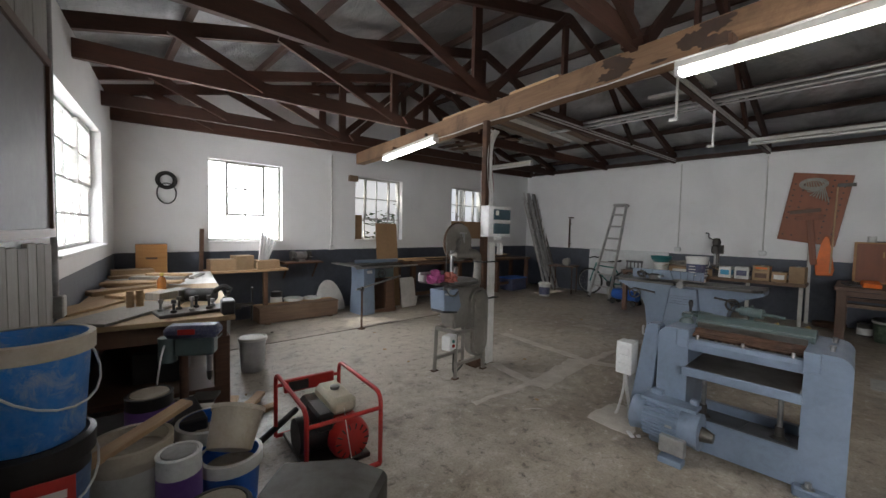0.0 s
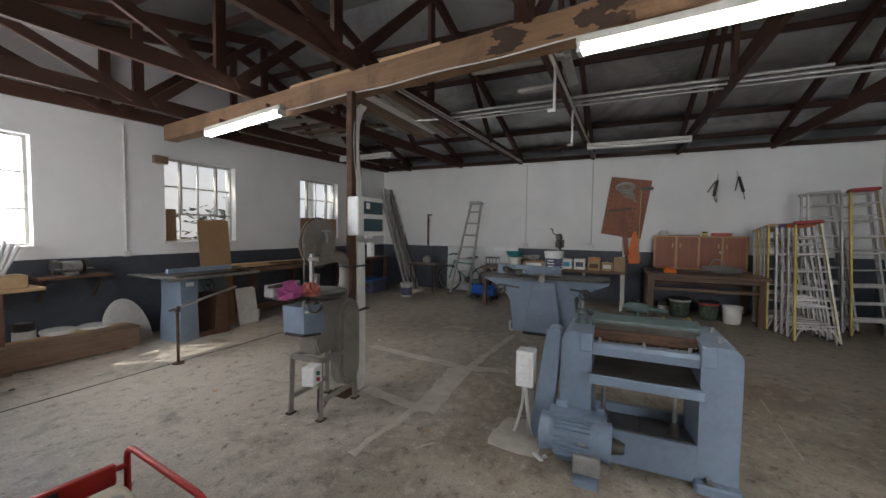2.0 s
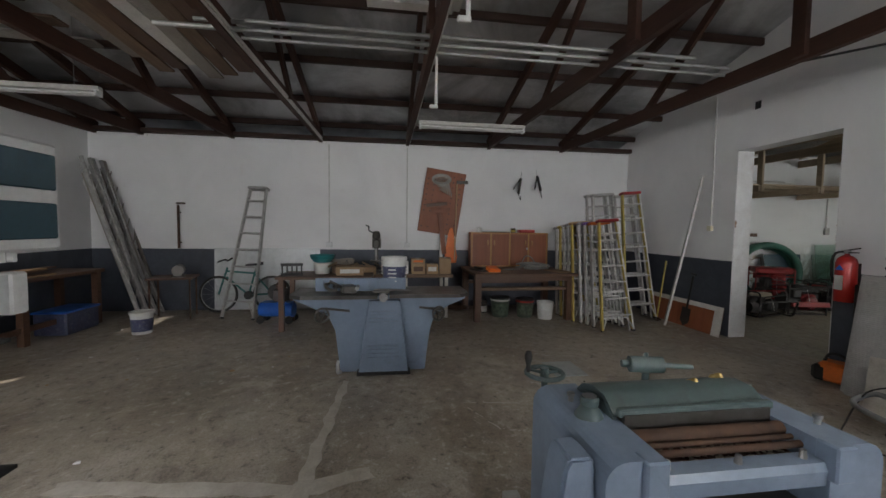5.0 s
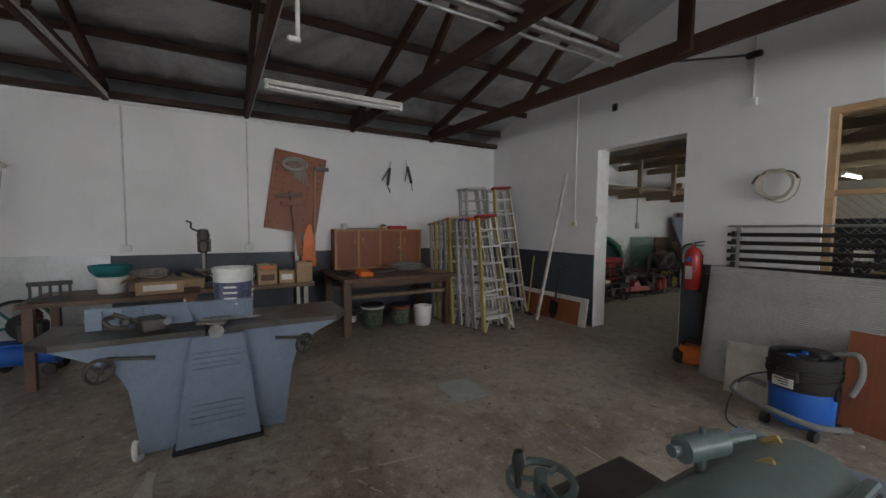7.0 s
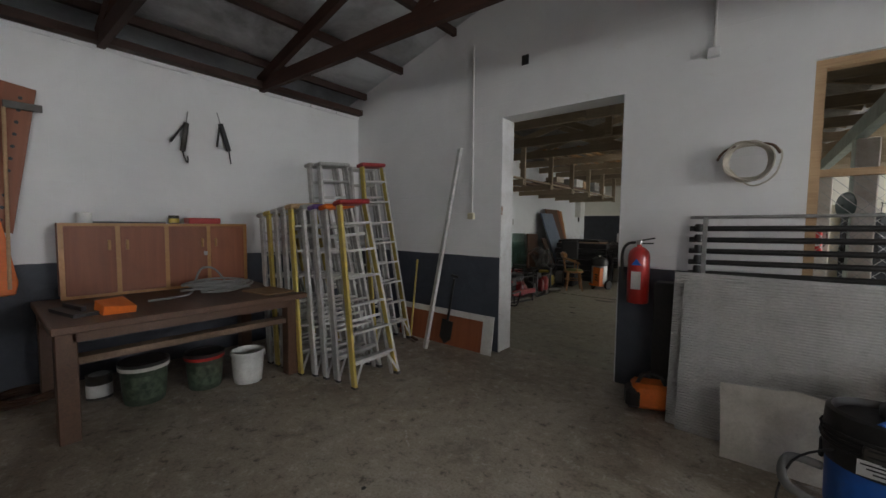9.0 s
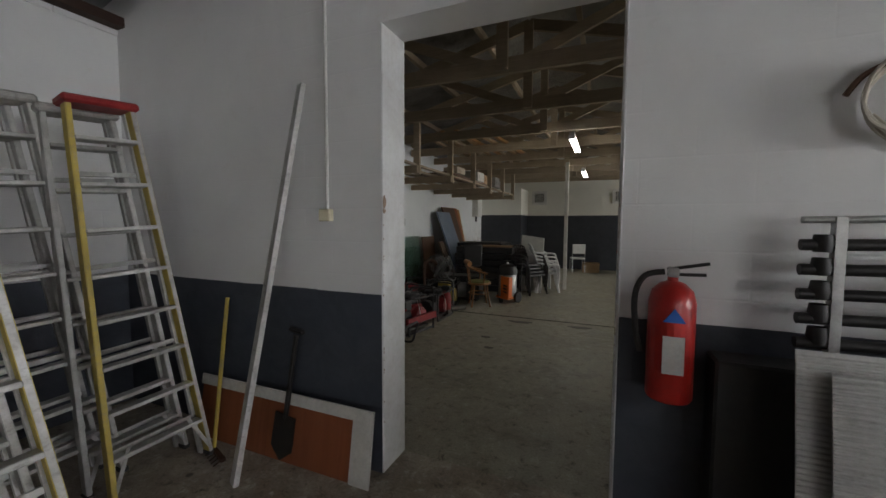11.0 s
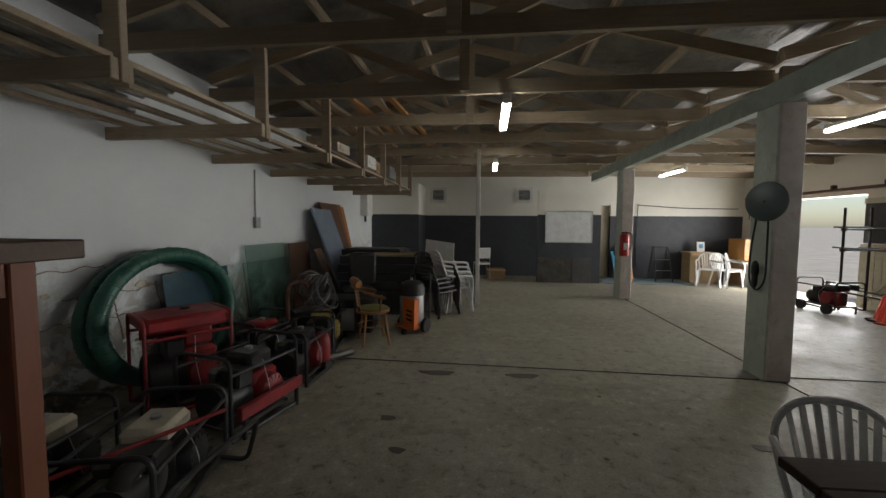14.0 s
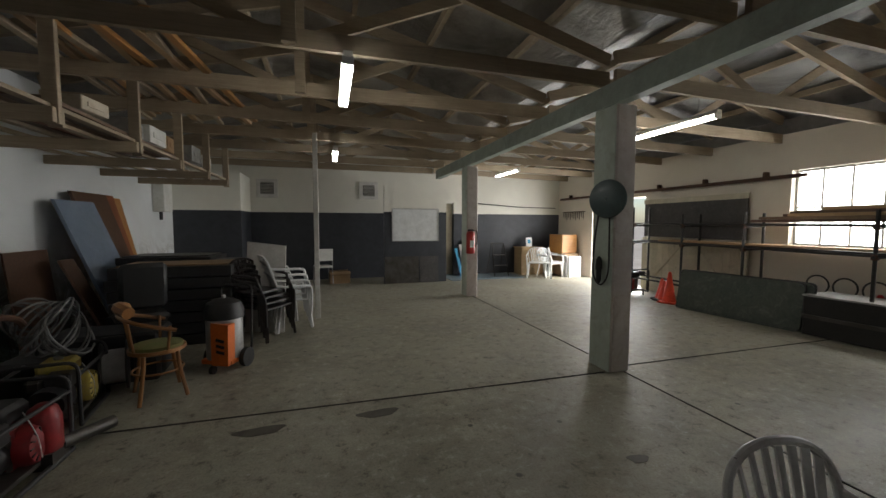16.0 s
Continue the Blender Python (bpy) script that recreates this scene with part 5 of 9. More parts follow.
    part("guide_block", one(box, (-0.12, -0.02, 1.06), (0.05, 0.06, 0.12), None, 0.008), "steel", th)
    part("blade", one(box, (-0.2, 0.02, 1.15), (0.012, 0.001, 0.42)), "steel", th)
    bm = B()
    lathe(bm, ((0, 0.93), (0.2, 0.93), (0.25, 0.955), (0.25, 0.985), (0, 0.985)), 32, (-0.1, 0, 0))
    table = part("table", bm, "cast", th, "round dark cast iron table", smooth=True)
    part("table_extension", one(box, (-0.34, 0.02, 0.968), (0.2, 0.3, 0.025), None, 0.004), "cast", table)
    part("fence", one(box, (-0.27, 0.16, 1.025), (0.34, 0.03, 0.06), None, 0.003), "steel", table, "pale aluminium rip fence")
    part("fence_clamp", one(box, (-0.42, 0.13, 1.0), (0.05, 0.1, 0.07), None, 0.01), "steel", table)
    motor = part("motor_cover", one(slab, ((-0.35, 0.7), (-0.15, 0.67), (-0.11, 0.72), (-0.16, 0.9), (-0.36, 0.9)), 1, -0.115, 0.08), "blue_grey", th, "blue-grey sheet motor cover")
    part("trim", one(box, (-0.25, -0.015, 0.678), (0.2, 0.17, 0.03), (0, 8, 0)), "black", motor)
    handwheel("tilt_wheel", th, (-0.3, -0.1, 0.91), (0, 1, 0), 0.05, "steel")
    sw = part("switch_box", one(box, (-0.3, -0.14, 0.39), (0.13, 0.1, 0.14), (0, 0, 12), 0.008), "white_plastic", th, "white starter box")
    part("stop_button", one(rod, (-0.3, -0.205, 0.365), (-0.3, -0.18, 0.365), 0.016, 12), "red", sw, "red button")
    part("start_button", one(rod, (-0.3, -0.205, 0.41), (-0.3, -0.18, 0.41), 0.016, 12), "bike_green", sw, "green button")
    part("cable", one(sweep, smooth_path(((-0.3, -0.2, 0.29), (-0.28, -0.18, 0.12), (-0.15, -0.1, 0.04), (0.1, 0.0, 0.06), (0.3, 0.1, 0.02))), 0.008, 6), "black", th, smooth=True)


bandsaw()


def rag(loc, size, material, label, seed):
    rnd = random.Random(seed)
    bm = B()
    bmesh.ops.create_icosphere(bm, subdivisions=3, radius=1.0)
    for v in bm.verts:
        k = 0.72 + 0.5 * noise.noise(v.co * 2.3 + Vector((seed, 0, 0))) + 0.22 * noise.noise(v.co * 6.0)
        v.co = Vector((v.co.x * size[0] * k, v.co.y * size[1] * k, max(v.co.z * size[2] * k, -0.12 * size[2]) + 0.12 * size[2]))
    solo("rag", bm, material, label, "cloth", loc, rnd.random() * 90, smooth=True)


rag((2.25, 3.02, 0.983), (0.15, 0.1, 0.13), "pink", "crumpled pink rag on the bandsaw table", 3)
rag((2.4, 2.98, 0.985), (0.12, 0.09, 0.11), "salmon", "crumpled salmon red rag on the bandsaw table", 7)


def table_saw():
    th = thing("table_saw", (3.54, 6.15, 0), 0, "blue-grey table saw with steel top and rails", "table saw")
    bm = B()
    slab(bm, ((-0.37, 0.0), (-0.1, 0.0), (-0.12, 0.5), (-0.1, 0.82), (-0.34, 0.82), (-0.33, 0.5)), 1, -0.22, 0.2)
    bmesh.ops.bevel(bm, geom=list(bm.edges), offset=0.01, segments=1, affect="EDGES")
    part("pedestal", bm, "blue_grey", th)
    part("cabinet", one(box, (0.08, 0, 0.72), (0.44, 0.4, 0.2), None, 0.012), "green_grey", th)
    bm = B()
    slab(bm, ((0.12, 0.0), (0.34, 0.0), (0.3, 0.58), (0.16, 0.58)), 1, -0.2, 0.2)
    part("leg_panel", bm, "old_wood", th)
    part("stretcher", one(box, (0.0, -0.18, 0.04), (0.7, 0.06, 0.06)), "old_wood", th)
    part("top", one(box, (-0.02, 0, 0.85), (0.9, 0.6, 0.04), (0, 0, 0), 0.006), "cast", th, "worn cast iron saw table")
    part("wing", one(box, (-0.54, 0.02, 0.86), (0.14, 0.8, 0.02), None, 0.004), "steel", th)
    part("rip_fence", one(box, (0.1, 0.05, 0.9), (0.9, 0.05, 0.06), None, 0.004), "blue_grey", th)
    part("front_rail", one(rod, (-0.6, -0.42, 0.84), (0.66, -0.42, 0.84), 0.018, 10), "steel", th, smooth=True)
    handwheel("handwheel", th, (0.02, -0.24, 0.7), (0, 1, 0), 0.075, "black")
    part("logo_plate", one(box, (-0.22, -0.222, 0.74), (0.1, 0.006, 0.05)), "label_white", th)


table_saw()
th = thing("roller_stand", (2.74, 5.2, 0), 0, "slim steel support stand with long bar", "support stand")
part("post", one(rod, (0, 0, 0.0), (0, 0, 0.62), 0.015, 10), "rust", th)
part("foot", one(lathe, ((0.06, 0.0), (0.06, 0.008), (0.016, 0.016)), 14), "rust", th)
part("bar", one(rod, (-0.12, -0.05, 0.6), (1.0, 0.42, 0.68), 0.016, 10), "steel", th, smooth=True)
part("clamp", one(box, (0, 0, 0.59), (0.05, 0.05, 0.07), None, 0.01), "cast", th)
bm = B()
slab(bm, [(-0.28, 0.0), (0.3, 0.0)] + [(0.3 * math.cos(k * math.pi / 14), 0.56 * math.sin(k * math.pi / 14)) for k in range(1, 14)], 1, -0.01, 0.01)
solo("round_board", bm, "melamine", "white half-round board leaning at the wall", "board", (2.95, 6.6, 0), 8, rx=-14)
bm = B()
box(bm, (0, 0, 0.8), (0.46, 0.012, 1.6))
solo("hardboard_sheet", bm, "mdf", "brown hardboard sheet leaning at the wall", "board", (4.02, 6.32, 0.0), -4, rx=-7)
bm = B()
box(bm, (0, 0, 0.28), (0.36, 0.016, 0.56))
solo("melamine_offcut", bm, "melamine", "white board offcut leaning on the bench", "board", (4.32, 6.1, 0), 5, rx=-9)


# ---- containers ----
def bucket(loc, r, h, body, label, rim=None, band=None, lid=None, handle=0, full=None, rz=0, group="", taper=0.86, name="bucket", tilt=(0, 0)):
    """A tapered plastic pail with rolled rim, bail handle, printed band and lid or contents."""
    th = thing(name, loc, rz, label, name.replace("_", " "), group, *tilt)
    rb = r * taper
    part("body", one(lathe, ((0, 0.0), (rb - 0.005, 0.0), (rb, 0.006), (r, h * 0.9), (r + 0.008, h * 0.9), (r + 0.009, h), (r - 0.004, h), (r - 0.007, h * 0.88), (rb - 0.006, 0.02), (0, 0.02)), 28), body, th, smooth=True)
    if rim:
        part("rim", one(lathe, ((r + 0.004, h * 0.84), (r + 0.012, h * 0.85), (r + 0.013, h + 0.004), (r - 0.006, h + 0.006)), 28), rim, th, smooth=True)
    if band:
        k0, k1 = 0.14, 0.72
        part("label", one(lathe, ((rb + (r - rb) * k0 / 0.9 + 0.0025, h * k0), (rb + (r - rb) * k1 / 0.9 + 0.0025, h * k1)), 28), band, th, "printed label band", smooth=True)
    if lid:
        part("lid", one(lathe, ((r + 0.013, h - 0.02), (r + 0.014, h + 0.004), (r - 0.004, h + 0.012), (r - 0.015, h + 0.002), (0, h + 0.003)), 28), lid, th, smooth=True)
    elif full:
        part("filling", one(lathe, ((r - 0.009, h * 0.82), (r * 0.5, h * 0.85), (0, h * 0.83)), 28), full, th, smooth=True)
    if handle:
        a = [math.pi * k / 12 for k in range(13)]
        drop = handle
        part("handle", one(sweep, [((r + 0.014) * math.cos(t), -(r * 0.35 + 0.02) * math.sin(t) - (r * 0.75) * math.sin(t) , h * 0.86 - drop * math.sin(t)) for t in a], 0.004, 6), "bucket_white" if body != "bucket_green" else "black", th, smooth=True)
    return th


def tin(loc, r, h, body, label, band=None, rz=0, lid="steel", name="paint_tin"):
    th = thing(name, loc, rz, label, "paint tin")
    part("can", one(lathe, ((0, 0.0), (r, 0.0), (r + 0.003, 0.004), (r, 0.008), (r, h - 0.008), (r + 0.003, h - 0.004), (r, h), (r - 0.012, h), (r - 0.016, h - 0.008), (0, h - 0.008)), 26), body, th, smooth=True)
    part("lid", one(lathe, ((r - 0.018, h - 0.006), (r - 0.02, h + 0.002), (0, h + 0.001)), 26), lid, th, smooth=True)
    if band:
        part("label", one(lathe, ((r + 0.0015, h * 0.12), (r + 0.0015, h * 0.62)), 26), band, th, smooth=True)
    return th


# stacked paint pails by the west wall
bucket((-0.36, 2.08, 0.0), 0.155, 0.38, "bucket_white", "grimy white paint pail at the bottom of a stack", lid="black", group="stacked pails")
bucket((-0.36, 2.08, 0.385), 0.155, 0.38, "black", "black paint pail with a blue printed label", rim="black", band="label_blue", lid="black", handle=0.13, rz=20, group="stacked pails")
b = bucket((-0.35, 2.08, 0.77), 0.15, 0.34, "bucket_blue", "paint-splashed blue pail with dried plaster inside", rim="bucket_cream", handle=0.16, full="dust", rz=35, group="stacked pails")
th = thing("pail_label", (-0.36, 2.08, 0.385), -2, "red printed panel on the black pail", "label")
part("panel", one(box, (0.05, -0.157, 0.24), (0.14, 0.006, 0.12), (-4, 0, 0)), "red", th)
part("stripe", one(box, (0.05, -0.161, 0.25), (0.1, 0.004, 0.025), (-4, 0, 0)), "label_white", th)
bucket((-0.02, 1.82, 0.0), 0.15, 0.36, "bucket_white", "white pail under the tins", lid="bucket_white", group="stacked pails")
bucket((-0.08, 2.46, 0.0), 0.16, 0.16, "bucket_white", "shallow white tub under a pail", lid="bucket_white", rz=70)
bucket((-0.08, 2.46, 0.175), 0.15, 0.33, "bucket_cream", "stained cream pail with dried residue", rim="bucket_cream", band="bucket_white", full="dust", rz=10)
tin((0.07, 2.22, 0.0), 0.085, 0.27, "black", "dark paint-crusted tin under another tin", None, 0, "dust")
tin((0.07, 2.22, 0.275), 0.085, 0.23, "label_white", "dented white paint tin with purple label", "label_purple", 15)
tin((-0.05, 1.72, 0.365), 0.11, 0.12, "cast", "flat paint-crusted tin on pails", None, 0)
tin((0.13, 1.84, 0.0), 0.12, 0.44, "black", "dark paint-crusted drum on the floor", None, 0, "dust")
tin((0.02, 2.78, 0.42), 0.105, 0.17, "black", "dark paint-spattered tin with a dusty lid", "label_purple", 40, "dust")
bm = B()
box(bm, (0, 0, 0.21), (0.5, 0.36, 0.42), None, 0.01)
solo("storage_box", bm, "black", "dark box holding up tins", "box", (0.02, 2.86, 0))
b = bucket((0.3, 2.33, 0.0), 0.13, 0.36, "blue", "blue pail with white plaster-smeared rim", rim="bucket_white", full="dust", rz=0)
b = bucket((0.29, 2.33, 0.375), 0.12, 0.2, "bucket_cream", "tipped cream pail with sagging liner", full="bucket_white", tilt=(-28, 24))
b = bucket((0.27, 2.63, 0.0), 0.15, 0.42, "blue", "blue tub with a paint-splashed rim", rim="bucket_white", full="dust")
bm = B()
box(bm, (0, 0, 0), (0.5, 0.07, 0.025), None, 0.003)
solo("plank_offcut", bm, "pine", "thin pine offcut across the pails", "plank", (-0.04, 2.46, 0.535), 36, rx=3, ry=-6)
bucket((1.02, 4.46, 0.0), 0.125, 0.34, "bucket_grey", "dusty grey-white lidded pail on the floor", lid="bucket_white", band="bucket_grey", handle=0.0)
bucket((0.98, 5.75, 0.0), 0.15, 0.36, "bucket_grey", "pale grey pail beside the workbench", full="dust")
bucket((7.62, 5.22, 0.0), 0.135, 0.3, "label_white", "white paint pail with navy label on the floor", band="label_dark", lid="bucket_white")
pail = bucket((5.98, 1.78, 0.846), 0.128, 0.35, "label_white", "white paint pail with navy label on the planer table", band="label_dark", handle=0.1, full="label_dark", rz=80)
for k in range(4):
    part("print_bar", one(box, (0.0, 0.1215 + 0.0035 * k, 0.1 + 0.04 * k), (0.09 - 0.012 * (k % 2), 0.006, 0.012)), "label_white", pail)
    part("print_bar", one(box, (-0.1215 - 0.0035 * k, 0.0, 0.1 + 0.04 * k), (0.006, 0.09 - 0.012 * (k % 2), 0.012)), "label_white", pail)
bucket((8.22, -0.08, 0.0), 0.16, 0.33, "bucket_green", "dark green paint pail under the bench", band="label_green", lid="black", rim="bucket_white")
bucket((8.15, -0.5, 0.0), 0.145, 0.31, "bucket_green", "dark green paint pail with a red and white label", band="label_green", lid="black", rim="red")
bucket((7.98, -0.8, 0.0), 0.135, 0.29, "label_white", "open white plastic pail with printed label", band="label_white", handle=0.1, rz=60)
tin((8.55, 0.15, 0.0), 0.085, 0.2, "cast", "dirty metal tin under the bench", "label_white")
bucket((2.28, 6.62, 0.0), 0.14, 0.3, "bucket_white", "lidded white pail by the wall", lid="bucket_white", band="label_green", group="pails by the wall")
bucket((2.6, 6.62, 0.0), 0.14, 0.28, "bucket_white", "lidded white pail with navy band by the wall", lid="bucket_white", band="label_dark", group="pails by the wall")
tin((1.98, 6.64, 0.0), 0.09, 0.2, "red_dull", "red paint tin by the wall", "label_white")
tin((2.02, 6.66, 0.21), 0.09, 0.22, "black", "black tin on top of a red tin", "label_white")
tin((1.84, 6.5, 0.0), 0.07, 0.14, "red_dull", "small red tin by the wall", "label_dark")
bucket((4.6, 6.35, 0.0), 0.1, 0.2, "bucket_white", "small white pail under the bench", handle=0.05)


# ---- red generator ----
def rounded(pts, r=0.07, steps=5):
    """Corners of a polyline replaced by arcs."""
    pts = [Vector(p) for p in pts]
    out = [pts[0]]
    for a, b, c in zip(pts, pts[1:], pts[2:]):
        u, v = (a - b), (c - b)
        k = min(r, u.length * 0.45, v.length * 0.45)
        p, q = b + u.normalized() * k, b + v.normalized() * k
        for s in range(steps + 1):
            t = s / steps
            out.append((1 - t) ** 2 * p + 2 * t * (1 - t) * b + t * t * q)
    out.append(pts[-1])
    return out


def generator(name, loc, rz, size, frame_mat, engine_mat, tank_mat, label, cowl="red", group="", panel=True, hood=False):
    """An open-frame petrol generator: two tube hoops, rails, engine with recoil cowl, tank, alternator."""
    l, w, h = size
    th = thing(name, loc, rz, label, "generator", group)
    for x in (-l / 2, l / 2):
        part("hoop", one(sweep, rounded(((x, -w / 2, 0.02), (x, -w / 2, h), (x, w / 2, h), (x, w / 2, 0.02)), 0.08), 0.014, 8), frame_mat, th, smooth=True)
    for y in (-w / 2, w / 2):
        part("base_tube", one(rod, (-l / 2, y, 0.02), (l / 2, y, 0.02), 0.016, 8), frame_mat, th, smooth=True)
        part("side_rail", one(rod, (-l / 2, y, h * 0.8), (l / 2, y, h * 0.8), 0.013, 8), frame_mat, th, smooth=True)
    part("bed", one(box, (0, 0, 0.055), (l * 0.86, w * 0.8, 0.03), None, 0.004), "cast", th)
    if panel:
        part("control_panel", one(box, (0.0, w / 2 - 0.02, h * 0.78), (l * 0.78, 0.03, h * 0.2), None, 0.006), frame_mat, th)
        part("outlet_plate", one(box, (-l * 0.18, w / 2 - 0.038, h * 0.78), (l * 0.3, 0.008, h * 0.14)), "black", th)
    eng = part("engine", one(box, (l * 0.14, 0.0, h * 0.36), (l * 0.34, w * 0.5, h * 0.46), None, 0.02), "cast", th)
    bm = B()
    lathe(bm, ((0, 0.09), (0.05, 0.09), (0.11, 0.075), (0.125, 0.05), (0.13, 0.0)), 28)
    bmesh.ops.transform(bm, matrix=pose(l * 0.18, -w * 0.26, h * 0.36, 90, 0, 0), verts=bm.verts)
    cw = part("recoil_cowl", bm, engine_mat, eng, "round recoil starter cowl", smooth=True)
    me = mesh_of("cowl_slot", one(box, (0.082, 0, 0.078), (0.05, 0.007, 0.012)), "black")
    for k in range(14):
        shared("cowl_slot", me, cw, pose(l * 0.18, -w * 0.26, h * 0.36, 90, 0, 0) @ pose(0, 0, 0, 0, 0, k * 360 / 14))
    part("engine_shroud", one(box, (l * 0.18, -w * 0.17, h * 0.36), (l * 0.42, w * 0.2, h * 0.48), None, 0.03), engine_mat, eng, smooth=True)
    tank = part("fuel_tank", one(box, (l * 0.16, 0.02, h * 0.74), (l * 0.38, w * 0.5, h * 0.24), None, 0.03), tank_mat, th, "rounded fuel tank", smooth=True)
    part("fuel_cap", one(lathe, ((0.03, 0), (0.032, 0.02), (0.02, 0.026), (0, 0.027)), 14, (l * 0.16, 0.02, h * 0.86)), "steel", tank, smooth=True)
    part("air_filter", one(box, (-l * 0.13, -w * 0.1, h * 0.62), (l * 0.22, w * 0.36, h * 0.24), None, 0.015), "black", th)
    part("muffler", one(box, (-l * 0.1, w * 0.2, h * 0.6), (l * 0.3, w * 0.26, h * 0.22), (0, 0, 0), 0.03), "cast", th)
    part("alternator", one(rod, (-l * 0.42, 0, h * 0.34), (-l * 0.02, 0, h * 0.34), h * 0.24, 20), "black", th, smooth=True)
    if hood:
        part("canopy", one(box, (0, 0, h * 0.93), (l * 0.98, w * 0.98, h * 0.16), None, 0.03), frame_mat, th, "red tank canopy with dusty top", smooth=True)
        part("canopy_cap", one(lathe, ((0.035, 0), (0.035, 0.02), (0, 0.024)), 14, (0.05, 0.05, h * 1.005)), "black", th)
    part("pull_cord", one(sweep, smooth_path(((l * 0.1, -w * 0.3, h * 0.78), (l * 0.06, -w * 0.46, h * 0.5), (l * 0.12, -w * 0.45, h * 0.2))), 0.003, 5), "white_plastic", th)
    return th


generator("generator", (0.925, 2.6, 0), -6, (0.455, 0.69, 0.47), "red", "red", "tan", "red tube-framed petrol generator with cream tank")
bm = B()
slab(bm, ((-0.22, -0.17), (0.2, -0.2), (0.26, 0.12), (0.1, 0.2), (-0.2, 0.16)), 2, 0.0, 0.5)
bmesh.ops.bevel(bm, geom=list(bm.edges), offset=0.02, segments=1, affect="EDGES")
solo("tool_chest", bm, "cast", "scuffed dark grey steel chest on the floor", "tool chest", (0.42, 1.62, 0), -42)
bm = B()
rod(bm, (0, 0, 0.03), (0.62, 0.3, 0.1), 0.022, 12)
solo("black_pipe", bm, "rubber", "black rubber suction pipe on the floor", "pipe", (0.36, 2.72, 0), 8, smooth=True)
th = thing("wood_scraps", (0.68, 3.55, 0), 0, "loose pine scraps on the floor", "wood scraps")
for i, (x, y, z, l, a) in enumerate(((0, 0, 0.03, 0.38, 40), (0.08, -0.12, 0.02, 0.3, 15), (-0.05, 0.1, 0.05, 0.26, 70), (0.1, 0.03, 0.06, 0.3, 55))):
    part("scrap", one(box, (x, y, z), (l, 0.07, 0.03), (8, 4, a), 0.003), "pine", th)

# ---- west workbench ----
WB = Matrix.Translation((0.55, 3.32, 0)) @ pose(0, 0, 0, 0, 0, -8.6)
th = thing("workbench", (0, 0, 0), 0, "large dark-legged workbench with pale board top", "workbench")
th.matrix_world = WB
part("frame", one(box, (-0.48, 1.55, 0.74), (0.9, 3.0, 0.12)), "old_wood", th)
part("benchtop", one(box, (-0.48, 0.9, 0.825), (1.0, 1.85, 0.035), None, 0.004), "ply", th, "pale plywood top")
part("benchtop", one(box, (-0.48, 2.5, 0.823), (1.0, 1.3, 0.03), None, 0.004), "melamine", th, "white melamine top")
for x in (-0.06, -0.9):
    for y in (0.1, 1.6, 3.0):
        part("leg", one(box, (x, y, 0.34), (0.1, 0.1, 0.68), None, 0.006), "old_wood", th)
part("shelf", one(box, (-0.48, 1.5, 0.3), (0.84, 2.9, 0.03)), "old_wood", th)


def on_bench(x, y, z, rz=0, rx=0, ry=0):
    return WB @ pose(x, y, z, rx, ry, rz)


def plank(m, l, w, t, material, label, name="plank"):
    bm = B()
    box(bm, (0, 0, t / 2), (l, w, t), None, 0.003)
    ob = new(name, mesh_of(name, bm, material))
    ob.matrix_world = m
    return tagged(ob, label, "plank", "planks on the workbench")


rnd = random.Random(5)
for i, (x, y, z, l, w, t, a) in enumerate((
        (-0.62, 0.35, 0.0, 0.75, 0.3, 0.02, 58), (-0.85, 0.8, 0.0, 0.8, 0.22, 0.02, 62), (-0.62, 1.1, 0.0, 0.4, 0.2, 0.045, 40), (-0.4, 1.0, 0.0, 0.34, 0.14, 0.06, 50),
        (-0.72, 1.5, 0.0, 0.62, 0.16, 0.04, 30), (-0.62, 1.72, 0.04, 0.66, 0.18, 0.025, -12), (-0.5, 1.85, 0.065, 0.5, 0.14, 0.03, -22), (-0.7, 2.0, 0.0, 0.55, 0.2, 0.04, 20),
        (-0.42, 1.9, 0.095, 0.42, 0.12, 0.02, -30), (-0.85, 2.4, 0.0, 0.6, 0.18, 0.04, 80), (-0.74, 2.3, 0.04, 0.45, 0.13, 0.03, 15), (-0.8, 2.75, 0.0, 0.4, 0.22, 0.09, 10), (-0.15, 2.5, 0.0, 0.5, 0.06, 0.02, 75))):
    plank(on_bench(x, y, 0.8445 + z, a), l, w, t, "pine" if i % 3 else "grey_wood", "sawn pine offcut on the workbench" if i % 3 else "weathered board offcut on the workbench")
for k in range(2):
    ob = solo("wood_block", one(rod, (0, 0, 0), (0, 0, 0.12), 0.025, 12), "pine", "short round wooden offcut on the workbench", "wood block", group="round offcuts", smooth=True)
    ob.matrix_world = on_bench(-0.62 + 0.056 * k, 0.5 + 0.02 * k, 0.865, 20)
th = thing("pine_box", (0.39, 6.52, 0.841), -6, "varnished pine box standing on the workbench", "wooden box")
part("carcass", one(box, (0, 0, 0.19), (0.33, 0.16, 0.38), None, 0.004), "pine_orange", th)
part("handle_slot", one(box, (0, -0.0815, 0.2), (0.12, 0.004, 0.025)), "old_wood", th)
th = thing("oil_bottle", (0.3, 4.78, 0.842), 0, "clear bottle of amber oil with yellow cap", "bottle")
part("bottle", one(lathe, ((0, 0), (0.035, 0.0), (0.037, 0.01), (0.037, 0.1), (0.03, 0.125), (0.014, 0.14), (0.014, 0.15), (0, 0.151)), 18), "oil", th, smooth=True)
part("cap", one(lathe, ((0.016, 0.148), (0.016, 0.175), (0.0, 0.177)), 14), "yellow", th)
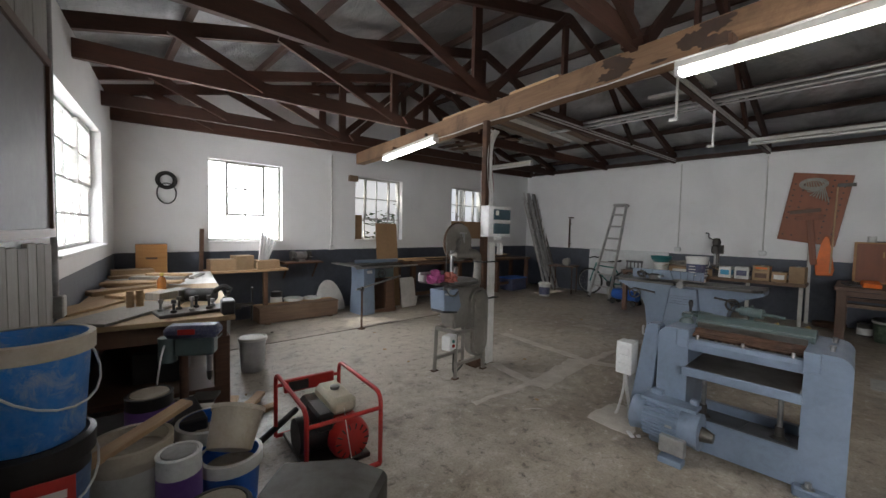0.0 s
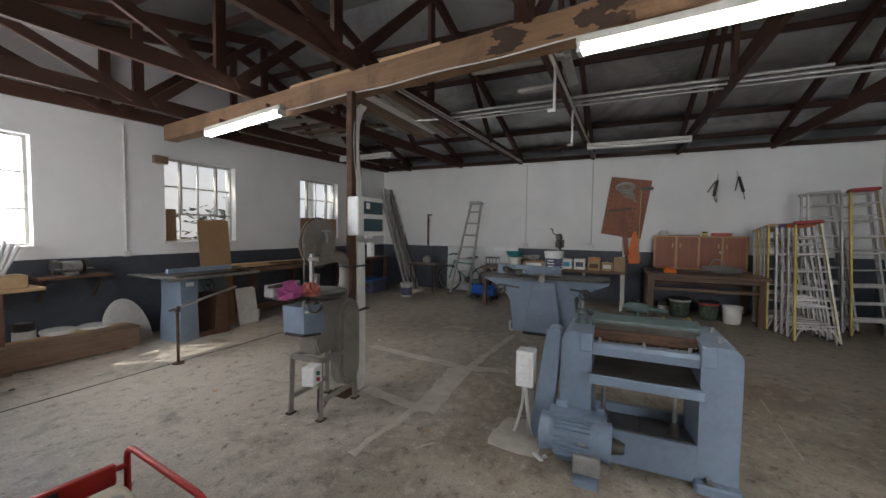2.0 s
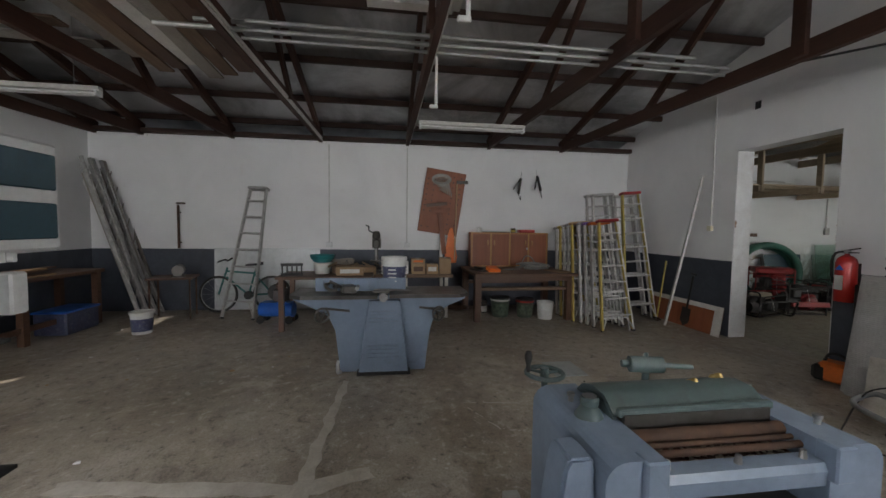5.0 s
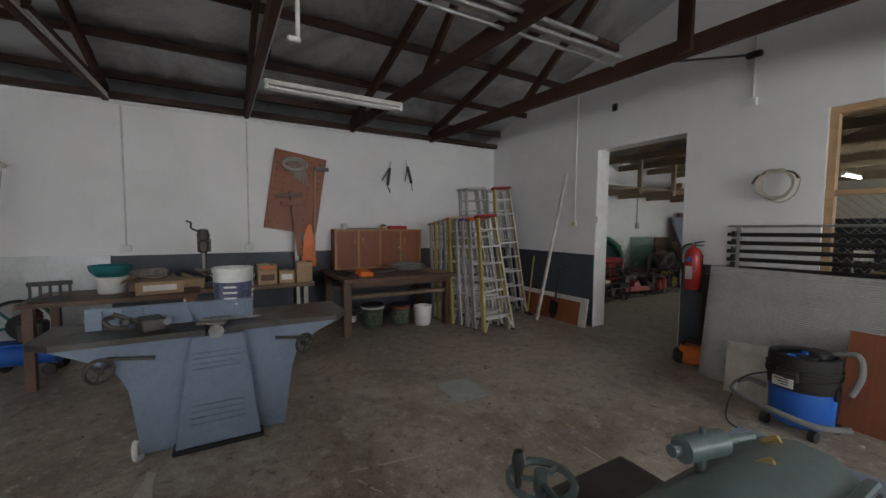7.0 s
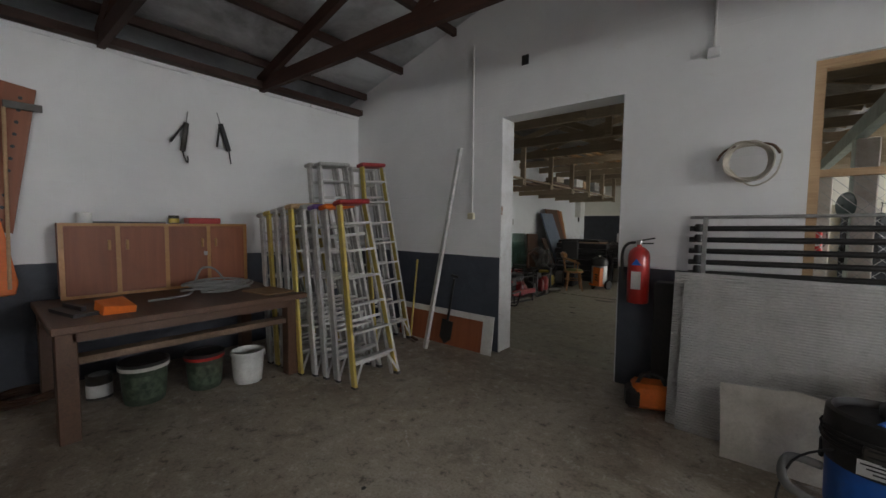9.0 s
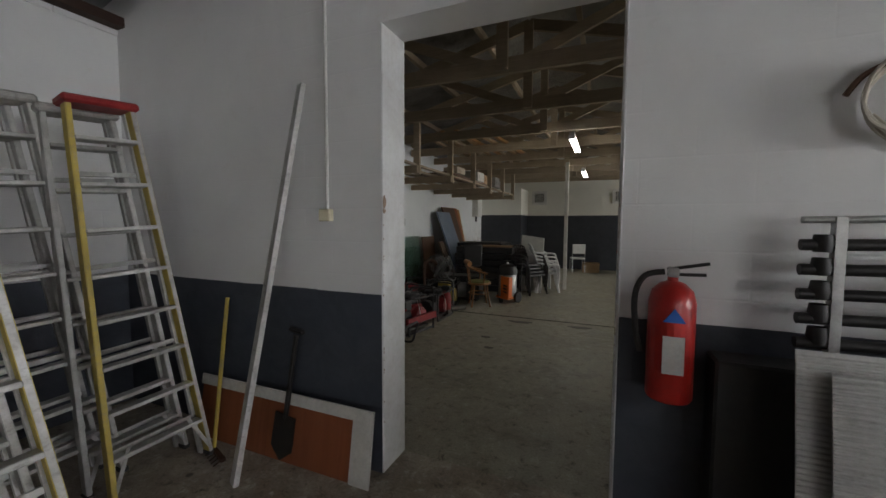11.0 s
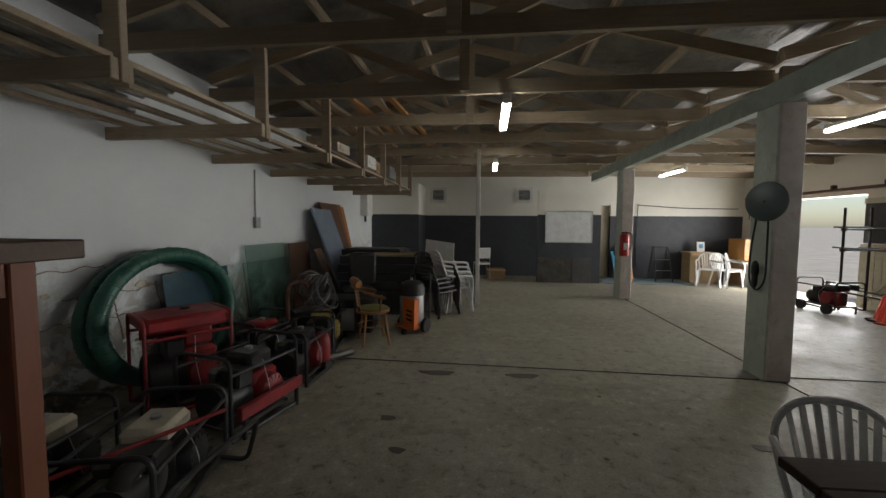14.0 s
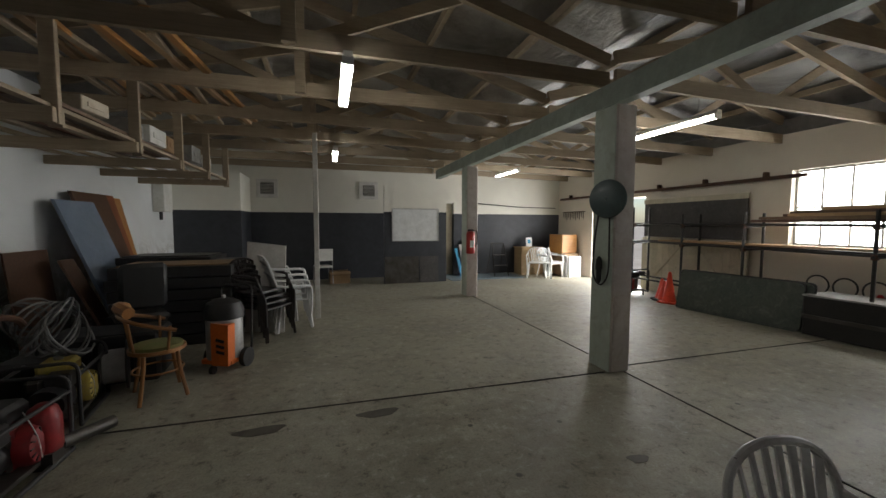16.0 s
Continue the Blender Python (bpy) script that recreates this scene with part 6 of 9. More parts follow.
# tray of machine spindles on the bench corner
th = thing("spindle_tray", (0, 0, 0), 0, "dark steel tray of greasy spindles and clamps", "tool tray")
th.matrix_world = on_bench(-0.2, 0.22, 0.843, 14)
part("tray", one(box, (0, 0, 0.012), (0.52, 0.22, 0.024), None, 0.004), "cast", th)
for i in range(9):
    x, y = -0.22 + 0.055 * i, 0.05 * (-1) ** i
    hh = 0.05 + 0.05 * rnd.random()
    part("spindle", one(lathe, ((0.02, 0.024), (0.02, 0.04), (0.009, 0.045), (0.009, hh), (0.018, hh + 0.004), (0.016, hh + 0.026), (0, hh + 0.03)), 10, (x, y, 0)), ("steel", "black", "cast")[i % 3], th, smooth=True)
th = thing("router_tool", (0, 0, 0), 0, "black hand router lying on the workbench", "power tool")
th.matrix_world = on_bench(-0.16, 0.62, 0.843, -30)
part("body", one(rod, (-0.12, 0, 0.06), (0.1, 0, 0.065), 0.055, 16), "black", th, smooth=True)
part("handle", one(sweep, smooth_path(((0.08, 0, 0.08), (0.16, 0.02, 0.13), (0.22, 0.02, 0.1))), 0.022, 8), "black", th, smooth=True)
part("base", one(box, (-0.14, 0, 0.055), (0.03, 0.15, 0.11), None, 0.01), "cast", th)
th = thing("bench_vice", (0, 0, 0), 0, "black iron vice at the corner of the workbench", "vice")
th.matrix_world = on_bench(-0.02, 0.08, 0.843, 0)
part("jaw", one(box, (0, 0, 0.05), (0.09, 0.16, 0.1), None, 0.012), "black", th)
part("screw", one(rod, (0.04, 0, 0.05), (0.17, 0, 0.05), 0.014, 10), "cast", th)
part("tommy_bar", one(rod, (0.16, -0.02, 0.18), (0.16, 0.02, -0.08), 0.007, 8), "black", th)
for k in range(6):
    x, y, h = rnd.uniform(-0.75, -0.25), 0.5 + 0.42 * k, rnd.uniform(0.12, 0.24)
    ob = solo("storage_box", one(box, (0, 0, h / 2), (0.3, 0.34, h), None, 0.008), ("black", "old_wood", "black")[k % 3], "dark dusty box stored under the workbench", "box", group="boxes under the bench")
    ob.matrix_world = on_bench(x, y, 0.3155, rnd.uniform(-15, 15))

# bench drill in front of the workbench
th = thing("pillar_drill", (0.27, 3.06, 0.0), 62, "grey-green bench drill with dark blue head cover", "pillar drill")
th.matrix_world = pose(0.27, 3.06, 0, 0, 0, 62) @ Matrix.Diagonal((0.72, 0.72, 0.94, 1))
part("base", one(box, (0, 0, 0.02), (0.24, 0.36, 0.04), None, 0.01), "cast", th)
part("column", one(rod, (0, 0.08, 0.04), (0, 0.08, 0.8), 0.034, 16), "rust", th, smooth=True)
part("table", one(box, (0, -0.08, 0.42), (0.2, 0.2, 0.022), None, 0.004), "cast", th, "square slotted drill table")
part("table_arm", one(box, (0, 0.04, 0.4), (0.07, 0.12, 0.05), None, 0.01), "green_grey", th)
head = part("head", one(box, (0, -0.02, 0.78), (0.13, 0.3, 0.12), None, 0.015), "green_grey", th)
part("belt_cover", one(box, (0, 0.0, 0.88), (0.17, 0.42, 0.085), None, 0.03), "label_dark", th, "dark blue belt cover", smooth=True)
part("badge", one(box, (-0.087, 0.03, 0.885), (0.004, 0.13, 0.035)), "red", th)
part("motor", one(rod, (0, 0.2, 0.68), (0, 0.2, 0.84), 0.07, 18), "green_grey", th, smooth=True)
part("quill", one(rod, (0, -0.12, 0.6), (0, -0.12, 0.74), 0.025, 14), "steel", head, smooth=True)
part("chuck", one(lathe, ((0.012, 0.54), (0.022, 0.56), (0.026, 0.6), (0.02, 0.62)), 14, (0, -0.12, 0)), "cast", head, smooth=True)
for k in range(3):
    a = k * 2.094 + 0.4
    part("feed_handle", one(rod, (0.07, -0.1, 0.76), (0.09, -0.1 + 0.12 * math.cos(a), 0.76 + 0.12 * math.sin(a)), 0.006, 6), "steel", head)
part("cable", one(sweep, smooth_path(((-0.06, 0.2, 0.8), (-0.14, 0.2, 0.72), (-0.12, 0.24, 0.5), (-0.16, 0.2, 0.35), (-0.1, 0.25, 0.02))), 0.008, 6), "white_plastic", th, smooth=True)

# boards and notice panel on the west wall
th = thing("notice_board", (0, 0, 0), 0, "dusty dark notice board with a timber frame on the wall", "notice board")
th.matrix_world = wl @ Matrix.Translation((2.95, -0.03, 1.42))
part("panel", one(box, (0, 0.0, 0.5), (1.3, 0.02, 1.0)), "board_brown", th)
bm = B()
for z in (0.0, 1.0):
    box(bm, (0, -0.012, z), (1.36, 0.03, 0.05))
for x in (-0.66, 0.66):
    box(bm, (x, -0.012, 0.5), (0.05, 0.03, 0.95))
part("board_frame", bm, "old_wood", th)
th = thing("wall_boarding", (0, 0, 0), 0, "weathered vertical boards fixed to the wall", "boarding")
th.matrix_world = wl @ Matrix.Translation((2.95, -0.02, 0.0))
for k in range(9):
    part("board", one(box, (-0.62 + 0.155 * k, 0, 0.69), (0.148, 0.024, 1.36 - 0.02 * (k % 3)), None, 0.003), "grey_wood", th)
for k in range(5):
    part("board", one(box, (-0.6 + 0.3 * k, 0, 2.7), (0.29, 0.024, 0.5), None, 0.003), "grey_wood", th)
th = thing("wall_conduit", (0, 0, 0), 0, "grey conduit and switch on the wall", "conduit")
th.matrix_world = wl @ Matrix.Translation((3.72, -0.03, 0))
part("pipe", one(rod, (0, 0, 1.0), (0, 0, 2.9), 0.018, 10), "pipe", th, smooth=True)
part("switch", one(box, (0, -0.01, 0.95), (0.09, 0.07, 0.14), None, 0.008), "pipe", th)

# ---- north wall ----
th = thing("wooden_crate", (2.27, 6.42, 0), -1.5, "long weathered timber crate on the floor", "crate")
part("side", one(box, (0, -0.16, 0.13), (1.25, 0.025, 0.22), None, 0.003), "crate", th)
part("side", one(box, (0, 0.16, 0.13), (1.25, 0.025, 0.22), None, 0.003), "crate", th)
for x in (-0.62, 0.62):
    part("end", one(box, (x, 0, 0.13), (0.025, 0.3, 0.22), None, 0.003), "crate", th)
for k in range(3):
    part("lid_board", one(box, (0, -0.115 + 0.115 * k, 0.253), (1.28, 0.108, 0.022), (0, 0, 0.4 * k), 0.003), "pine" if k == 2 else "crate", th)
for x in (-0.5, 0.5):
    part("skid", one(box, (x, 0, 0.012), (0.07, 0.36, 0.024)), "crate", th)
th = thing("wall_shelf", (1.56, 6.6, 0), 0, "rough timber shelf with post along the wall", "shelf")
part("shelf_board", one(box, (0, 0, 0.81), (1.12, 0.4, 0.035), None, 0.004), "pine", th)
part("post", one(box, (0.22, -0.15, 0.4), (0.06, 0.06, 0.79)), "old_wood", th)
part("post", one(box, (-0.52, 0.1, 0.4), (0.06, 0.06, 0.79)), "old_wood", th)


def carton(loc, size, label, rz=0, material="card", flaps=False, tape=True, stripe=None):
    th = thing("cardboard_box", loc, rz, label, "box")
    x, y, z = size
    part("box", one(box, (0, 0, z / 2), size, None, 0.004), material, th)
    if tape:
        part("tape", one(box, (0, 0, z + 0.001), (x * 0.98, 0.045, 0.002)), "cable", th)
    if stripe:
        part("print", one(box, (-x / 2 - 0.0015, 0, z * 0.5), (0.003, y * 0.7, z * 0.45)), stripe, th)
        part("print", one(box, (0, -y / 2 - 0.0015, z * 0.5), (x * 0.7, 0.003, z * 0.45)), stripe, th)
    if flaps:
        for s in (-1, 1):
            part("flap", one(box, (0, s * (y / 2 + 0.05), z + 0.02), (x, 0.14, 0.004), (s * -25, 0, 0)), material, th)
    return th


carton((1.22, 6.62, 0.8275), (0.34, 0.25, 0.16), "open cardboard box on the wall shelf")
carton((1.5, 6.62, 0.8275), (0.26, 0.24, 0.21), "plain cardboard box on the wall shelf", 5)
carton((1.84, 6.6, 0.8275), (0.34, 0.26, 0.13), "low cardboard box with paper rolls", 0, tape=False)
bm = B()
for k in range(5):
    rod(bm, (0.03 * k, 0.01 * k, 0.0), (0.03 * k + 0.05 + 0.02 * k, 0.03, 0.42 - 0.03 * k), 0.022, 10)
solo("paper_rolls", bm, "paper", "rolled white drawings standing in a box", "paper rolls", (1.74, 6.58, 0.9585), 0, smooth=True)
bm = B()
box(bm, (0, 0, 0.7), (0.05, 0.045, 1.42), (0, 1.5, 0))
solo("timber_stave", bm, "old_wood", "dark timber stave leaning by the wall", "stave", (0.98, 6.74, 0.02))
th = thing("grinder_shelf", (2.44, 6.68, 0), 0, "small wall bracket shelf", "shelf")
part("shelf_board", one(box, (0, 0, 0.89), (0.66, 0.3, 0.03), None, 0.003), "old_wood", th)
for x in (-0.25, 0.25):
    part("bracket", one(beam, (x, 0.13, 0.62), (x, -0.08, 0.88), 0.02, 0.02), "rust", th)
th = thing("bench_grinder", (2.42, 6.66, 0.9055), 0, "grey double-wheeled bench grinder", "bench grinder")
part("motor", one(rod, (-0.09, 0, 0.1), (0.09, 0, 0.1), 0.065, 18), "steel", th, smooth=True)
part("foot", one(box, (0, 0, 0.02), (0.12, 0.12, 0.04), None, 0.01), "steel", th)
for x in (-0.14, 0.14):
    part("wheel_guard", one(rod, (x - 0.025, 0, 0.1), (x + 0.025, 0, 0.1), 0.08, 20), "cast", th, smooth=True)
    part("tool_rest", one(box, (x, -0.1, 0.08), (0.05, 0.05, 0.01)), "steel", th)
th = thing("wall_coil", (0.59, 6.79, 1.95), 0, "dark wheel hoop and looped cable on the wall", "coil")
part("hub", one(sweep, [(0.1 * math.cos(k * 0.35), 0, 0.14 + 0.1 * math.sin(k * 0.35)) for k in range(18)], 0.028, 8, True), "rubber", th, smooth=True)
part("loop", one(sweep, [(0.11 * math.cos(k * 0.314), -0.02, -0.04 + 0.14 * math.sin(k * 0.314)) for k in range(20)], 0.008, 6, True), "rubber", th, smooth=True)


def conduit_run(loc, z0, z1, label, box_mat="white_plastic", axis="y", socket=True, s=-1):
    """A surface conduit with a socket at its foot; s: the side on which the room lies."""
    th = thing("wall_conduit", loc, 0, label, "conduit", "surface conduits")
    off = (0, s * 0.012, 0) if axis == "y" else (s * 0.012, 0, 0)
    part("pipe", one(rod, (off[0], off[1], z0), (off[0], off[1], z1), 0.011, 8), "pvc", th, smooth=True)
    if socket:
        sz = (0.085, 0.045, 0.075) if axis == "y" else (0.05, 0.11, 0.09)
        part("socket", one(box, (off[0] * 2, off[1] * 2, z0 - 0.04), sz, None, 0.006), box_mat, th)
    return th


conduit_run((3.06, YN, 0), 1.16, 2.8, "white conduit running down to a socket")
conduit_run((XE, 2.92, 0), 1.22, 3.0, "white conduit running down to a socket", axis="x")
conduit_run((XE, 1.5, 0), 1.22, 3.0, "white conduit running down to a socket", axis="x")
conduit_run((7.01, YS, 0), 1.6, 3.5, "white conduit running down to a cream switch", "cream_plastic", s=1)
conduit_run((4.72, YS, 0), 2.86, 3.7, "white conduit with a small round fitting", s=1)
th = thing("wall_box", (3.5, 6.8, 2.42), 0, "small rusty bracket box on the wall", "junction box")
part("box", one(box, (-0.02, 0, 0), (0.18, 0.07, 0.11), None, 0.006), "crate", th)
bm = B()
box(bm, (0, 0, 0), (0.14, 0.012, 0.47))
solo("board_offcut", bm, "mdf", "brown board strip in the window", "board", (3.66, 6.9, 1.51))
bm = B()
box(bm, (0, 0, 0), (1.1, 0.012, 0.42))
solo("board_in_window", bm, "mdf", "brown hardboard blocking the lower window", "board", (6.67, 6.88, 1.5))

# long bench along the north wall with timber
th = thing("timber_bench", (6.4, 6.48, 0), 0, "dark timber bench along the wall", "workbench")
part("benchtop", one(box, (0, 0, 0.8), (4.0, 0.62, 0.05), None, 0.005), "old_wood", th)
for x in (-1.9, -0.6, 0.7, 1.9):
    for y in (-0.25, 0.25):
        part("leg", one(box, (x, y, 0.388), (0.08, 0.08, 0.775)), "old_wood", th)
part("stretcher", one(box, (0, -0.25, 0.2), (3.8, 0.04, 0.07)), "old_wood", th)
rnd = random.Random(11)
for k in range(16):
    bm = B()
    l = rnd.uniform(0.8, 1.9)
    box(bm, (0, 0, 0), (l, rnd.uniform(0.06, 0.16), 0.022), None, 0.002)
    layer = k // 5
    solo("timber_length", bm, ("pine", "old_wood", "crate")[k % 3], "loose timber length piled on the bench", "plank", (5.2 + rnd.uniform(-0.4, 1.9), 6.26 + 0.1 * (k % 5), 0.838 + 0.027 * layer), rnd.uniform(-5, 5), "timber on the long bench")
th = thing("plastic_crate", (7.85, 6.3, 0), 0, "dark blue plastic crate under the bench", "crate")
part("tub", one(box, (0, 0, 0.16), (0.6, 0.4, 0.32), None, 0.02), "label_dark", th)
part("rim", one(box, (0, 0, 0.31), (0.63, 0.43, 0.03), None, 0.008), "blue", th)
# side table with a small machine
th = thing("small_table", (8.55, 5.28, 0), 12, "small low table with thin steel legs", "table")
part("top", one(box, (0, 0, 0.66), (0.5, 0.62, 0.03)), "old_wood", th)
for x in (-0.2, 0.2):
    for y in (-0.27, 0.27):
        part("leg", one(rod, (x, y, 0), (x, y, 0.645), 0.014, 8), "rust", th)
th = thing("small_motor", (8.55, 5.2, 0.676), 20, "greasy electric motor with pulley on the small table", "motor")
part("body", one(rod, (-0.12, 0, 0.1), (0.12, 0, 0.1), 0.085, 16), "saw_green", th, smooth=True)
part("pulley", one(rod, (0.13, 0, 0.1), (0.16, 0, 0.1), 0.07, 18), "cast", th)
part("foot", one(box, (0, 0, 0.012), (0.22, 0.16, 0.024)), "cast", th)
# long steel trusses leaning in the corner
rnd = random.Random(2)
for i in range(9):
    bm = B()
    x0, y0 = 8.35 + 0.07 * i, 5.65 + 0.05 * (i % 3)
    x1, y1 = 8.55 + 0.06 * i, 6.55 + 0.03 * (i % 4)
    hgt = 2.55 - 0.12 * (i % 4)
    for d in (0.0, 0.17):
        beam(bm, (x0 + d, y0, 0.01), (x1 + d, y1, hgt), 0.03, 0.045)
    if i % 2 == 0:
        for k in range(9):
            f = k / 9
            p, q = Vector((x0, y0, 0.01)).lerp(Vector((x1, y1, hgt)), f), Vector((x0 + 0.17, y0, 0.01)).lerp(Vector((x1 + 0.17, y1, hgt)), f + 0.08)
            beam(bm, p, q, 0.012, 0.02)
    solo("steel_length", bm, ("alu", "pipe", "grey_wood")[i % 3], "long steel or timber length leaning in the corner", "steel length", group="lengths leaning in the corner")
th = thing("wall_standpipe", (9.08, 5.45, 1.1), 0, "dark metal standpipe with tap on the wall", "pipe")
part("pipe", one(rod, (0, 0, 0), (0, 0, 0.75), 0.02, 10), "rust", th, smooth=True)
part("tap", one(box, (0, -0.04, 0.78), (0.04, 0.14, 0.03), None, 0.008), "rust", th)
for z in (0.1, 0.62):
    part("bracket", one(box, (0.03, 0, z), (0.06, 0.05, 0.025)), "rust", th)


# ---- ladders ----
def step_ladder(loc, rz, height, steps, rail, cap, label, wb=0.46, wt=0.26, lean=9.0, rear=True, spread=0.0, side=-4.0):
    """A folded step ladder; local x across, front towards -y."""
    th = thing("step_ladder", loc, rz, label, "step ladder", "ladders", rx=-lean, ry=side)
    def wid(z):
        return wb + (wt - wb) * z / height
    for s in (-1, 1):
        part("rail", one(beam, (s * wb / 2, 0, 0.0), (s * wt / 2, 0, height), 0.026, 0.062, (1, 0, 0)), rail, th)
        part("rail_face", one(beam, (s * wb / 2, -0.033, 0.01), (s * wt / 2, -0.033, height - 0.01), 0.02, 0.006, (1, 0, 0)), rail if s < 0 else "alu", th)
        part("foot", one(box, (s * wb / 2, 0, 0.015), (0.04, 0.075, 0.03), None, 0.005), "rubber", th)
        part("brace", one(beam, (s * wb * 0.49, -0.03, height * 0.03), (s * wb * 0.3, -0.03, height * 0.135), 0.004, 0.02), "alu", th)
    for k in range(steps):
        z = height * (k + 1) / (steps + 0.75)
        st = part("step", one(box, (0, -0.005, z), (wid(z) - 0.02, 0.08, 0.022), None, 0.004), "alu", th)
    part("cap", one(box, (0, 0.01, height + 0.015), (wt + 0.06, 0.14, 0.045), None, 0.012), cap, th)
    if rear:
        for s in (-1, 1):
            part("rear_rail", one(beam, (s * wb * 0.47, 0.075 + spread, 0.0), (s * wt * 0.47, 0.05, height), 0.02, 0.035, (1, 0, 0)), "alu", th)
        for k in range(4):
            z = height * (k + 0.5) / 4.2
            part("rear_bar", one(box, (0, 0.07, z), (wid(z) - 0.03, 0.016, 0.025)), "alu", th)
    return th


step_ladder((7.05, -1.55, 0.0), -98, 1.66, 6, "yellow", "red_dull", "yellow fibreglass step ladder with red cap", lean=8)
for i in range(3):
    step_ladder((7.3 + 0.14 * i, -1.55 + 0.03 * i, 0.0), -96, 1.62, 6, "alu", ("orange", "label_purple", "alu")[i], "dull aluminium step ladder in the stack", lean=7)
for i in range(5):
    step_ladder((7.72 + 0.13 * i, -1.42 + 0.01 * i, 0.0), -94, 1.62 - 0.02 * i, 6, ("yellow", "alu", "alu", "yellow", "alu")[i], ("pine", "alu", "alu", "yellow", "alu")[i], "worn step ladder in the stack", lean=5)
for i in range(2):
    step_ladder((8.08 + 0.16 * i, -2.08 + 0.03 * i, 0.0), -95, 2.14, 8, "alu", "alu", "tall dull aluminium step ladder", lean=5, wb=0.56, wt=0.34)
step_ladder((7.78, -2.44, 0.0), -97, 2.16, 8, "yellow", "red_dull", "tall yellow step ladder with red cap", lean=6, wb=0.5, wt=0.28)
step_ladder((7.99, -2.42, 0.0), -96, 2.12, 8, "alu", "alu", "tall aluminium step ladder behind", lean=5, wb=0.5, wt=0.3)
step_ladder((8.32, 4.24, 0.0), -101, 2.22, 7, "alu", "alu", "tapered aluminium orchard ladder leaning at the wall", wb=0.52, wt=0.28, lean=15.6, rear=False, side=1.5)

# ---- bicycle ----
th = thing("bicycle", (8.88, 4.3, 0), 90, "sea-green bicycle leaning at the wall", "bicycle")
for x in (0.44, -0.44):
    w = part("wheel", one(sweep, [(x + 0.3 * math.cos(k * 0.2244), 0, 0.32 + 0.3 * math.sin(k * 0.2244)) for k in range(28)], 0.02, 8, True), "rubber", th, smooth=True)
    part("rim", one(sweep, [(x + 0.278 * math.cos(k * 0.2244), 0, 0.32 + 0.278 * math.sin(k * 0.2244)) for k in range(28)], 0.008, 6, True), "steel", w)
    bm = B()
    for k in range(14):
        rod(bm, (x, 0, 0.32), (x + 0.275 * math.cos(k * 0.4488), 0, 0.32 + 0.275 * math.sin(k * 0.4488)), 0.0018, 4)
    part("spokes", bm, "steel", w)
bm = B()
for a, b in (((-0.44, 0.32), (-0.05, 0.3)), ((-0.05, 0.3), (-0.16, 0.72)), ((-0.16, 0.68), (0.3, 0.72)), ((-0.05, 0.3), (0.31, 0.62)), ((0.29, 0.78), (0.44, 0.32)), ((-0.16, 0.66), (-0.44, 0.32))):
    rod(bm, (a[0], 0, a[1]), (b[0], 0, b[1]), 0.016, 8)
part("frame", bm, "bike_green", th, smooth=True)
part("saddle", one(slab, ((-0.28, 0.83), (-0.02, 0.81), (-0.02, 0.84), (-0.16, 0.85), (-0.28, 0.88)), 1, -0.06, 0.06), "black", th)
part("seat_post", one(rod, (-0.16, 0, 0.7), (-0.18, 0, 0.83), 0.012, 8), "steel", th)
part("handlebar", one(sweep, smooth_path(((0.33, -0.28, 0.9), (0.27, -0.15, 0.93), (0.28, 0, 0.9), (0.27, 0.15, 0.93), (0.33, 0.28, 0.9))), 0.014, 8), "black", th, smooth=True)
part("crank", one(rod, (-0.05, -0.04, 0.3), (-0.05, 0.04, 0.3), 0.07, 16), "black", th)
bm = B()
box(bm, (0, 0, 0.56), (0.02, 1.8, 1.1))
solo("gloss_panel", bm, "white_gloss", "glossy white sheet standing against the wall", "panel", (9.06, 3.98, 0.0), 0, ry=2)
# compressor
th = thing("air_compressor", (8.1, 3.56, 0), 82, "blue air compressor with dirty pump on top", "air compressor")
bm = B()
rod(bm, (-0.26, 0, 0.2), (0.26, 0, 0.2), 0.11, 18)
part("tank", bm, "blue", th, smooth=True)
part("pump", one(box, (-0.06, 0, 0.43), (0.2, 0.17, 0.2), None, 0.02), "cast", th)
part("cylinder", one(lathe, ((0.07, 0.5), (0.08, 0.52), (0.07, 0.54), (0.08, 0.56), (0.07, 0.58), (0.08, 0.6), (0.05, 0.64), (0, 0.65)), 14, (-0.06, 0, 0)), "rust", th, smooth=True)
part("flywheel", one(rod, (0.05, -0.1, 0.46), (0.05, -0.06, 0.46), 0.13, 20), "black", th, smooth=True)
part("deck", one(box, (0, 0, 0.315), (0.46, 0.2, 0.02)), "blue", th)
for x in (-0.22, 0.22):
    part("wheel", one(rod, (x, -0.13, 0.06), (x, -0.1, 0.06), 0.06, 14), "rubber", th)
    part("wheel", one(rod, (x, 0.1, 0.06), (x, 0.13, 0.06), 0.06, 14), "rubber", th)


# ---- workshop: east benches and wall ----
th = thing("side_bench", (7.85, 2.75, 0), 0, "cluttered low timber table behind the planer", "table")
part("top", one(box, (0, 0, 0.77), (0.75, 1.35, 0.045), None, 0.005), "old_wood", th)
for x in (-0.32, 0.32):
    for y in (-0.6, 0.6):
        part("leg", one(box, (x, y, 0.374), (0.07, 0.07, 0.747)), "old_wood", th)
th = thing("slatted_rack", (7.6, 3.22, 0.7935), 10, "dark slatted rack lying on the table", "rack")
bm = B()
for z in (0.02, 0.16):
    box(bm, (0, 0, z), (0.03, 0.3, 0.04))
part("rack_frame", bm, "black", th)
for k in range(5):
    part("slat", one(box, (0, -0.13 + 0.065 * k, 0.09), (0.02, 0.02, 0.12)), "black", th)
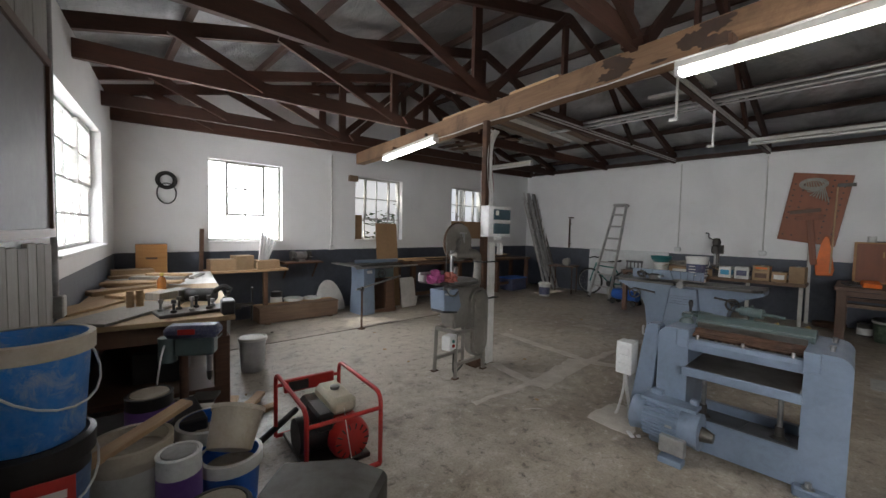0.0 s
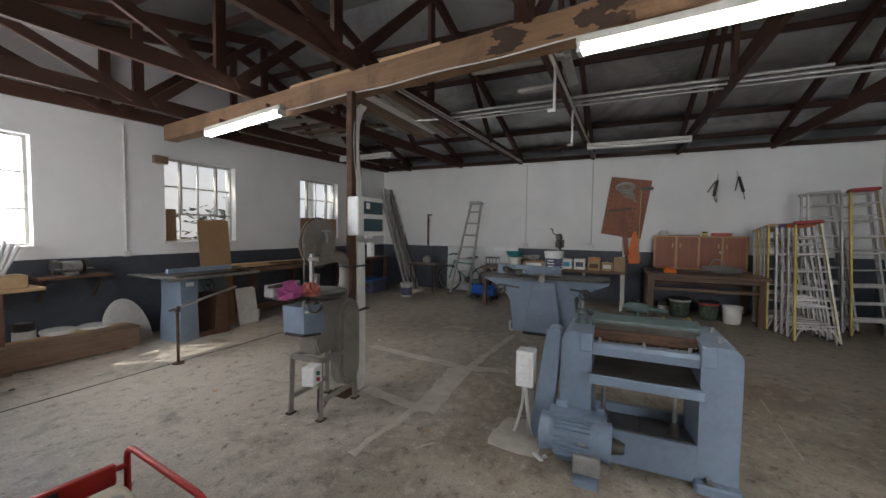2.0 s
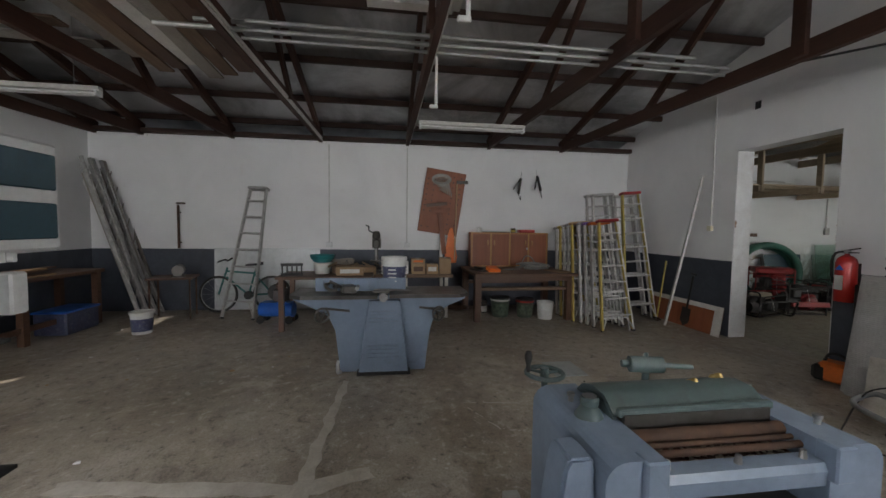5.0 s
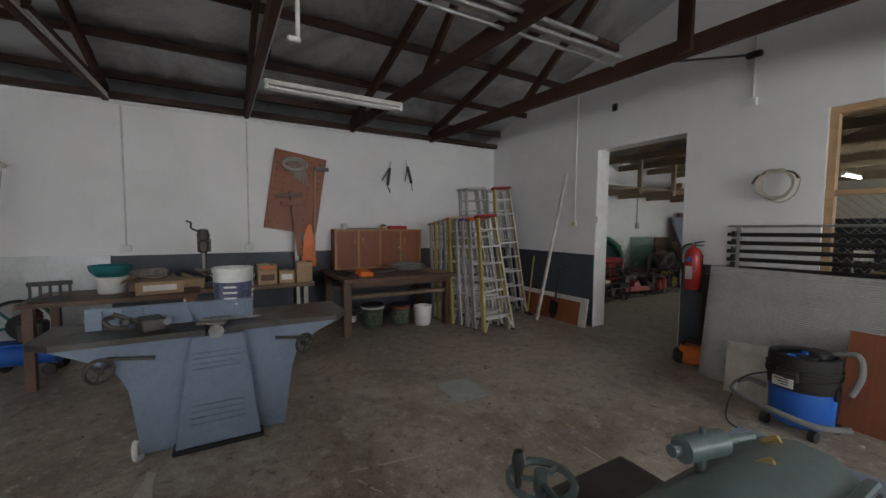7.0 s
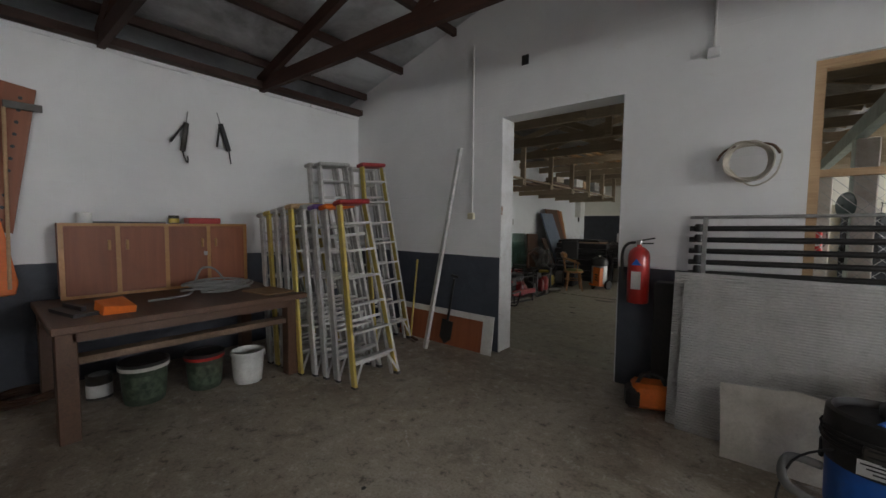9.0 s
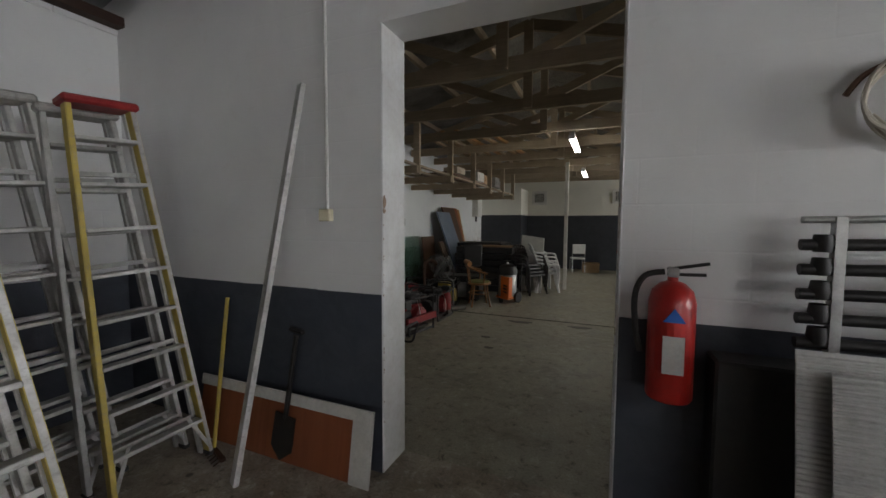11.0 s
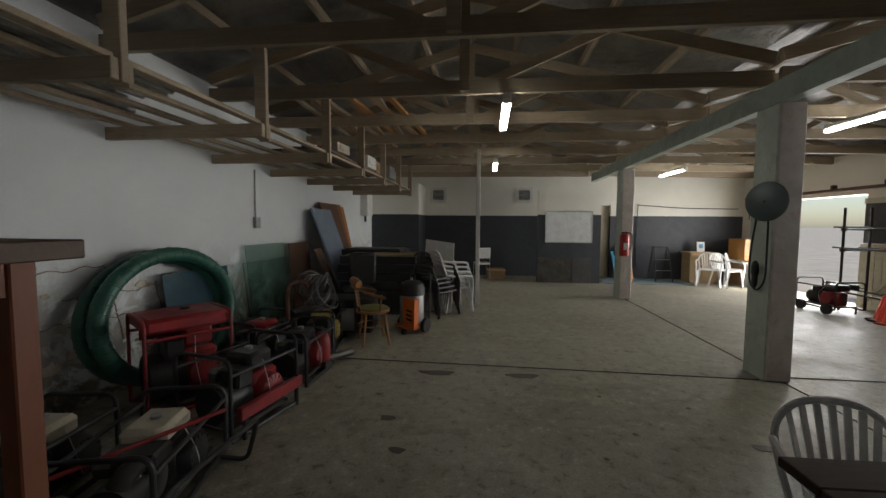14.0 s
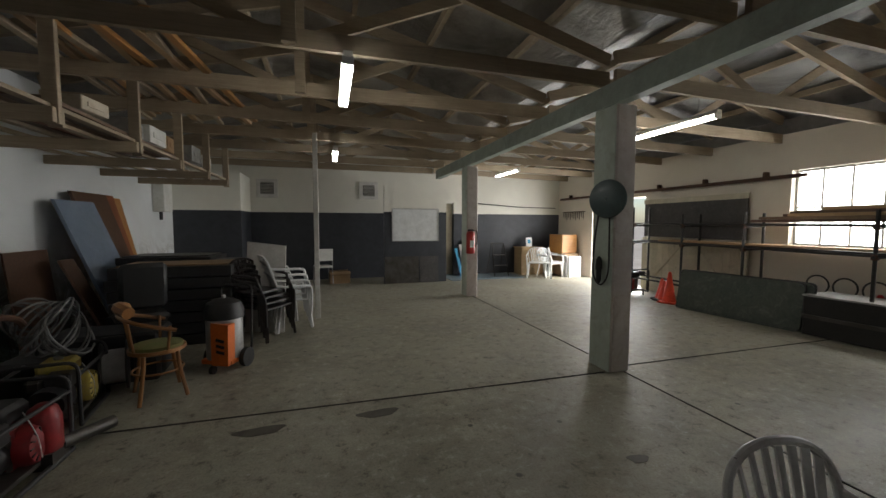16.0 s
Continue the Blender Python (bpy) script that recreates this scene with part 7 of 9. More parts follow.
bucket((7.89, 2.84, 0.7935), 0.13, 0.16, "bucket_white", "low white tub on the table", lid="bucket_white")
th = thing("plastic_basin", (7.89, 2.84, 0.967), 0, "teal plastic basin on top of a tub", "basin")
part("bowl", one(lathe, ((0, 0.0), (0.12, 0.0), (0.15, 0.03), (0.18, 0.11), (0.185, 0.112), (0.17, 0.05), (0.11, 0.012), (0, 0.012)), 28), "teal", th, smooth=True)
carton((7.75, 2.42, 0.7935), (0.36, 0.4, 0.13), "open flat cardboard box on the table", 6, flaps=True, tape=False, stripe="label_white")
bm = B()
for k in range(4):
    sweep(bm, smooth_path([(0.12 * math.cos(a) + 0.02 * k, 0.17 * math.sin(a), 0.012 + 0.018 * k + 0.01 * math.sin(3 * a + k)) for a in [j * 0.698 for j in range(9)]], 4, True), 0.008, 6, True)
solo("rope_coil", bm, "rope", "tangled pale rope on the table", "rope", (7.98, 2.55, 0.93), 0, smooth=True)
bm = B()
box(bm, (0, 0, 0.065), (0.3, 0.32, 0.135))
solo("wood_block", bm, "crate", "rough timber block on the table", "wood block", (8.03, 2.55, 0.7935), 4)

th = thing("wall_bench", (8.2, 1.55, 0), 0, "narrow timber wall bench on struts", "bench")
part("top", one(box, (0, 0, 0.735), (0.5, 1.5, 0.05), None, 0.005), "crate", th)
for y in (-0.68, 0.0, 0.68):
    part("strut", one(box, (0.0, y, 0.355), (0.05, 0.05, 0.71)), "batten", th)
th = thing("bench_drill", (8.25, 2.04, 0.7605), 90, "old grey bench drill with a crank handle", "bench drill")
part("base", one(box, (0, 0, 0.015), (0.2, 0.3, 0.03), None, 0.006), "cast", th)
part("column", one(rod, (0, -0.09, 0.03), (0, -0.09, 0.6), 0.03, 14), "cast", th, smooth=True)
part("head", one(box, (0, 0.0, 0.48), (0.12, 0.26, 0.16), None, 0.03), "cast", th, smooth=True)
part("motor", one(rod, (0, -0.18, 0.4), (0, -0.18, 0.56), 0.075, 16), "saw_green", th, smooth=True)
part("gearbox", one(lathe, ((0.06, 0.0), (0.07, 0.05), (0.05, 0.12), (0, 0.13)), 14, (0, 0.02, 0.56)), "cast", th, smooth=True)
part("crank", one(sweep, smooth_path(((0.05, 0.05, 0.66), (0.12, 0.05, 0.7), (0.12, 0.05, 0.76), (0.17, 0.05, 0.78)), 3), 0.011, 6), "black", th)
part("spindle", one(rod, (0, 0.09, 0.2), (0, 0.09, 0.42), 0.018, 10), "steel", th, smooth=True)
part("table", one(box, (0, 0.06, 0.2), (0.18, 0.18, 0.02)), "cast", th)
carton((8.14, 1.62, 0.7605), (0.22, 0.2, 0.2), "white and grey carton on the wall bench", material="label_white", stripe="label_dark")
carton((8.14, 1.86, 0.7605), (0.2, 0.18, 0.19), "cyan and white carton on the wall bench", material="label_white", stripe="label_cyan")
carton((8.12, 1.36, 0.7605), (0.24, 0.22, 0.17), "brown carton with a dark square print", stripe="old_wood")
carton((8.14, 1.36, 0.9325), (0.22, 0.22, 0.07), "orange-topped carton stacked on another", material="card", stripe="orange")
carton((8.12, 1.13, 0.7605), (0.2, 0.19, 0.16), "small brown carton on the wall bench", stripe="label_white")
carton((8.12, 0.91, 0.7605), (0.22, 0.19, 0.26), "tall plain carton on the wall bench", -5)
carton((8.12, 2.2, 0.7605), (0.3, 0.28, 0.12), "worn brown carton on the wall bench", 12, flaps=True, tape=False)
bm = B()
beam(bm, (0, 0, 0.0), (0.1, 0.02, 1.62), 0.05, 0.04)
solo("white_batten", bm, "batten", "white painted batten leaning at the wall", "batten", (8.98, 0.84, 0.0))

# pegboard hanging askew with tools
th = thing("tool_board", (9.09, 0.84, 2.0), 0, "red-brown perforated tool board hanging askew", "tool board", rx=8.5)
part("panel", one(box, (0, 0, 0), (0.025, 0.76, 1.2), None, 0.003), "brown_board", th)
me = mesh_of("peg_hole", one(rod, (-0.015, 0, 0), (0.0, 0, 0), 0.014, 8), "black")
for k in range(11):
    for y in (-0.3, -0.16, 0.2, 0.32):
        if 2 < k < 9 or y < 0 or k % 3 == 0:
            shared("peg_hole", me, th, Matrix.Translation((0, y, -0.5 + 0.1 * k)))
th = thing("timber_cross", (9.04, 0.86, 1.62), 0, "rough timber cross brace hung on the board", "timber brace", rx=-6)
part("upright", one(box, (0, 0, -0.1), (0.03, 0.09, 1.0), None, 0.003), "brown_board", th)
part("bar", one(box, (-0.026, 0, 0.22), (0.02, 0.36, 0.08), None, 0.003), "brown_board", th)
part("bar", one(box, (-0.026, 0.05, 0.34), (0.02, 0.4, 0.06), None, 0.003), "old_wood", th)
bm = B()
for k in range(7):
    y = 0.78 + 0.03 * k
    sweep(bm, smooth_path(((9.05, y, 2.46), (9.03, y - 0.03, 2.42 - 0.02 * k), (9.03, y - 0.07 - 0.01 * k, 2.3), (9.03, y - 0.12 + 0.01 * k, 2.1 + 0.02 * k))), 0.009, 6)
for k in range(5):
    sweep(bm, smooth_path([(9.035 - 0.006 * k, 0.86 + (0.14 + 0.01 * k) * math.cos(a), 2.42 + (0.06 + 0.01 * k) * math.sin(a)) for a in [j * 0.785 for j in range(8)]], 3, True), 0.009, 6, True)
solo("rope_hank", bm, "rope", "hank of pale rope hung on the tool board", "rope", smooth=True)
th = thing("broom_stick", (9.03, 0.58, 1.5), 0, "pale wooden handle hanging on the board", "handle", rx=1)
part("stick", one(rod, (0, 0, -0.6), (0, 0, 0.85), 0.012, 8), "pine", th, smooth=True)
th = thing("drawknife", (9.04, 0.46, 2.38), 0, "flat steel blade on the tool board", "hand tool")
part("blade", one(box, (0, 0, 0), (0.012, 0.22, 0.06), None, 0.003), "cast", th)
bm = B()
slab(bm, ((-0.1, -0.35), (0.1, -0.36), (0.12, -0.2), (0.06, 0.2), (0.02, 0.32), (-0.03, 0.32), (-0.06, 0.15), (-0.12, -0.25)), 0, -0.018, 0.018)
bmesh.ops.bevel(bm, geom=list(bm.edges), offset=0.01, segments=1, affect="EDGES")
solo("plastic_sleeve", bm, "orange", "orange plastic sleeve hanging on the wall", "sleeve", (9.06, 0.66, 1.2))
for y, z, a in ((-0.69, 2.36, 8), (-1.08, 2.42, -16)):
    th = thing("grease_gun", (9.09, y, z), 0, "black hand grease gun hung on the wall", "grease gun", "hand pumps", rx=a)
    part("barrel", one(rod, (0, 0, -0.16), (0, 0, 0.14), 0.026, 12), "black" if a < 0 else "cast", th, smooth=True)
    part("lever", one(rod, (-0.02, 0.03, 0.1), (-0.02, 0.12, -0.1), 0.011, 8), "black", th)
    part("nozzle", one(sweep, smooth_path(((0, 0, -0.16), (-0.01, -0.02, -0.22), (0, -0.06, -0.27), (0, -0.05, -0.2))) if a > 0 else [(0, 0, -0.16), (0, 0.02, -0.3)], 0.007, 6), "black", th)
    part("rod", one(rod, (0, 0, 0.14), (0, 0, 0.26), 0.006, 6), "steel", th)

# heavy bench with cupboard
th = thing("heavy_bench", (8.25, -0.37, 0), 0, "dark-stained timber workbench with lower rail", "workbench")
part("benchtop", one(box, (0.05, 0, 0.775), (1.25, 1.72, 0.05), None, 0.006), "old_wood", th)
for x in (-0.4, 0.6):
    for y in (-0.78, 0.78):
        part("leg", one(box, (x, y, 0.375), (0.11, 0.11, 0.75), None, 0.006), "old_wood", th)
part("apron", one(box, (-0.44, 0, 0.7), (0.03, 1.5, 0.07)), "old_wood", th)
part("rail", one(box, (-0.36, 0, 0.53), (0.12, 1.5, 0.05), None, 0.004), "crate", th, "pale lower rail")
part("rail", one(box, (0.5, 0, 0.53), (0.1, 1.5, 0.05)), "old_wood", th)
th = thing("wall_cupboard", (8.95, -0.42, 0.8005), 0, "red-brown four-door cupboard standing on the bench", "cupboard")
part("carcass", one(box, (0.0, 0, 0.32), (0.3, 1.46, 0.64), None, 0.004), "brown_board", th)
for k in range(4):
    d = part("door", one(box, (-0.158, 0.548 - 0.365 * k, 0.32), (0.016, 0.33, 0.57), None, 0.003), "brown_board", th)
    part("handle", one(box, (-0.178, 0.548 - 0.365 * k + (0.12 if k % 2 else -0.12), 0.45), (0.02, 0.022, 0.09), None, 0.005), "pine_orange", d, "wooden handle")
bm = B()
for y in (0.73, 0.365, 0.0, -0.365, -0.73):
    box(bm, (-0.154, y, 0.32), (0.012, 0.035, 0.64))
for z in (0.012, 0.628):
    box(bm, (-0.154, 0, z), (0.0118, 1.46, 0.025))
part("face_frame", bm, "pine_orange", th, "paler varnished face frame")
part("lock", one(box, (-0.172, -0.33, 0.34), (0.014, 0.03, 0.04)), "steel", th)
tin((8.93, 0.14, 1.441), 0.05, 0.09, "label_white", "small white tub on the cupboard", None, 0, "bucket_white")
tin((8.92, -0.52, 1.441), 0.045, 0.08, "black", "small black and yellow tin on the cupboard", "yellow", 0, "black")
bm = B()
box(bm, (0, 0, 0.03), (0.16, 0.3, 0.06), None, 0.01)
solo("tool_case", bm, "red", "flat red tool case on the cupboard", "tool case", (8.93, -0.78, 1.441), 0)
for k in range(3):
    solo("steel_rod", one(box, (0, 0, 0.008), (0.015, 0.5, 0.016)), "black", "thin dark steel rod lying on the cupboard", "rod", (8.92 + 0.03 * k, -0.2 + 0.02 * k, 1.441), 2 * k, "rods on the cupboard")
rnd = random.Random(4)
th = thing("hose_coil", (8.35, -0.72, 0.8005), 0, "tangled grey rubber hose on the bench", "hose")
for k in range(9):
    r0, cy = rnd.uniform(0.13, 0.22), rnd.uniform(-0.08, 0.08)
    part("loop", one(sweep, smooth_path([(0.6 * r0 * math.cos(a), cy + r0 * 1.3 * math.sin(a), 0.012 + 0.011 * k + 0.012 * math.sin(2 * a + k)) for a in [j * 0.785 for j in range(8)]], 4, True), 0.01, 6, True), "grey_rubber", th, smooth=True)
part("tail", one(sweep, smooth_path(((0.1, -0.1, 0.05), (0.12, 0.0, 0.2), (0.1, 0.12, 0.22), (0.05, 0.2, 0.1), (-0.1, 0.3, 0.02), (-0.15, 0.6, 0.012))), 0.01, 6), "grey_rubber", th, smooth=True)
bm = B()
slab(bm, ((-0.1, -0.06), (0.12, -0.1), (0.12, 0.08), (-0.02, 0.1)), 2, 0.0, 0.07)
solo("orange_tool", bm, "orange", "orange and white tool casing on the bench", "power tool", (7.95, 0.12, 0.8005), 20, ry=-12)
bm = B()
box(bm, (0, 0, 0.012), (0.4, 0.28, 0.024))
box(bm, (0.05, 0.05, 0.04), (0.3, 0.03, 0.03))
solo("black_tray", bm, "black", "flat black tray on the bench", "tray", (8.15, 0.26, 0.8005), 12)
bm = B()
box(bm, (0, 0, 0.005), (0.4, 0.3, 0.01))
solo("board_scrap", bm, "mdf", "brown board scrap on the bench", "board", (8.0, -1.02, 0.8005), 8)
bm = B()
for k in range(6):
    sweep(bm, smooth_path([(0.16 * math.cos(a) + rnd.uniform(-0.03, 0.03), 0.2 * math.sin(a), 0.012 + 0.012 * k) for a in [j * 0.785 for j in range(8)]], 3, True), 0.01, 5, True)
solo("chain_heap", bm, "rust", "heap of dark chain on the floor", "chain", (8.9, 0.55, 0.0), 0)

# ---- wall beside the doorway ----
th = thing("aluminium_channel", (7.36, -2.56, 0.0), 0, "long dull aluminium channel leaning at the wall", "metal length")
part("channel", one(beam, (0, 0, 0.0), (-0.18, -0.4, 2.36), 0.07, 0.03), "alu", th)
bm = B()
slab(bm, ((-0.72, 0.0), (0.72, 0.0), (0.72, 0.42), (-0.72, 0.4)), 1, -0.008, 0.008)
solo("veneered_board", bm, "brown_board", "red-brown board with white edges leaning at the wall", "board", (7.35, -2.84, 0.0), 0, rx=9)
bm = B()
box(bm, (0, 0, 0), (1.46, 0.012, 0.07))
box(bm, (-0.66, 0, -0.2), (0.14, 0.0118, 0.42))
solo("board_edge", bm, "melamine", "white melamine edge strip on the board", "board", (7.35, -2.89, 0.39), 0, rx=9)
th = thing("spade", (7.3, -2.84, 0.0), 0, "black garden spade leaning at the wall", "spade", rx=3, ry=-8)
part("blade", one(slab, ((-0.08, 0.3), (0.08, 0.3), (0.085, 0.08), (0.0, 0.0), (-0.085, 0.08)), 1, -0.004, 0.008), "black", th)
part("shaft", one(rod, (0, 0, 0.28), (0, 0, 0.82), 0.016, 8), "black", th)
part("grip", one(box, (0, 0, 0.85), (0.12, 0.03, 0.03), None, 0.01), "black", th)
th = thing("garden_rake", (7.75, -2.72, 0.0), -20, "yellow-handled garden rake against the wall", "rake")
part("head", one(box, (0, 0, 0.03), (0.36, 0.03, 0.02)), "rust", th)
for k in range(9):
    part("tine", one(rod, (-0.16 + 0.04 * k, 0, 0.03), (-0.16 + 0.04 * k, 0.05, 0.005), 0.004, 5), "rust", th)
part("handle", one(rod, (0, 0, 0.03), (0.1, -0.14, 1.0), 0.013, 8), "yellow", th)
th = thing("fire_extinguisher", (5.17, -2.87, 0.8), 0, "red fire extinguisher with white label on the wall", "fire extinguisher")
part("cylinder", one(lathe, ((0, 0.0), (0.08, 0.0), (0.086, 0.01), (0.086, 0.4), (0.075, 0.445), (0.045, 0.475), (0.02, 0.485), (0.02, 0.5), (0, 0.5)), 24), "red", th, smooth=True)
part("label", one(lathe, ((0.0868, 0.13), (0.0868, 0.3)), 24), "red", th)
part("label", one(box, (0.0, 0.0875, 0.2), (0.075, 0.004, 0.15)), "label_white", th, "white instruction label")
part("mark", one(slab, ((-0.04, 0.33), (0.04, 0.33), (0.0, 0.385)), 1, 0.084, 0.088), "blue", th, "blue triangle mark")
part("valve", one(box, (0, 0, 0.52), (0.04, 0.05, 0.04), None, 0.006), "steel", th)
part("lever", one(beam, (0.02, 0, 0.53), (-0.12, 0.02, 0.56), 0.02, 0.012), "black", th)
part("lever", one(beam, (0.02, 0, 0.51), (-0.11, 0.02, 0.515), 0.02, 0.012), "black", th)
part("hose", one(sweep, smooth_path(((0.03, 0, 0.52), (0.1, 0, 0.5), (0.135, 0, 0.42), (0.13, 0.0, 0.28), (0.11, 0, 0.18))), 0.012, 8), "rubber", th, smooth=True)
part("bracket", one(box, (0, -0.1, 0.25), (0.1, 0.03, 0.3)), "black", th)
th = thing("cable_coil", (4.47, -2.96, 1.95), 0, "coil of cream cable hung on the wall", "cable")
for k in range(6):
    bm = B()
    sweep(bm, smooth_path([((0.12 + 0.006 * k) * math.cos(a), 0.012 * k, (0.13 + 0.008 * (k % 3)) * math.sin(a) + 0.01 * math.sin(3 * a + k)) for a in [j * 0.5236 for j in range(12)]], 3, True), 0.007, 6, True)
    part("loop", bm, "cable", th, smooth=True)
bm = B()
sweep(bm, smooth_path(((0.11, 0.03, -0.05), (-0.02, 0.04, -0.18), (-0.15, 0.04, -0.12), (-0.19, 0.04, 0.04), (-0.13, 0.03, 0.11))), 0.006, 6)
part("tail", bm, "cable", th, smooth=True)
part("lead", one(sweep, smooth_path(((0.08, 0.05, 0.12), (0.15, 0.05, 0.08), (0.19, 0.04, 0.02))), 0.01, 6), "rust", th, smooth=True)
part("lead", one(sweep, smooth_path(((-0.08, 0.05, 0.12), (-0.14, 0.05, 0.1), (-0.18, 0.04, 0.04))), 0.01, 6), "rust", th, smooth=True)
bm = B()
box(bm, (6.36, YS + 0.003, 3.19), (0.08, 0.006, 0.1))
structure("trim_wall_hole", bm, "black", "small square hole in the wall")

# rack of bars above mesh sheets
th = thing("barrier_rack", (3.9, -2.8, 0.0), 0, "rack of black and galvanised barrier rails by the wall", "rail rack")
for k in range(6):
    z = 1.53 - 0.08 * k
    part("rail", one(rod, (0.9, 0.0, z - (0.006 * k)), (-1.6, 0.0, z + 0.03), 0.02 if k else 0.012, 10), "black" if k else "pipe", th, smooth=True)
    if k:
        part("rail_end", one(lathe, ((0.026, -0.03), (0.03, 0.0), (0.026, 0.03)), 12, (0.84, 0, z)), "black", th, smooth=True)
part("upright", one(box, (0.8, 0.0, 0.77), (0.03, 0.04, 1.54)), "pipe", th)
part("upright", one(box, (-1.45, 0.0, 0.78), (0.03, 0.04, 1.56)), "pipe", th)


def mesh_sheet(loc, w, h, label, rx, rz=0, pitch=0.018):
    """A sheet of expanded steel: a thin backing with fine horizontal ribs."""
    th = thing("mesh_sheet", loc, rz, label, "steel sheet", "mesh sheets", rx=rx)
    part("backing", one(box, (0, -0.004, h / 2), (w, 0.004, h)), "mesh_steel", th)
    n = int(h / pitch)
    out = [(0.0, 0.0)]
    for i in range(n):
        out += [(0.001, (i + 0.1) * pitch), (0.005, (i + 0.35) * pitch), (0.005, (i + 0.65) * pitch), (0.001, (i + 0.9) * pitch)]
    out.append((0.0, n * pitch))
    bm = B()
    rows = [[bm.verts.new((x, y, z)) for y, z in out] for x in (-w / 2, w / 2)]
    for i in range(len(out) - 1):
        bm.faces.new((rows[0][i], rows[1][i], rows[1][i + 1], rows[0][i + 1]))
    part("ribbing", bm, "mesh_steel", th, "fine horizontal ribbing")
    return th


mesh_sheet((4.0, -2.46, 0.0), 1.72, 1.13, "leaning sheet of grey expanded steel mesh", 8)
mesh_sheet((3.84, -2.4, 0.0), 1.9, 1.08, "leaning sheet of grey expanded steel mesh", 9)
bm = B()
slab(bm, ((-0.36, 0.0), (0.36, 0.0), (0.38, 0.46), (0.1, 0.48), (0.02, 0.5), (-0.34, 0.44)), 1, -0.005, 0.005)
solo("board_offcut", bm, "patch", "pale grey board offcut leaning on the mesh", "board", (4.15, -2.2, 0.0), 0, rx=10)
bm = B()
box(bm, (0, 0, 0.37), (0.9, 0.018, 0.74))
solo("brown_sheet", bm, "brown_board", "red-brown timber panel leaning by the wall", "board", (3.3, -2.24, 0.0), 0, rx=12)
th = thing("chainsaw", (5.0, -2.62, 0.0), 20, "orange and black chainsaw on the floor", "chainsaw")
part("body", one(box, (0, 0, 0.12), (0.26, 0.2, 0.2), None, 0.03), "orange", th, smooth=True)
part("guard", one(box, (0.12, 0.02, 0.1), (0.12, 0.18, 0.16), None, 0.03), "black", th)
part("handle", one(sweep, smooth_path(((-0.1, 0.05, 0.22), (-0.05, 0.08, 0.3), (0.05, 0.06, 0.3), (0.1, 0.04, 0.2))), 0.014, 8), "black", th, smooth=True)
part("bar", one(box, (-0.22, 0, 0.08), (0.3, 0.01, 0.08), None, 0.004), "steel", th)
bm = B()
box(bm, (0, 0, 0.5), (0.5, 0.16, 1.0), None, 0.01)
solo("black_cabinet", bm, "black", "narrow black cabinet in the shadow by the wall", "cabinet", (4.78, -2.86, 0.0))

# wet vacuum
th = thing("shop_vacuum", (3.88, -1.93, 0), 172, "blue and black shop vacuum with a grey hose", "vacuum cleaner")
part("tank", one(lathe, ((0, 0.06), (0.17, 0.06), (0.19, 0.09), (0.195, 0.32), (0.18, 0.36), (0, 0.36)), 28), "blue", th, "blue plastic tank", smooth=True)
part("head", one(lathe, ((0.2, 0.33), (0.207, 0.36), (0.207, 0.52), (0.203, 0.575), (0.185, 0.585), (0.175, 0.565), (0.165, 0.55), (0, 0.55)), 28), "black", th, smooth=True)
part("motor_cap", one(box, (0.06, 0.05, 0.58), (0.16, 0.18, 0.06), None, 0.02), "black", th, smooth=True)
for k in range(4):
    part("cable_wrap", one(sweep, [((0.213 + 0.003 * (k % 2)) * math.cos(a), 0.213 * math.sin(a), 0.43 + 0.018 * k + 0.012 * math.sin(a + k)) for a in [j * math.tau / 28 for j in range(28)]], 0.006, 5, True), "rubber", th, smooth=True)
part("rating_plate", one(box, (-0.02, -0.2135, 0.385), (0.13, 0.006, 0.07)), "label_white", th, "white rating plate")
for k in range(3):
    part("print_bar", one(box, (-0.03 + 0.01 * k, -0.2175, 0.405 - 0.018 * k), (0.09 - 0.02 * k, 0.002, 0.007)), "black", th)
for s3 in (-1, 1):
    part("clip", one(box, (s3 * 0.205, 0.0, 0.34), (0.02, 0.06, 0.09), None, 0.006), "black", th)
part("socket_panel", one(box, (0.0, -0.195, 0.44), (0.14, 0.03, 0.08), None, 0.006), "cast", th)
part("switch", one(lathe, ((0.02, 0), (0.02, 0.02), (0, 0.022)), 12, (0.05, -0.1, 0.6)), "blue", th)
for x in (-0.15, 0.15):
    for y in (-0.15, 0.15):
        part("castor", one(rod, (x - 0.02, y, 0.04), (x + 0.02, y, 0.04), 0.04, 12), "rubber", th)
hose = [(-0.2, -0.05, 0.26), (-0.32, -0.12, 0.28), (-0.3, -0.3, 0.22), (-0.05, -0.34, 0.2), (0.2, -0.26, 0.16), (0.3, -0.05, 0.14)]
part("hose", one(sweep, smooth_path(hose, 8), 0.021, 10), "grey_rubber", th, "ribbed grey hose", smooth=True)
part("hose", one(sweep, smooth_path(((0.12, 0.1, 0.6), (0.25, 0.12, 0.62), (0.3, 0.05, 0.5), (0.27, 0.0, 0.36)), 6), 0.02, 10), "grey_rubber", th, smooth=True)
part("cable", one(sweep, smooth_path(((-0.15, -0.12, 0.4), (-0.3, -0.2, 0.3), (-0.34, -0.3, 0.05), (-0.2, -0.45, 0.008), (0.1, -0.42, 0.008))), 0.006, 6), "black", th)

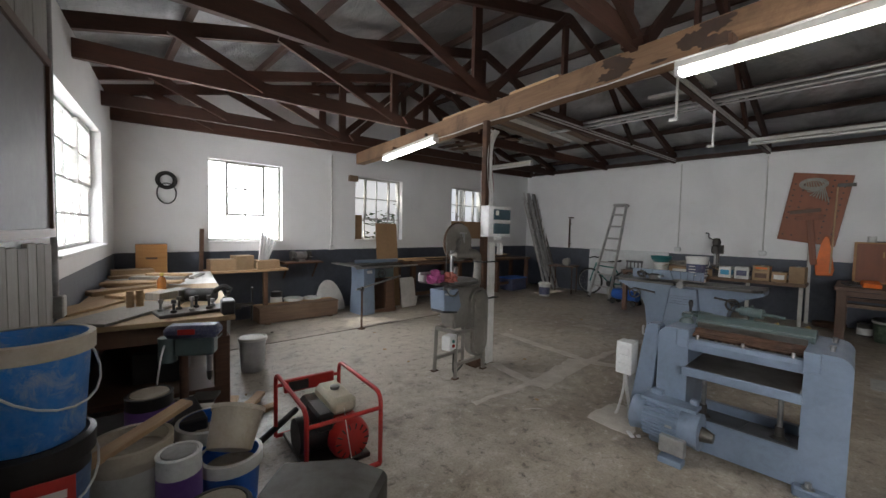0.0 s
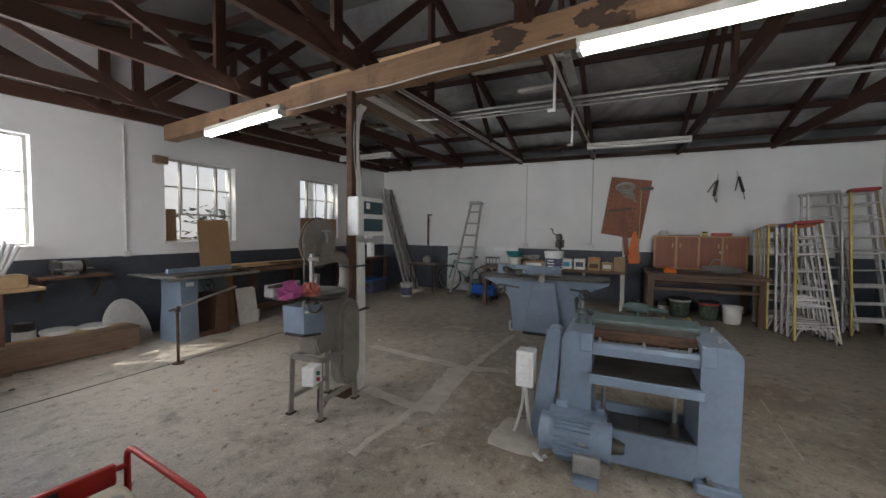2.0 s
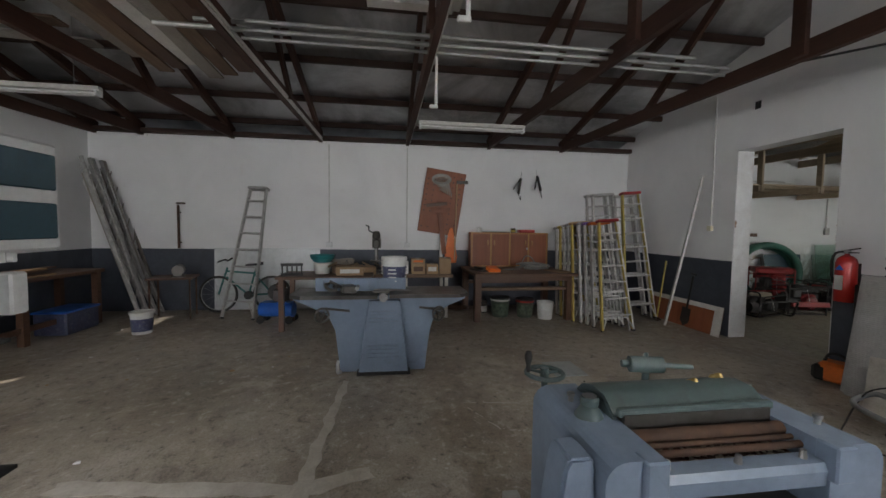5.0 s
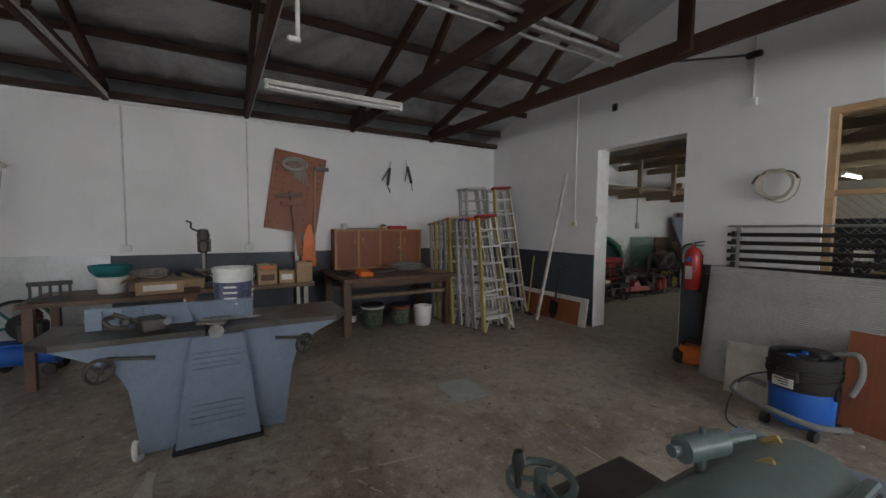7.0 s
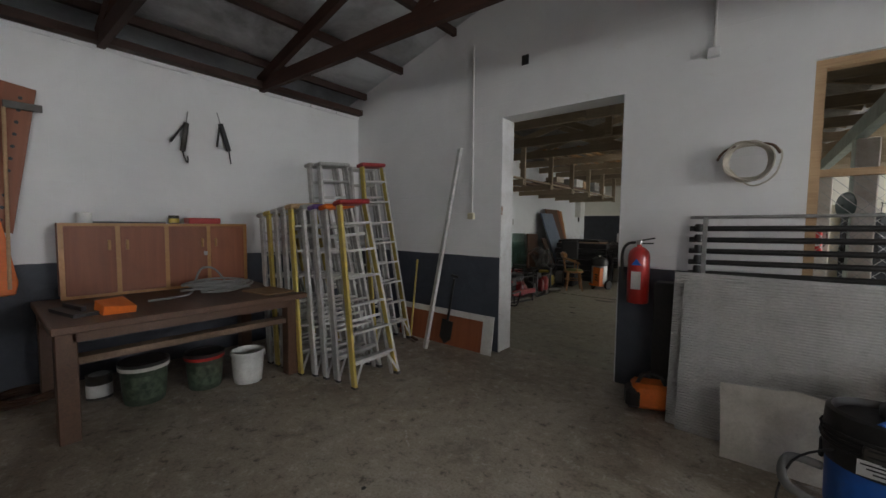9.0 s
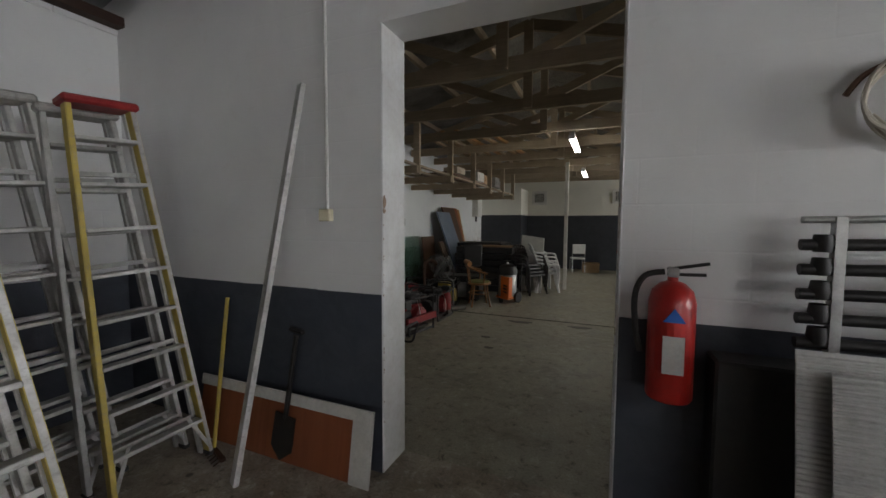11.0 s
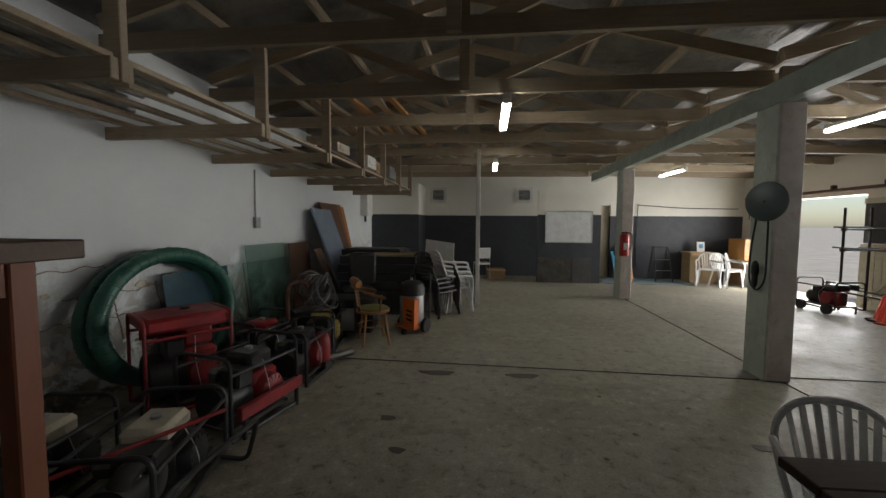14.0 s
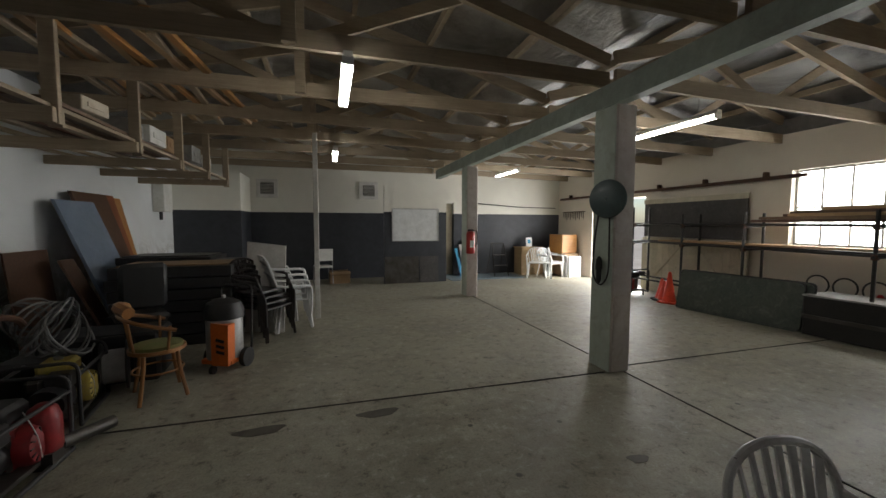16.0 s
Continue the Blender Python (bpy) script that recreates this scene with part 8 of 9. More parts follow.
bm = B()
lathe(bm, ((0.02, 0.0), (0.045, 0.008), (0.062, 0.03), (0.065, 0.034), (0.058, 0.03), (0.02, 0.006), (0, 0.006)), 20)
solo("steel_bowl", bm, "steel", "small steel bowl lying on the vacuum", "bowl", (3.83, -1.84, 0.556), 0, smooth=True, rx=6)
bm = B()
box(bm, (0, 0, 0.02), (0.11, 0.03, 0.03), (0, 0, 20), 0.008)
solo("nozzle_tool", bm, "blue", "blue plastic nozzle lying on the vacuum", "nozzle", (3.9, -1.8, 0.556), 40)

# distribution board on the post
th = thing("distribution_board", (2.99, 2.985, 1.59), 0, "white distribution board with two smoked flaps", "distribution board")
part("case", one(box, (0.06, -0.03, 0), (0.37, 0.12, 0.33), None, 0.008), "white_plastic", th)
for z in (0.075, -0.075):
    f = part("flap", one(box, (0.085, -0.094, z), (0.28, 0.01, 0.11), None, 0.004), "smoke", th, "smoked clear flap")
part("sticker", one(box, (-0.005, -0.1015, 0.09), (0.05, 0.002, 0.05)), "label_white", th)
part("isolator", one(box, (0.2, 0.02, -0.3), (0.06, 0.05, 0.13), None, 0.006), "white_plastic", th)
for k in range(3):
    part("gland", one(lathe, ((0.02, -0.03), (0.02, 0.0)), 10, (0.04 + 0.035 * k, -0.05, -0.165)), "white_plastic", th)

# ---- pipes and fittings below the workshop roof ----
for i, (x, z, y0, y1, r) in enumerate(((5.0, 2.87, -1.2, 3.4, 0.017), (5.07, 2.9, -1.0, 3.6, 0.02), (5.14, 2.87, -1.3, 3.0, 0.015), (4.93, 2.9, -0.8, 2.9, 0.018), (5.03, 2.935, -0.6, 3.3, 0.016))):
    bm = B()
    rod(bm, (x, y0, z + 0.12), (x, y1, z + 0.12), r, 10)
    solo("stored_pipe", bm, "pipe", "galvanised pipe stored across the roof ties", "pipe", group="pipes in the roof", smooth=True)
for x, y, z in ((5.04, 1.46, 2.51), (3.75, 1.46, 2.54)):
    th = thing("pipe_drop", (x, y, z), 0, "thin white pipe hanging from the roof tie", "pipe")
    part("drop", one(rod, (0, 0, 0.0), (0, 0, 0.4), 0.012, 8), "pvc", th, smooth=True)
    part("elbow", one(box, (0, 0.02, 0), (0.03, 0.07, 0.03), None, 0.006), "pvc", th)
for y in (3.06, 1.5):
    th = thing("tie_conduit", (0, y - 0.035, 0), 0, "paired white conduits along the roof tie", "conduit")
    for d in (0.0, 0.035):
        part("pipe", one(rod, (3.1, -d * 0.0, 2.9 + d), (9.05, -d * 0.0, 3.06 + d), 0.011, 8), "pvc", th, smooth=True)
for i in range(7):
    bm = B()
    y = 3.2 + 0.16 * i
    box(bm, (0, 0, 0), (2.2, 0.14, 0.02), (0, 1.5, 2 * (i % 3) - 2))
    solo("loft_board", bm, ("old_wood", "crate", "grey_wood", "melamine")[i % 4], "old board laid across the roof ties", "board", (4.9 + 0.15 * (i % 3), y + 0.1, 3.08 + 0.012 * i), 0, "boards in the roof")
for i in range(6):
    bm = B()
    box(bm, (0, 0, 0), (0.16, 1.7, 0.02), (1.5, 0, 3 * (i % 3) - 3))
    solo("loft_board", bm, ("old_wood", "crate", "grey_wood")[i % 3], "old board laid across the roof ties", "board", (4.0 + 0.35 * i, 5.3, 3.105 + 0.01 * i), 0, "boards in the roof")
bm = B()
for a, b in (((0, 0), (0.9, 0)), ((0.9, 0), (0.9, 0.7)), ((0.9, 0.7), (0.3, 0.7))):
    beam(bm, (*a, 0), (*b, 0), 0.09, 0.03)
solo("timber_frame_scrap", bm, "melamine", "white painted timber frame stored in the roof", "timber frame", (3.9, 2.3, 3.06), -90)
# pipe stay on the gable wall
th = thing("wall_stay", (0, 0, 0), 0, "dark stay rod from the roof tie to the wall", "stay")
part("rod", one(rod, (5.0, -1.52, 3.0), (4.72, YS + 0.02, 3.3), 0.012, 6), "black", th)
part("bracket", one(box, (4.72, YS + 0.03, 3.3), (0.14, 0.06, 0.06), None, 0.01), "black", th)


# ---- store: overhead rack along the east wall ----
th = thing("overhead_rack", (0, 0, 0), 0, "timber overhead rack hung from the trusses", "storage rack")
for y in (-3.6, -4.85, -6.13, -7.43, -8.68, -9.88, -11.08, -12.28):
    part("arm", one(box, (8.72, y, 2.31), (1.46, 0.045, 0.11), None, 0.004), "truss2", th)
    part("hanger", one(box, (8.03, y - 0.048, 2.62), (0.1, 0.045, 0.74), None, 0.004), "truss2", th)
    part("packing", one(box, (8.03, y - 0.085, 2.3), (0.09, 0.03, 0.13), None, 0.003), "truss2", th)
for x in (8.06, 8.35, 8.66, 8.95, 9.25):
    part("slat", one(box, (x, -7.9, 2.382), (0.07, 9.1, 0.032), None, 0.003), "truss2", th)
rnd = random.Random(21)
for k in range(13):
    bm = B()
    y1 = -5.6 + rnd.uniform(-0.3, 0.25)
    x = 8.2 + 0.075 * k
    rod(bm, (x, -3.4, 2.43), (x, y1, 2.43), 0.022, 10)
    solo("stored_tube", bm, "alu", "aluminium tube stored on the overhead rack", "tube", group="tubes on the rack", smooth=True)
for k in range(9):
    bm = B()
    x = 8.3 + 0.1 * k
    rod(bm, (x, -3.5, 2.475), (x, -5.45 + rnd.uniform(-0.3, 0.2), 2.475), 0.02, 10)
    solo("stored_tube", bm, "pipe", "galvanised tube stored on the overhead rack", "tube", group="tubes on the rack", smooth=True)
for k in range(8):
    bm = B()
    box(bm, (0, 0, 0), (0.13, 2.6, 0.03), None, 0.003)
    solo("stored_plank", bm, ("old_wood", "crate", "brown_board")[k % 3], "old board stored on the overhead rack", "plank", (8.16 + 0.15 * (k % 4), -8.6 - 0.05 * k, 2.414 + 0.033 * (k // 4)), rnd.uniform(-1.5, 1.5), "boards on the rack")
for k, (y, x, w, h, mt) in enumerate(((-8.1, 8.2, 0.34, 0.12, "bucket_cream"), (-8.95, 8.25, 0.4, 0.15, "pipe"), (-9.5, 8.25, 0.45, 0.2, "bucket_white"), (-10.1, 8.3, 0.4, 0.2, "pine"), (-10.9, 8.25, 0.35, 0.24, "pipe"), (-11.6, 8.3, 0.5, 0.2, "melamine"))):
    bm = B()
    box(bm, (0, 0, h / 2), (0.3, w, h), None, 0.006)
    box(bm, (-0.152, 0, h * 0.5), (0.008, w * 0.6, h * 0.3))
    solo("stored_box", bm, mt, "pale box of fittings stored on the overhead rack", "box", (x, y, 2.48), rnd.uniform(-8, 8), "boxes on the rack")
bm = B()
box(bm, (0, 0, 0.2), (0.6, 0.5, 0.4), None, 0.06)
solo("black_bag", bm, "fabric_black", "bulging black bag on the overhead rack", "bag", (8.6, -3.75, 2.4985), 10, smooth=True)
for i in range(9):
    bm = B()
    x, y = 7.3 + 0.17 * i, -9.0
    box(bm, (0, 0, 0), (0.07, 3.2, 0.045), None, 0.003)
    solo("loft_timber", bm, ("pine_orange", "pine", "truss2")[i % 3], "timber length laid across the store trusses", "timber", (x, y - 0.2 * (i % 3), 3.125 + 0.002 * i), rnd.uniform(-6, 6), "timber in the store roof")

# ---- store: east wall ----
th = thing("wall_conduit", (9.45, -8.25, 0), 0, "grey conduit with a switch on the store wall", "conduit")
part("pipe", one(rod, (-0.014, 0, 1.6), (-0.014, 0, 2.3), 0.014, 8), "pipe", th, smooth=True)
part("switch", one(box, (-0.03, 0, 1.55), (0.05, 0.11, 0.16), None, 0.006), "pipe", th)
th = thing("meter_box", (9.4, -13.0, 0), 0, "grey-white steel meter box on the wall", "meter box")
part("case", one(box, (-0.06, 0, 2.05), (0.2, 0.42, 0.58), None, 0.008), "bucket_white", th)
part("conduit", one(rod, (-0.06, 0.1, 1.6), (-0.06, 0.1, 1.76), 0.03, 10), "black", th)


def leaning_sheet(name, y0, y1, h, x, material, label, t=0.012, lean=0.12, category="sheet"):
    """A sheet standing on the floor and leaning on the east wall."""
    bm = B()
    v = [bm.verts.new(p) for p in ((x, y0, 0), (x, y1, 0), (x + lean, y1, h), (x + lean, y0, h), (x + t, y0, 0), (x + t, y1, 0), (x + lean + t, y1, h), (x + lean + t, y0, h))]
    for f in ((0, 1, 2, 3), (7, 6, 5, 4), (0, 4, 5, 1), (1, 5, 6, 2), (2, 6, 7, 3), (3, 7, 4, 0)):
        bm.faces.new([v[i] for i in f])
    return solo(name, bm, material, label, category)


leaning_sheet("glass_sheet", -6.5, -7.45, 1.02, 9.2, "smoke", "dark smoked glass sheet leaning at the wall", 0.006, category="glass sheet")
leaning_sheet("glass_sheet", -7.7, -8.75, 1.02, 9.16, "pane_green", "pale green glass sheet leaning at the wall", 0.006, category="glass sheet")
leaning_sheet("glass_sheet", -7.9, -8.9, 1.24, 9.26, "pane_green", "tall pale green glass sheet leaning at the wall", 0.006, category="glass sheet")
leaning_sheet("timber_board", -8.95, -9.6, 1.22, 9.2, "old_wood", "dark brown board leaning at the wall", 0.02, category="board")
leaning_sheet("door_leaf", -9.7, -10.5, 1.82, 8.62, "blue_grey", "old blue-grey door leaning at the wall", 0.04, 0.66, category="door leaf")
leaning_sheet("door_leaf", -10.1, -10.9, 1.95, 8.72, "old_wood", "old dark brown door leaning at the wall", 0.04, 0.6, category="door leaf")
leaning_sheet("door_leaf", -10.3, -11.1, 1.95, 8.82, "brown_board", "old red-brown door leaning at the wall", 0.04, 0.5, category="door leaf")
leaning_sheet("door_leaf", -10.6, -11.35, 1.92, 8.92, "pine_orange", "old varnished panelled door leaning at the wall", 0.04, 0.42, category="door leaf")
leaning_sheet("timber_board", -9.4, -9.65, 1.1, 8.6, "old_wood", "dark board leaning on the doors", 0.03, 0.5, category="board")

# cracked and peeling plaster low on the damp wall
rnd2 = random.Random(44)


def ragged(c, ry, rz, n, seed):
    """Outline of a torn patch about c on the wall plane."""
    return [(c[0] + ry * math.cos(a) * k, c[1] + rz * math.sin(a) * k) for a, k in [(j * math.tau / n, 0.75 + 0.55 * noise.noise(Vector((2 * math.cos(j * math.tau / n), 2 * math.sin(j * math.tau / n), seed)))) for j in range(n)]]


bm = B()
for y0, y1, z0, z1 in ((-4.3, -5.6, 1.12, 1.16), (-5.6, -7.1, 1.16, 1.2), (-5.7, -6.9, 0.92, 0.9), (-5.4, -6.6, 0.72, 0.66), (-6.2, -7.0, 0.5, 0.42), (-6.05, -6.2, 1.15, 0.45), (-6.55, -6.7, 0.95, 0.3)):
    p = Vector((EX2 - 0.001, y0, z0))
    n = 26
    for k in range(1, n + 1):
        u = k / n
        q = Vector((EX2 - 0.001, y0 + (y1 - y0) * u, z0 + (z1 - z0) * u + 0.06 * noise.noise(Vector((7 * u, y0 * 3, 1.0))) + rnd2.uniform(-0.012, 0.012)))
        beam(bm, p, q, rnd2.uniform(0.006, 0.022), 0.008)
        p = q
structure("trim_wall_crack", bm, "bare_plaster", "brown cracks in the damp plaster")
for k in range(46):
    y, z = rnd2.uniform(-4.6, -7.3), rnd2.choice((1.13, 0.9, 0.68, 0.45)) + rnd2.gauss(0, 0.06)
    bm = B()
    slab(bm, ragged((0, 0), rnd2.uniform(0.03, 0.14), rnd2.uniform(0.015, 0.06), 14, k * 1.7), 0, -0.006, 0.002)
    ob = new("plaster_flake", mesh_of("plaster_flake", bm, ("bare_plaster", "jamb", "bucket_cream")[k % 3]))
    ob.matrix_world = pose(EX2 - 0.003, y, z, rnd2.uniform(-15, 15), rnd2.uniform(-3, 3), 0)
    tagged(ob, "loose peeling flake of damp wall plaster", "plaster", "peeling plaster")

# big green suction hose
th = thing("suction_hose", (9.14, -6.46, 0.655), 0, "large green ribbed suction hose coiled upright", "hose", ry=6)
for d, r in ((0.0, 0.58), (0.15, 0.57)):
    coil = part("loop", one(sweep, [(d, 1.32 * r * math.cos(k * 0.1309), r * math.sin(k * 0.1309)) for k in range(48)], 0.068, 12, True), "green_hose", th, smooth=True)
    bm = B()
    for k in range(48):
        a = k * 0.1309
        c = Vector((d, 1.32 * r * math.cos(a), r * math.sin(a)))
        u, v = Vector((1, 0, 0)), Vector((0, math.cos(a), math.sin(a)))
        sweep(bm, [c + 0.07 * (math.cos(j * 0.785) * u + math.sin(j * 0.785) * v) for j in range(8)], 0.005, 4, True)
    part("ribs", bm, "green_hose", coil)

# row of generators and pumps
generator("generator", (8.74, -6.05, 0), -123, (0.62, 0.5, 0.78), "red_dull", "red_dull", "red_dull", "red canopy generator with dusty top", hood=True, group="generators along the wall")
generator("generator", (8.05, -5.84, 0), -102, (0.66, 0.52, 0.6), "black", "red_dull", "black", "black-framed generator with a red engine", group="generators along the wall", panel=False)
th = thing("red_bed_rail", (7.77, -5.82, 0), -10, "red steel channel bed on thin legs", "steel bed")
part("channel", one(box, (0, 0, 0.2), (0.05, 0.66, 0.09), None, 0.006), "red_dull", th)
for y in (-0.28, 0.28):
    part("leg", one(rod, (0, y, 0.0), (0, y, 0.16), 0.016, 8), "black", th)
generator("water_pump", (8.0, -4.95, 0), -75, (0.8, 0.5, 0.45), "black", "black", "tan", "black-framed pump with a cream fuel tank", group="generators along the wall", panel=False)
generator("water_pump", (8.62, -4.85, 0), -82, (0.6, 0.46, 0.46), "black", "black", "tan", "greasy pump with a stained cream fuel tank", group="generators along the wall", panel=False)
generator("water_pump", (8.03, -6.72, 0), -90, (0.62, 0.48, 0.52), "black", "red_dull", "black", "black-framed pump with a red cylinder", group="generators along the wall", panel=False)
generator("water_pump", (8.2, -7.65, 0), -80, (0.6, 0.45, 0.5), "black", "yellow", "yellow", "black-framed pump with a yellow engine", group="generators along the wall", panel=False)
generator("water_pump", (8.65, -7.0, 0), -95, (0.7, 0.5, 0.52), "black", "black", "red_dull", "greasy black-framed pump with a dull red tank", group="generators along the wall", panel=False)
th = thing("sled_frame", (7.66, -4.9, 0), 0, "black tube sled frame on the floor", "tube frame")
part("tube", one(sweep, rounded(((0.25, -0.4, 0.02), (-0.02, -0.4, 0.02), (-0.1, -0.4, 0.3), (-0.1, 0.3, 0.3), (-0.02, 0.3, 0.02), (0.25, 0.3, 0.02)), 0.06), 0.015, 8), "black", th, smooth=True)
part("handle", one(rod, (0.35, 0.45, 0.42), (-0.1, -0.1, 0.5), 0.012, 8), "red_dull", th)
for k in range(2):
    th = thing("rubber_tyre", (8.0 - 0.1 * k, -4.42 - 0.36 * k, 0.172), 0, "black rubber trolley tyre on the floor", "tyre")
    part("tyre", one(sweep, [(0.0, 0.12 * math.cos(j * 0.3142), 0.12 * math.sin(j * 0.3142)) for j in range(20)], 0.052, 10, True), "rubber", th, smooth=True)
    part("rim", one(rod, (-0.03, 0, 0), (0.03, 0, 0), 0.075, 16), "cast", th)
th = thing("red_cylinder", (7.86, -6.9, 0.1), 0, "red pressure vessel beside a pump", "pressure vessel")
part("vessel", one(lathe, ((0, 0), (0.085, 0.0), (0.09, 0.02), (0.09, 0.2), (0.07, 0.27), (0.03, 0.3), (0, 0.3)), 18), "red_dull", th, smooth=True)
part("pipe", one(rod, (-0.05, -0.05, 0.0), (-0.2, -0.35, -0.02), 0.045, 12), "cast", th, smooth=True)
part("foot", one(box, (0, 0, -0.05), (0.16, 0.16, 0.1)), "cast", th)
th = thing("cable_heap", (8.35, -7.85, 0.42), 0, "heap of looped grey cable on the pumps", "cable")
for k in range(16):
    r0 = rnd.uniform(0.16, 0.24)
    part("loop", one(sweep, smooth_path([(0.5 * r0 * math.cos(a) + 0.02 * k - 0.15, r0 * math.sin(a), 0.2 + r0 * 0.8 * math.cos(a + 0.3 * k) + 0.01 * k) for a in [j * 0.785 for j in range(8)]], 3, True), 0.009, 5, True), "dark_hose" if k % 4 else "grey_rubber", th, smooth=True)
bm = B()
box(bm, (0, 0, 0.21), (0.5, 0.4, 0.42), None, 0.02)
solo("pump_crate", bm, "black", "dark box under the cable heap", "box", (8.4, -7.9, 0.0))
th = thing("cable_reel", (8.0, -8.05, 0.0), 20, "black cable reel with a grey drum", "cable reel")
part("drum", one(rod, (-0.08, 0, 0.24), (0.08, 0, 0.24), 0.15, 20), "grey_rubber", th, smooth=True)
for x in (-0.09, 0.09):
    part("flange", one(rod, (x - 0.008, 0, 0.24), (x + 0.008, 0, 0.24), 0.22, 24), "black", th, smooth=True)
part("stand", one(sweep, rounded(((-0.14, -0.2, 0.015), (-0.14, 0, 0.5), (0.14, 0, 0.5), (0.14, -0.2, 0.015)), 0.08), 0.012, 6), "black", th)
th = thing("bent_pipe", (8.45, -7.3, 0.4), 0, "rusty hooked pipe standing among the pumps", "pipe")
part("pipe", one(sweep, smooth_path(((0, 0, 0.0), (0, 0, 0.35), (-0.05, -0.1, 0.45), (-0.1, -0.22, 0.42), (-0.12, -0.26, 0.36))), 0.025, 8), "rust", th, smooth=True)
part("socket", one(box, (0, 0, -0.2), (0.12, 0.12, 0.4)), "cast", th)

# timber stand by the doorway
th = thing("timber_stand", (7.83, -3.67, 0), 0, "red-brown timber stand with boards on top", "stand")
for x in (-0.55, 0.55):
    for y in (-0.22, 0.22):
        part("leg", one(box, (x, y, 0.72), (0.058, 0.058, 1.44), None, 0.004), "brown_board", th)
for z in (0.62, 1.4):
    part("rail", one(box, (0, -0.22, z), (1.03, 0.05, 0.09)), "brown_board", th)
    part("rail", one(box, (0, 0.22, z), (1.03, 0.05, 0.09)), "brown_board", th)
    part("rail", one(box, (-0.55, 0, z), (0.05, 0.37, 0.09)), "brown_board", th)
part("top_board", one(box, (0, 0, 1.465), (1.3, 0.62, 0.05), None, 0.004), "old_wood", th)
for k in range(3):
    bm = B()
    box(bm, (0, 0, 0.03), (0.5 - 0.08 * k, 0.14, 0.06), None, 0.003)
    solo("timber_block", bm, "brown_board", "red-brown timber offcut on the stand", "timber block", (7.75, -3.68 + 0.02 * k, 1.4905 + 0.061 * k), 6 * k)
generator("water_pump", (7.85, -3.65, 0.0), -90, (0.4, 0.4, 0.4), "black", "yellow", "tan", "yellow and cream pump under the stand", group="generators along the wall", panel=False)

# bentwood chair
th = thing("bentwood_chair", (7.6, -7.88, 0), -62, "honey bentwood armchair with worn green velvet seat", "chair")
part("seat_ring", one(lathe, ((0.19, 0.4), (0.215, 0.41), (0.215, 0.44), (0.18, 0.445)), 28), "bentwood", th, smooth=True)
part("seat", one(lathe, ((0.2, 0.44), (0.19, 0.465), (0.12, 0.478), (0, 0.482)), 28), "seat_green", th, "worn green velvet cushion", smooth=True)
for a in (0.65, 2.45, 3.9, 5.5):
    c, s2 = math.cos(a), math.sin(a)
    part("leg", one(sweep, smooth_path(((0.18 * c, 0.18 * s2, 0.42), (0.2 * c, 0.2 * s2, 0.25), (0.26 * c, 0.26 * s2, 0.0))), 0.016, 8), "bentwood", th, smooth=True)
part("stretcher_ring", one(sweep, [(0.19 * math.cos(k * 0.3142), 0.19 * math.sin(k * 0.3142), 0.24) for k in range(20)], 0.009, 6, True), "bentwood", th, smooth=True)
part("back_bow", one(sweep, smooth_path(((-0.27, -0.1, 0.62), (-0.27, 0.08, 0.68), (-0.16, 0.22, 0.73), (0.0, 0.26, 0.75), (0.16, 0.22, 0.73), (0.27, 0.08, 0.68), (0.27, -0.1, 0.62))), 0.017, 8), "bentwood", th, "dark arm bow", smooth=True)
part("back_panel", one(sweep, smooth_path(((-0.15, 0.2, 0.79), (0, 0.25, 0.82), (0.15, 0.2, 0.79))), 0.05, 8), "bentwood", th, smooth=True)
for x, y in ((-0.26, -0.06), (0.26, -0.06), (-0.12, 0.22), (0.12, 0.22)):
    part("arm_post", one(rod, (x * 0.75, y * 0.8, 0.43), (x, y, 0.66 if abs(x) > 0.2 else 0.76), 0.012, 8), "bentwood", th, smooth=True)

# orange wet vacuum
th = thing("drum_vacuum", (7.2, -8.45, 0), 158, "orange and steel drum vacuum on wheels", "vacuum cleaner")
part("drum", one(lathe, ((0, 0.12), (0.17, 0.12), (0.175, 0.14), (0.175, 0.52), (0.17, 0.54), (0, 0.54)), 26), "pipe", th, "steel drum", smooth=True)
part("front_panel", one(slab, ((-0.02, 0.08), (0.16, 0.08), (0.17, 0.5), (-0.02, 0.52)), 1, -0.19, -0.08), "orange", th, "orange plastic front")
for k in range(3):
    part("mark", one(box, (0.08, -0.1925, 0.22 + 0.06 * k), (0.09, 0.004, 0.03), (0, 12, 0)), "black", th)
part("motor_head", one(lathe, ((0.19, 0.54), (0.19, 0.62), (0.16, 0.7), (0.08, 0.74), (0, 0.745)), 26), "black", th, smooth=True)
part("lamp", one(lathe, ((0.02, 0), (0.02, 0.03), (0, 0.035)), 10, (0, 0, 0.745)), "label_white", th)
for x in (-0.2, 0.2):
    part("wheel", one(rod, (x - 0.025, 0.06, 0.1), (x + 0.025, 0.06, 0.1), 0.1, 20), "rubber", th, smooth=True)
part("castor", one(rod, (-0.02, -0.2, 0.04), (0.02, -0.2, 0.04), 0.04, 12), "rubber", th)
part("chassis", one(box, (0, 0, 0.1), (0.34, 0.3, 0.05), None, 0.01), "orange", th)
part("push_bar", one(sweep, rounded(((-0.18, 0.18, 0.12), (-0.18, 0.22, 0.85), (0.18, 0.22, 0.85), (0.18, 0.18, 0.12)), 0.08), 0.012, 8), "black", th, smooth=True)


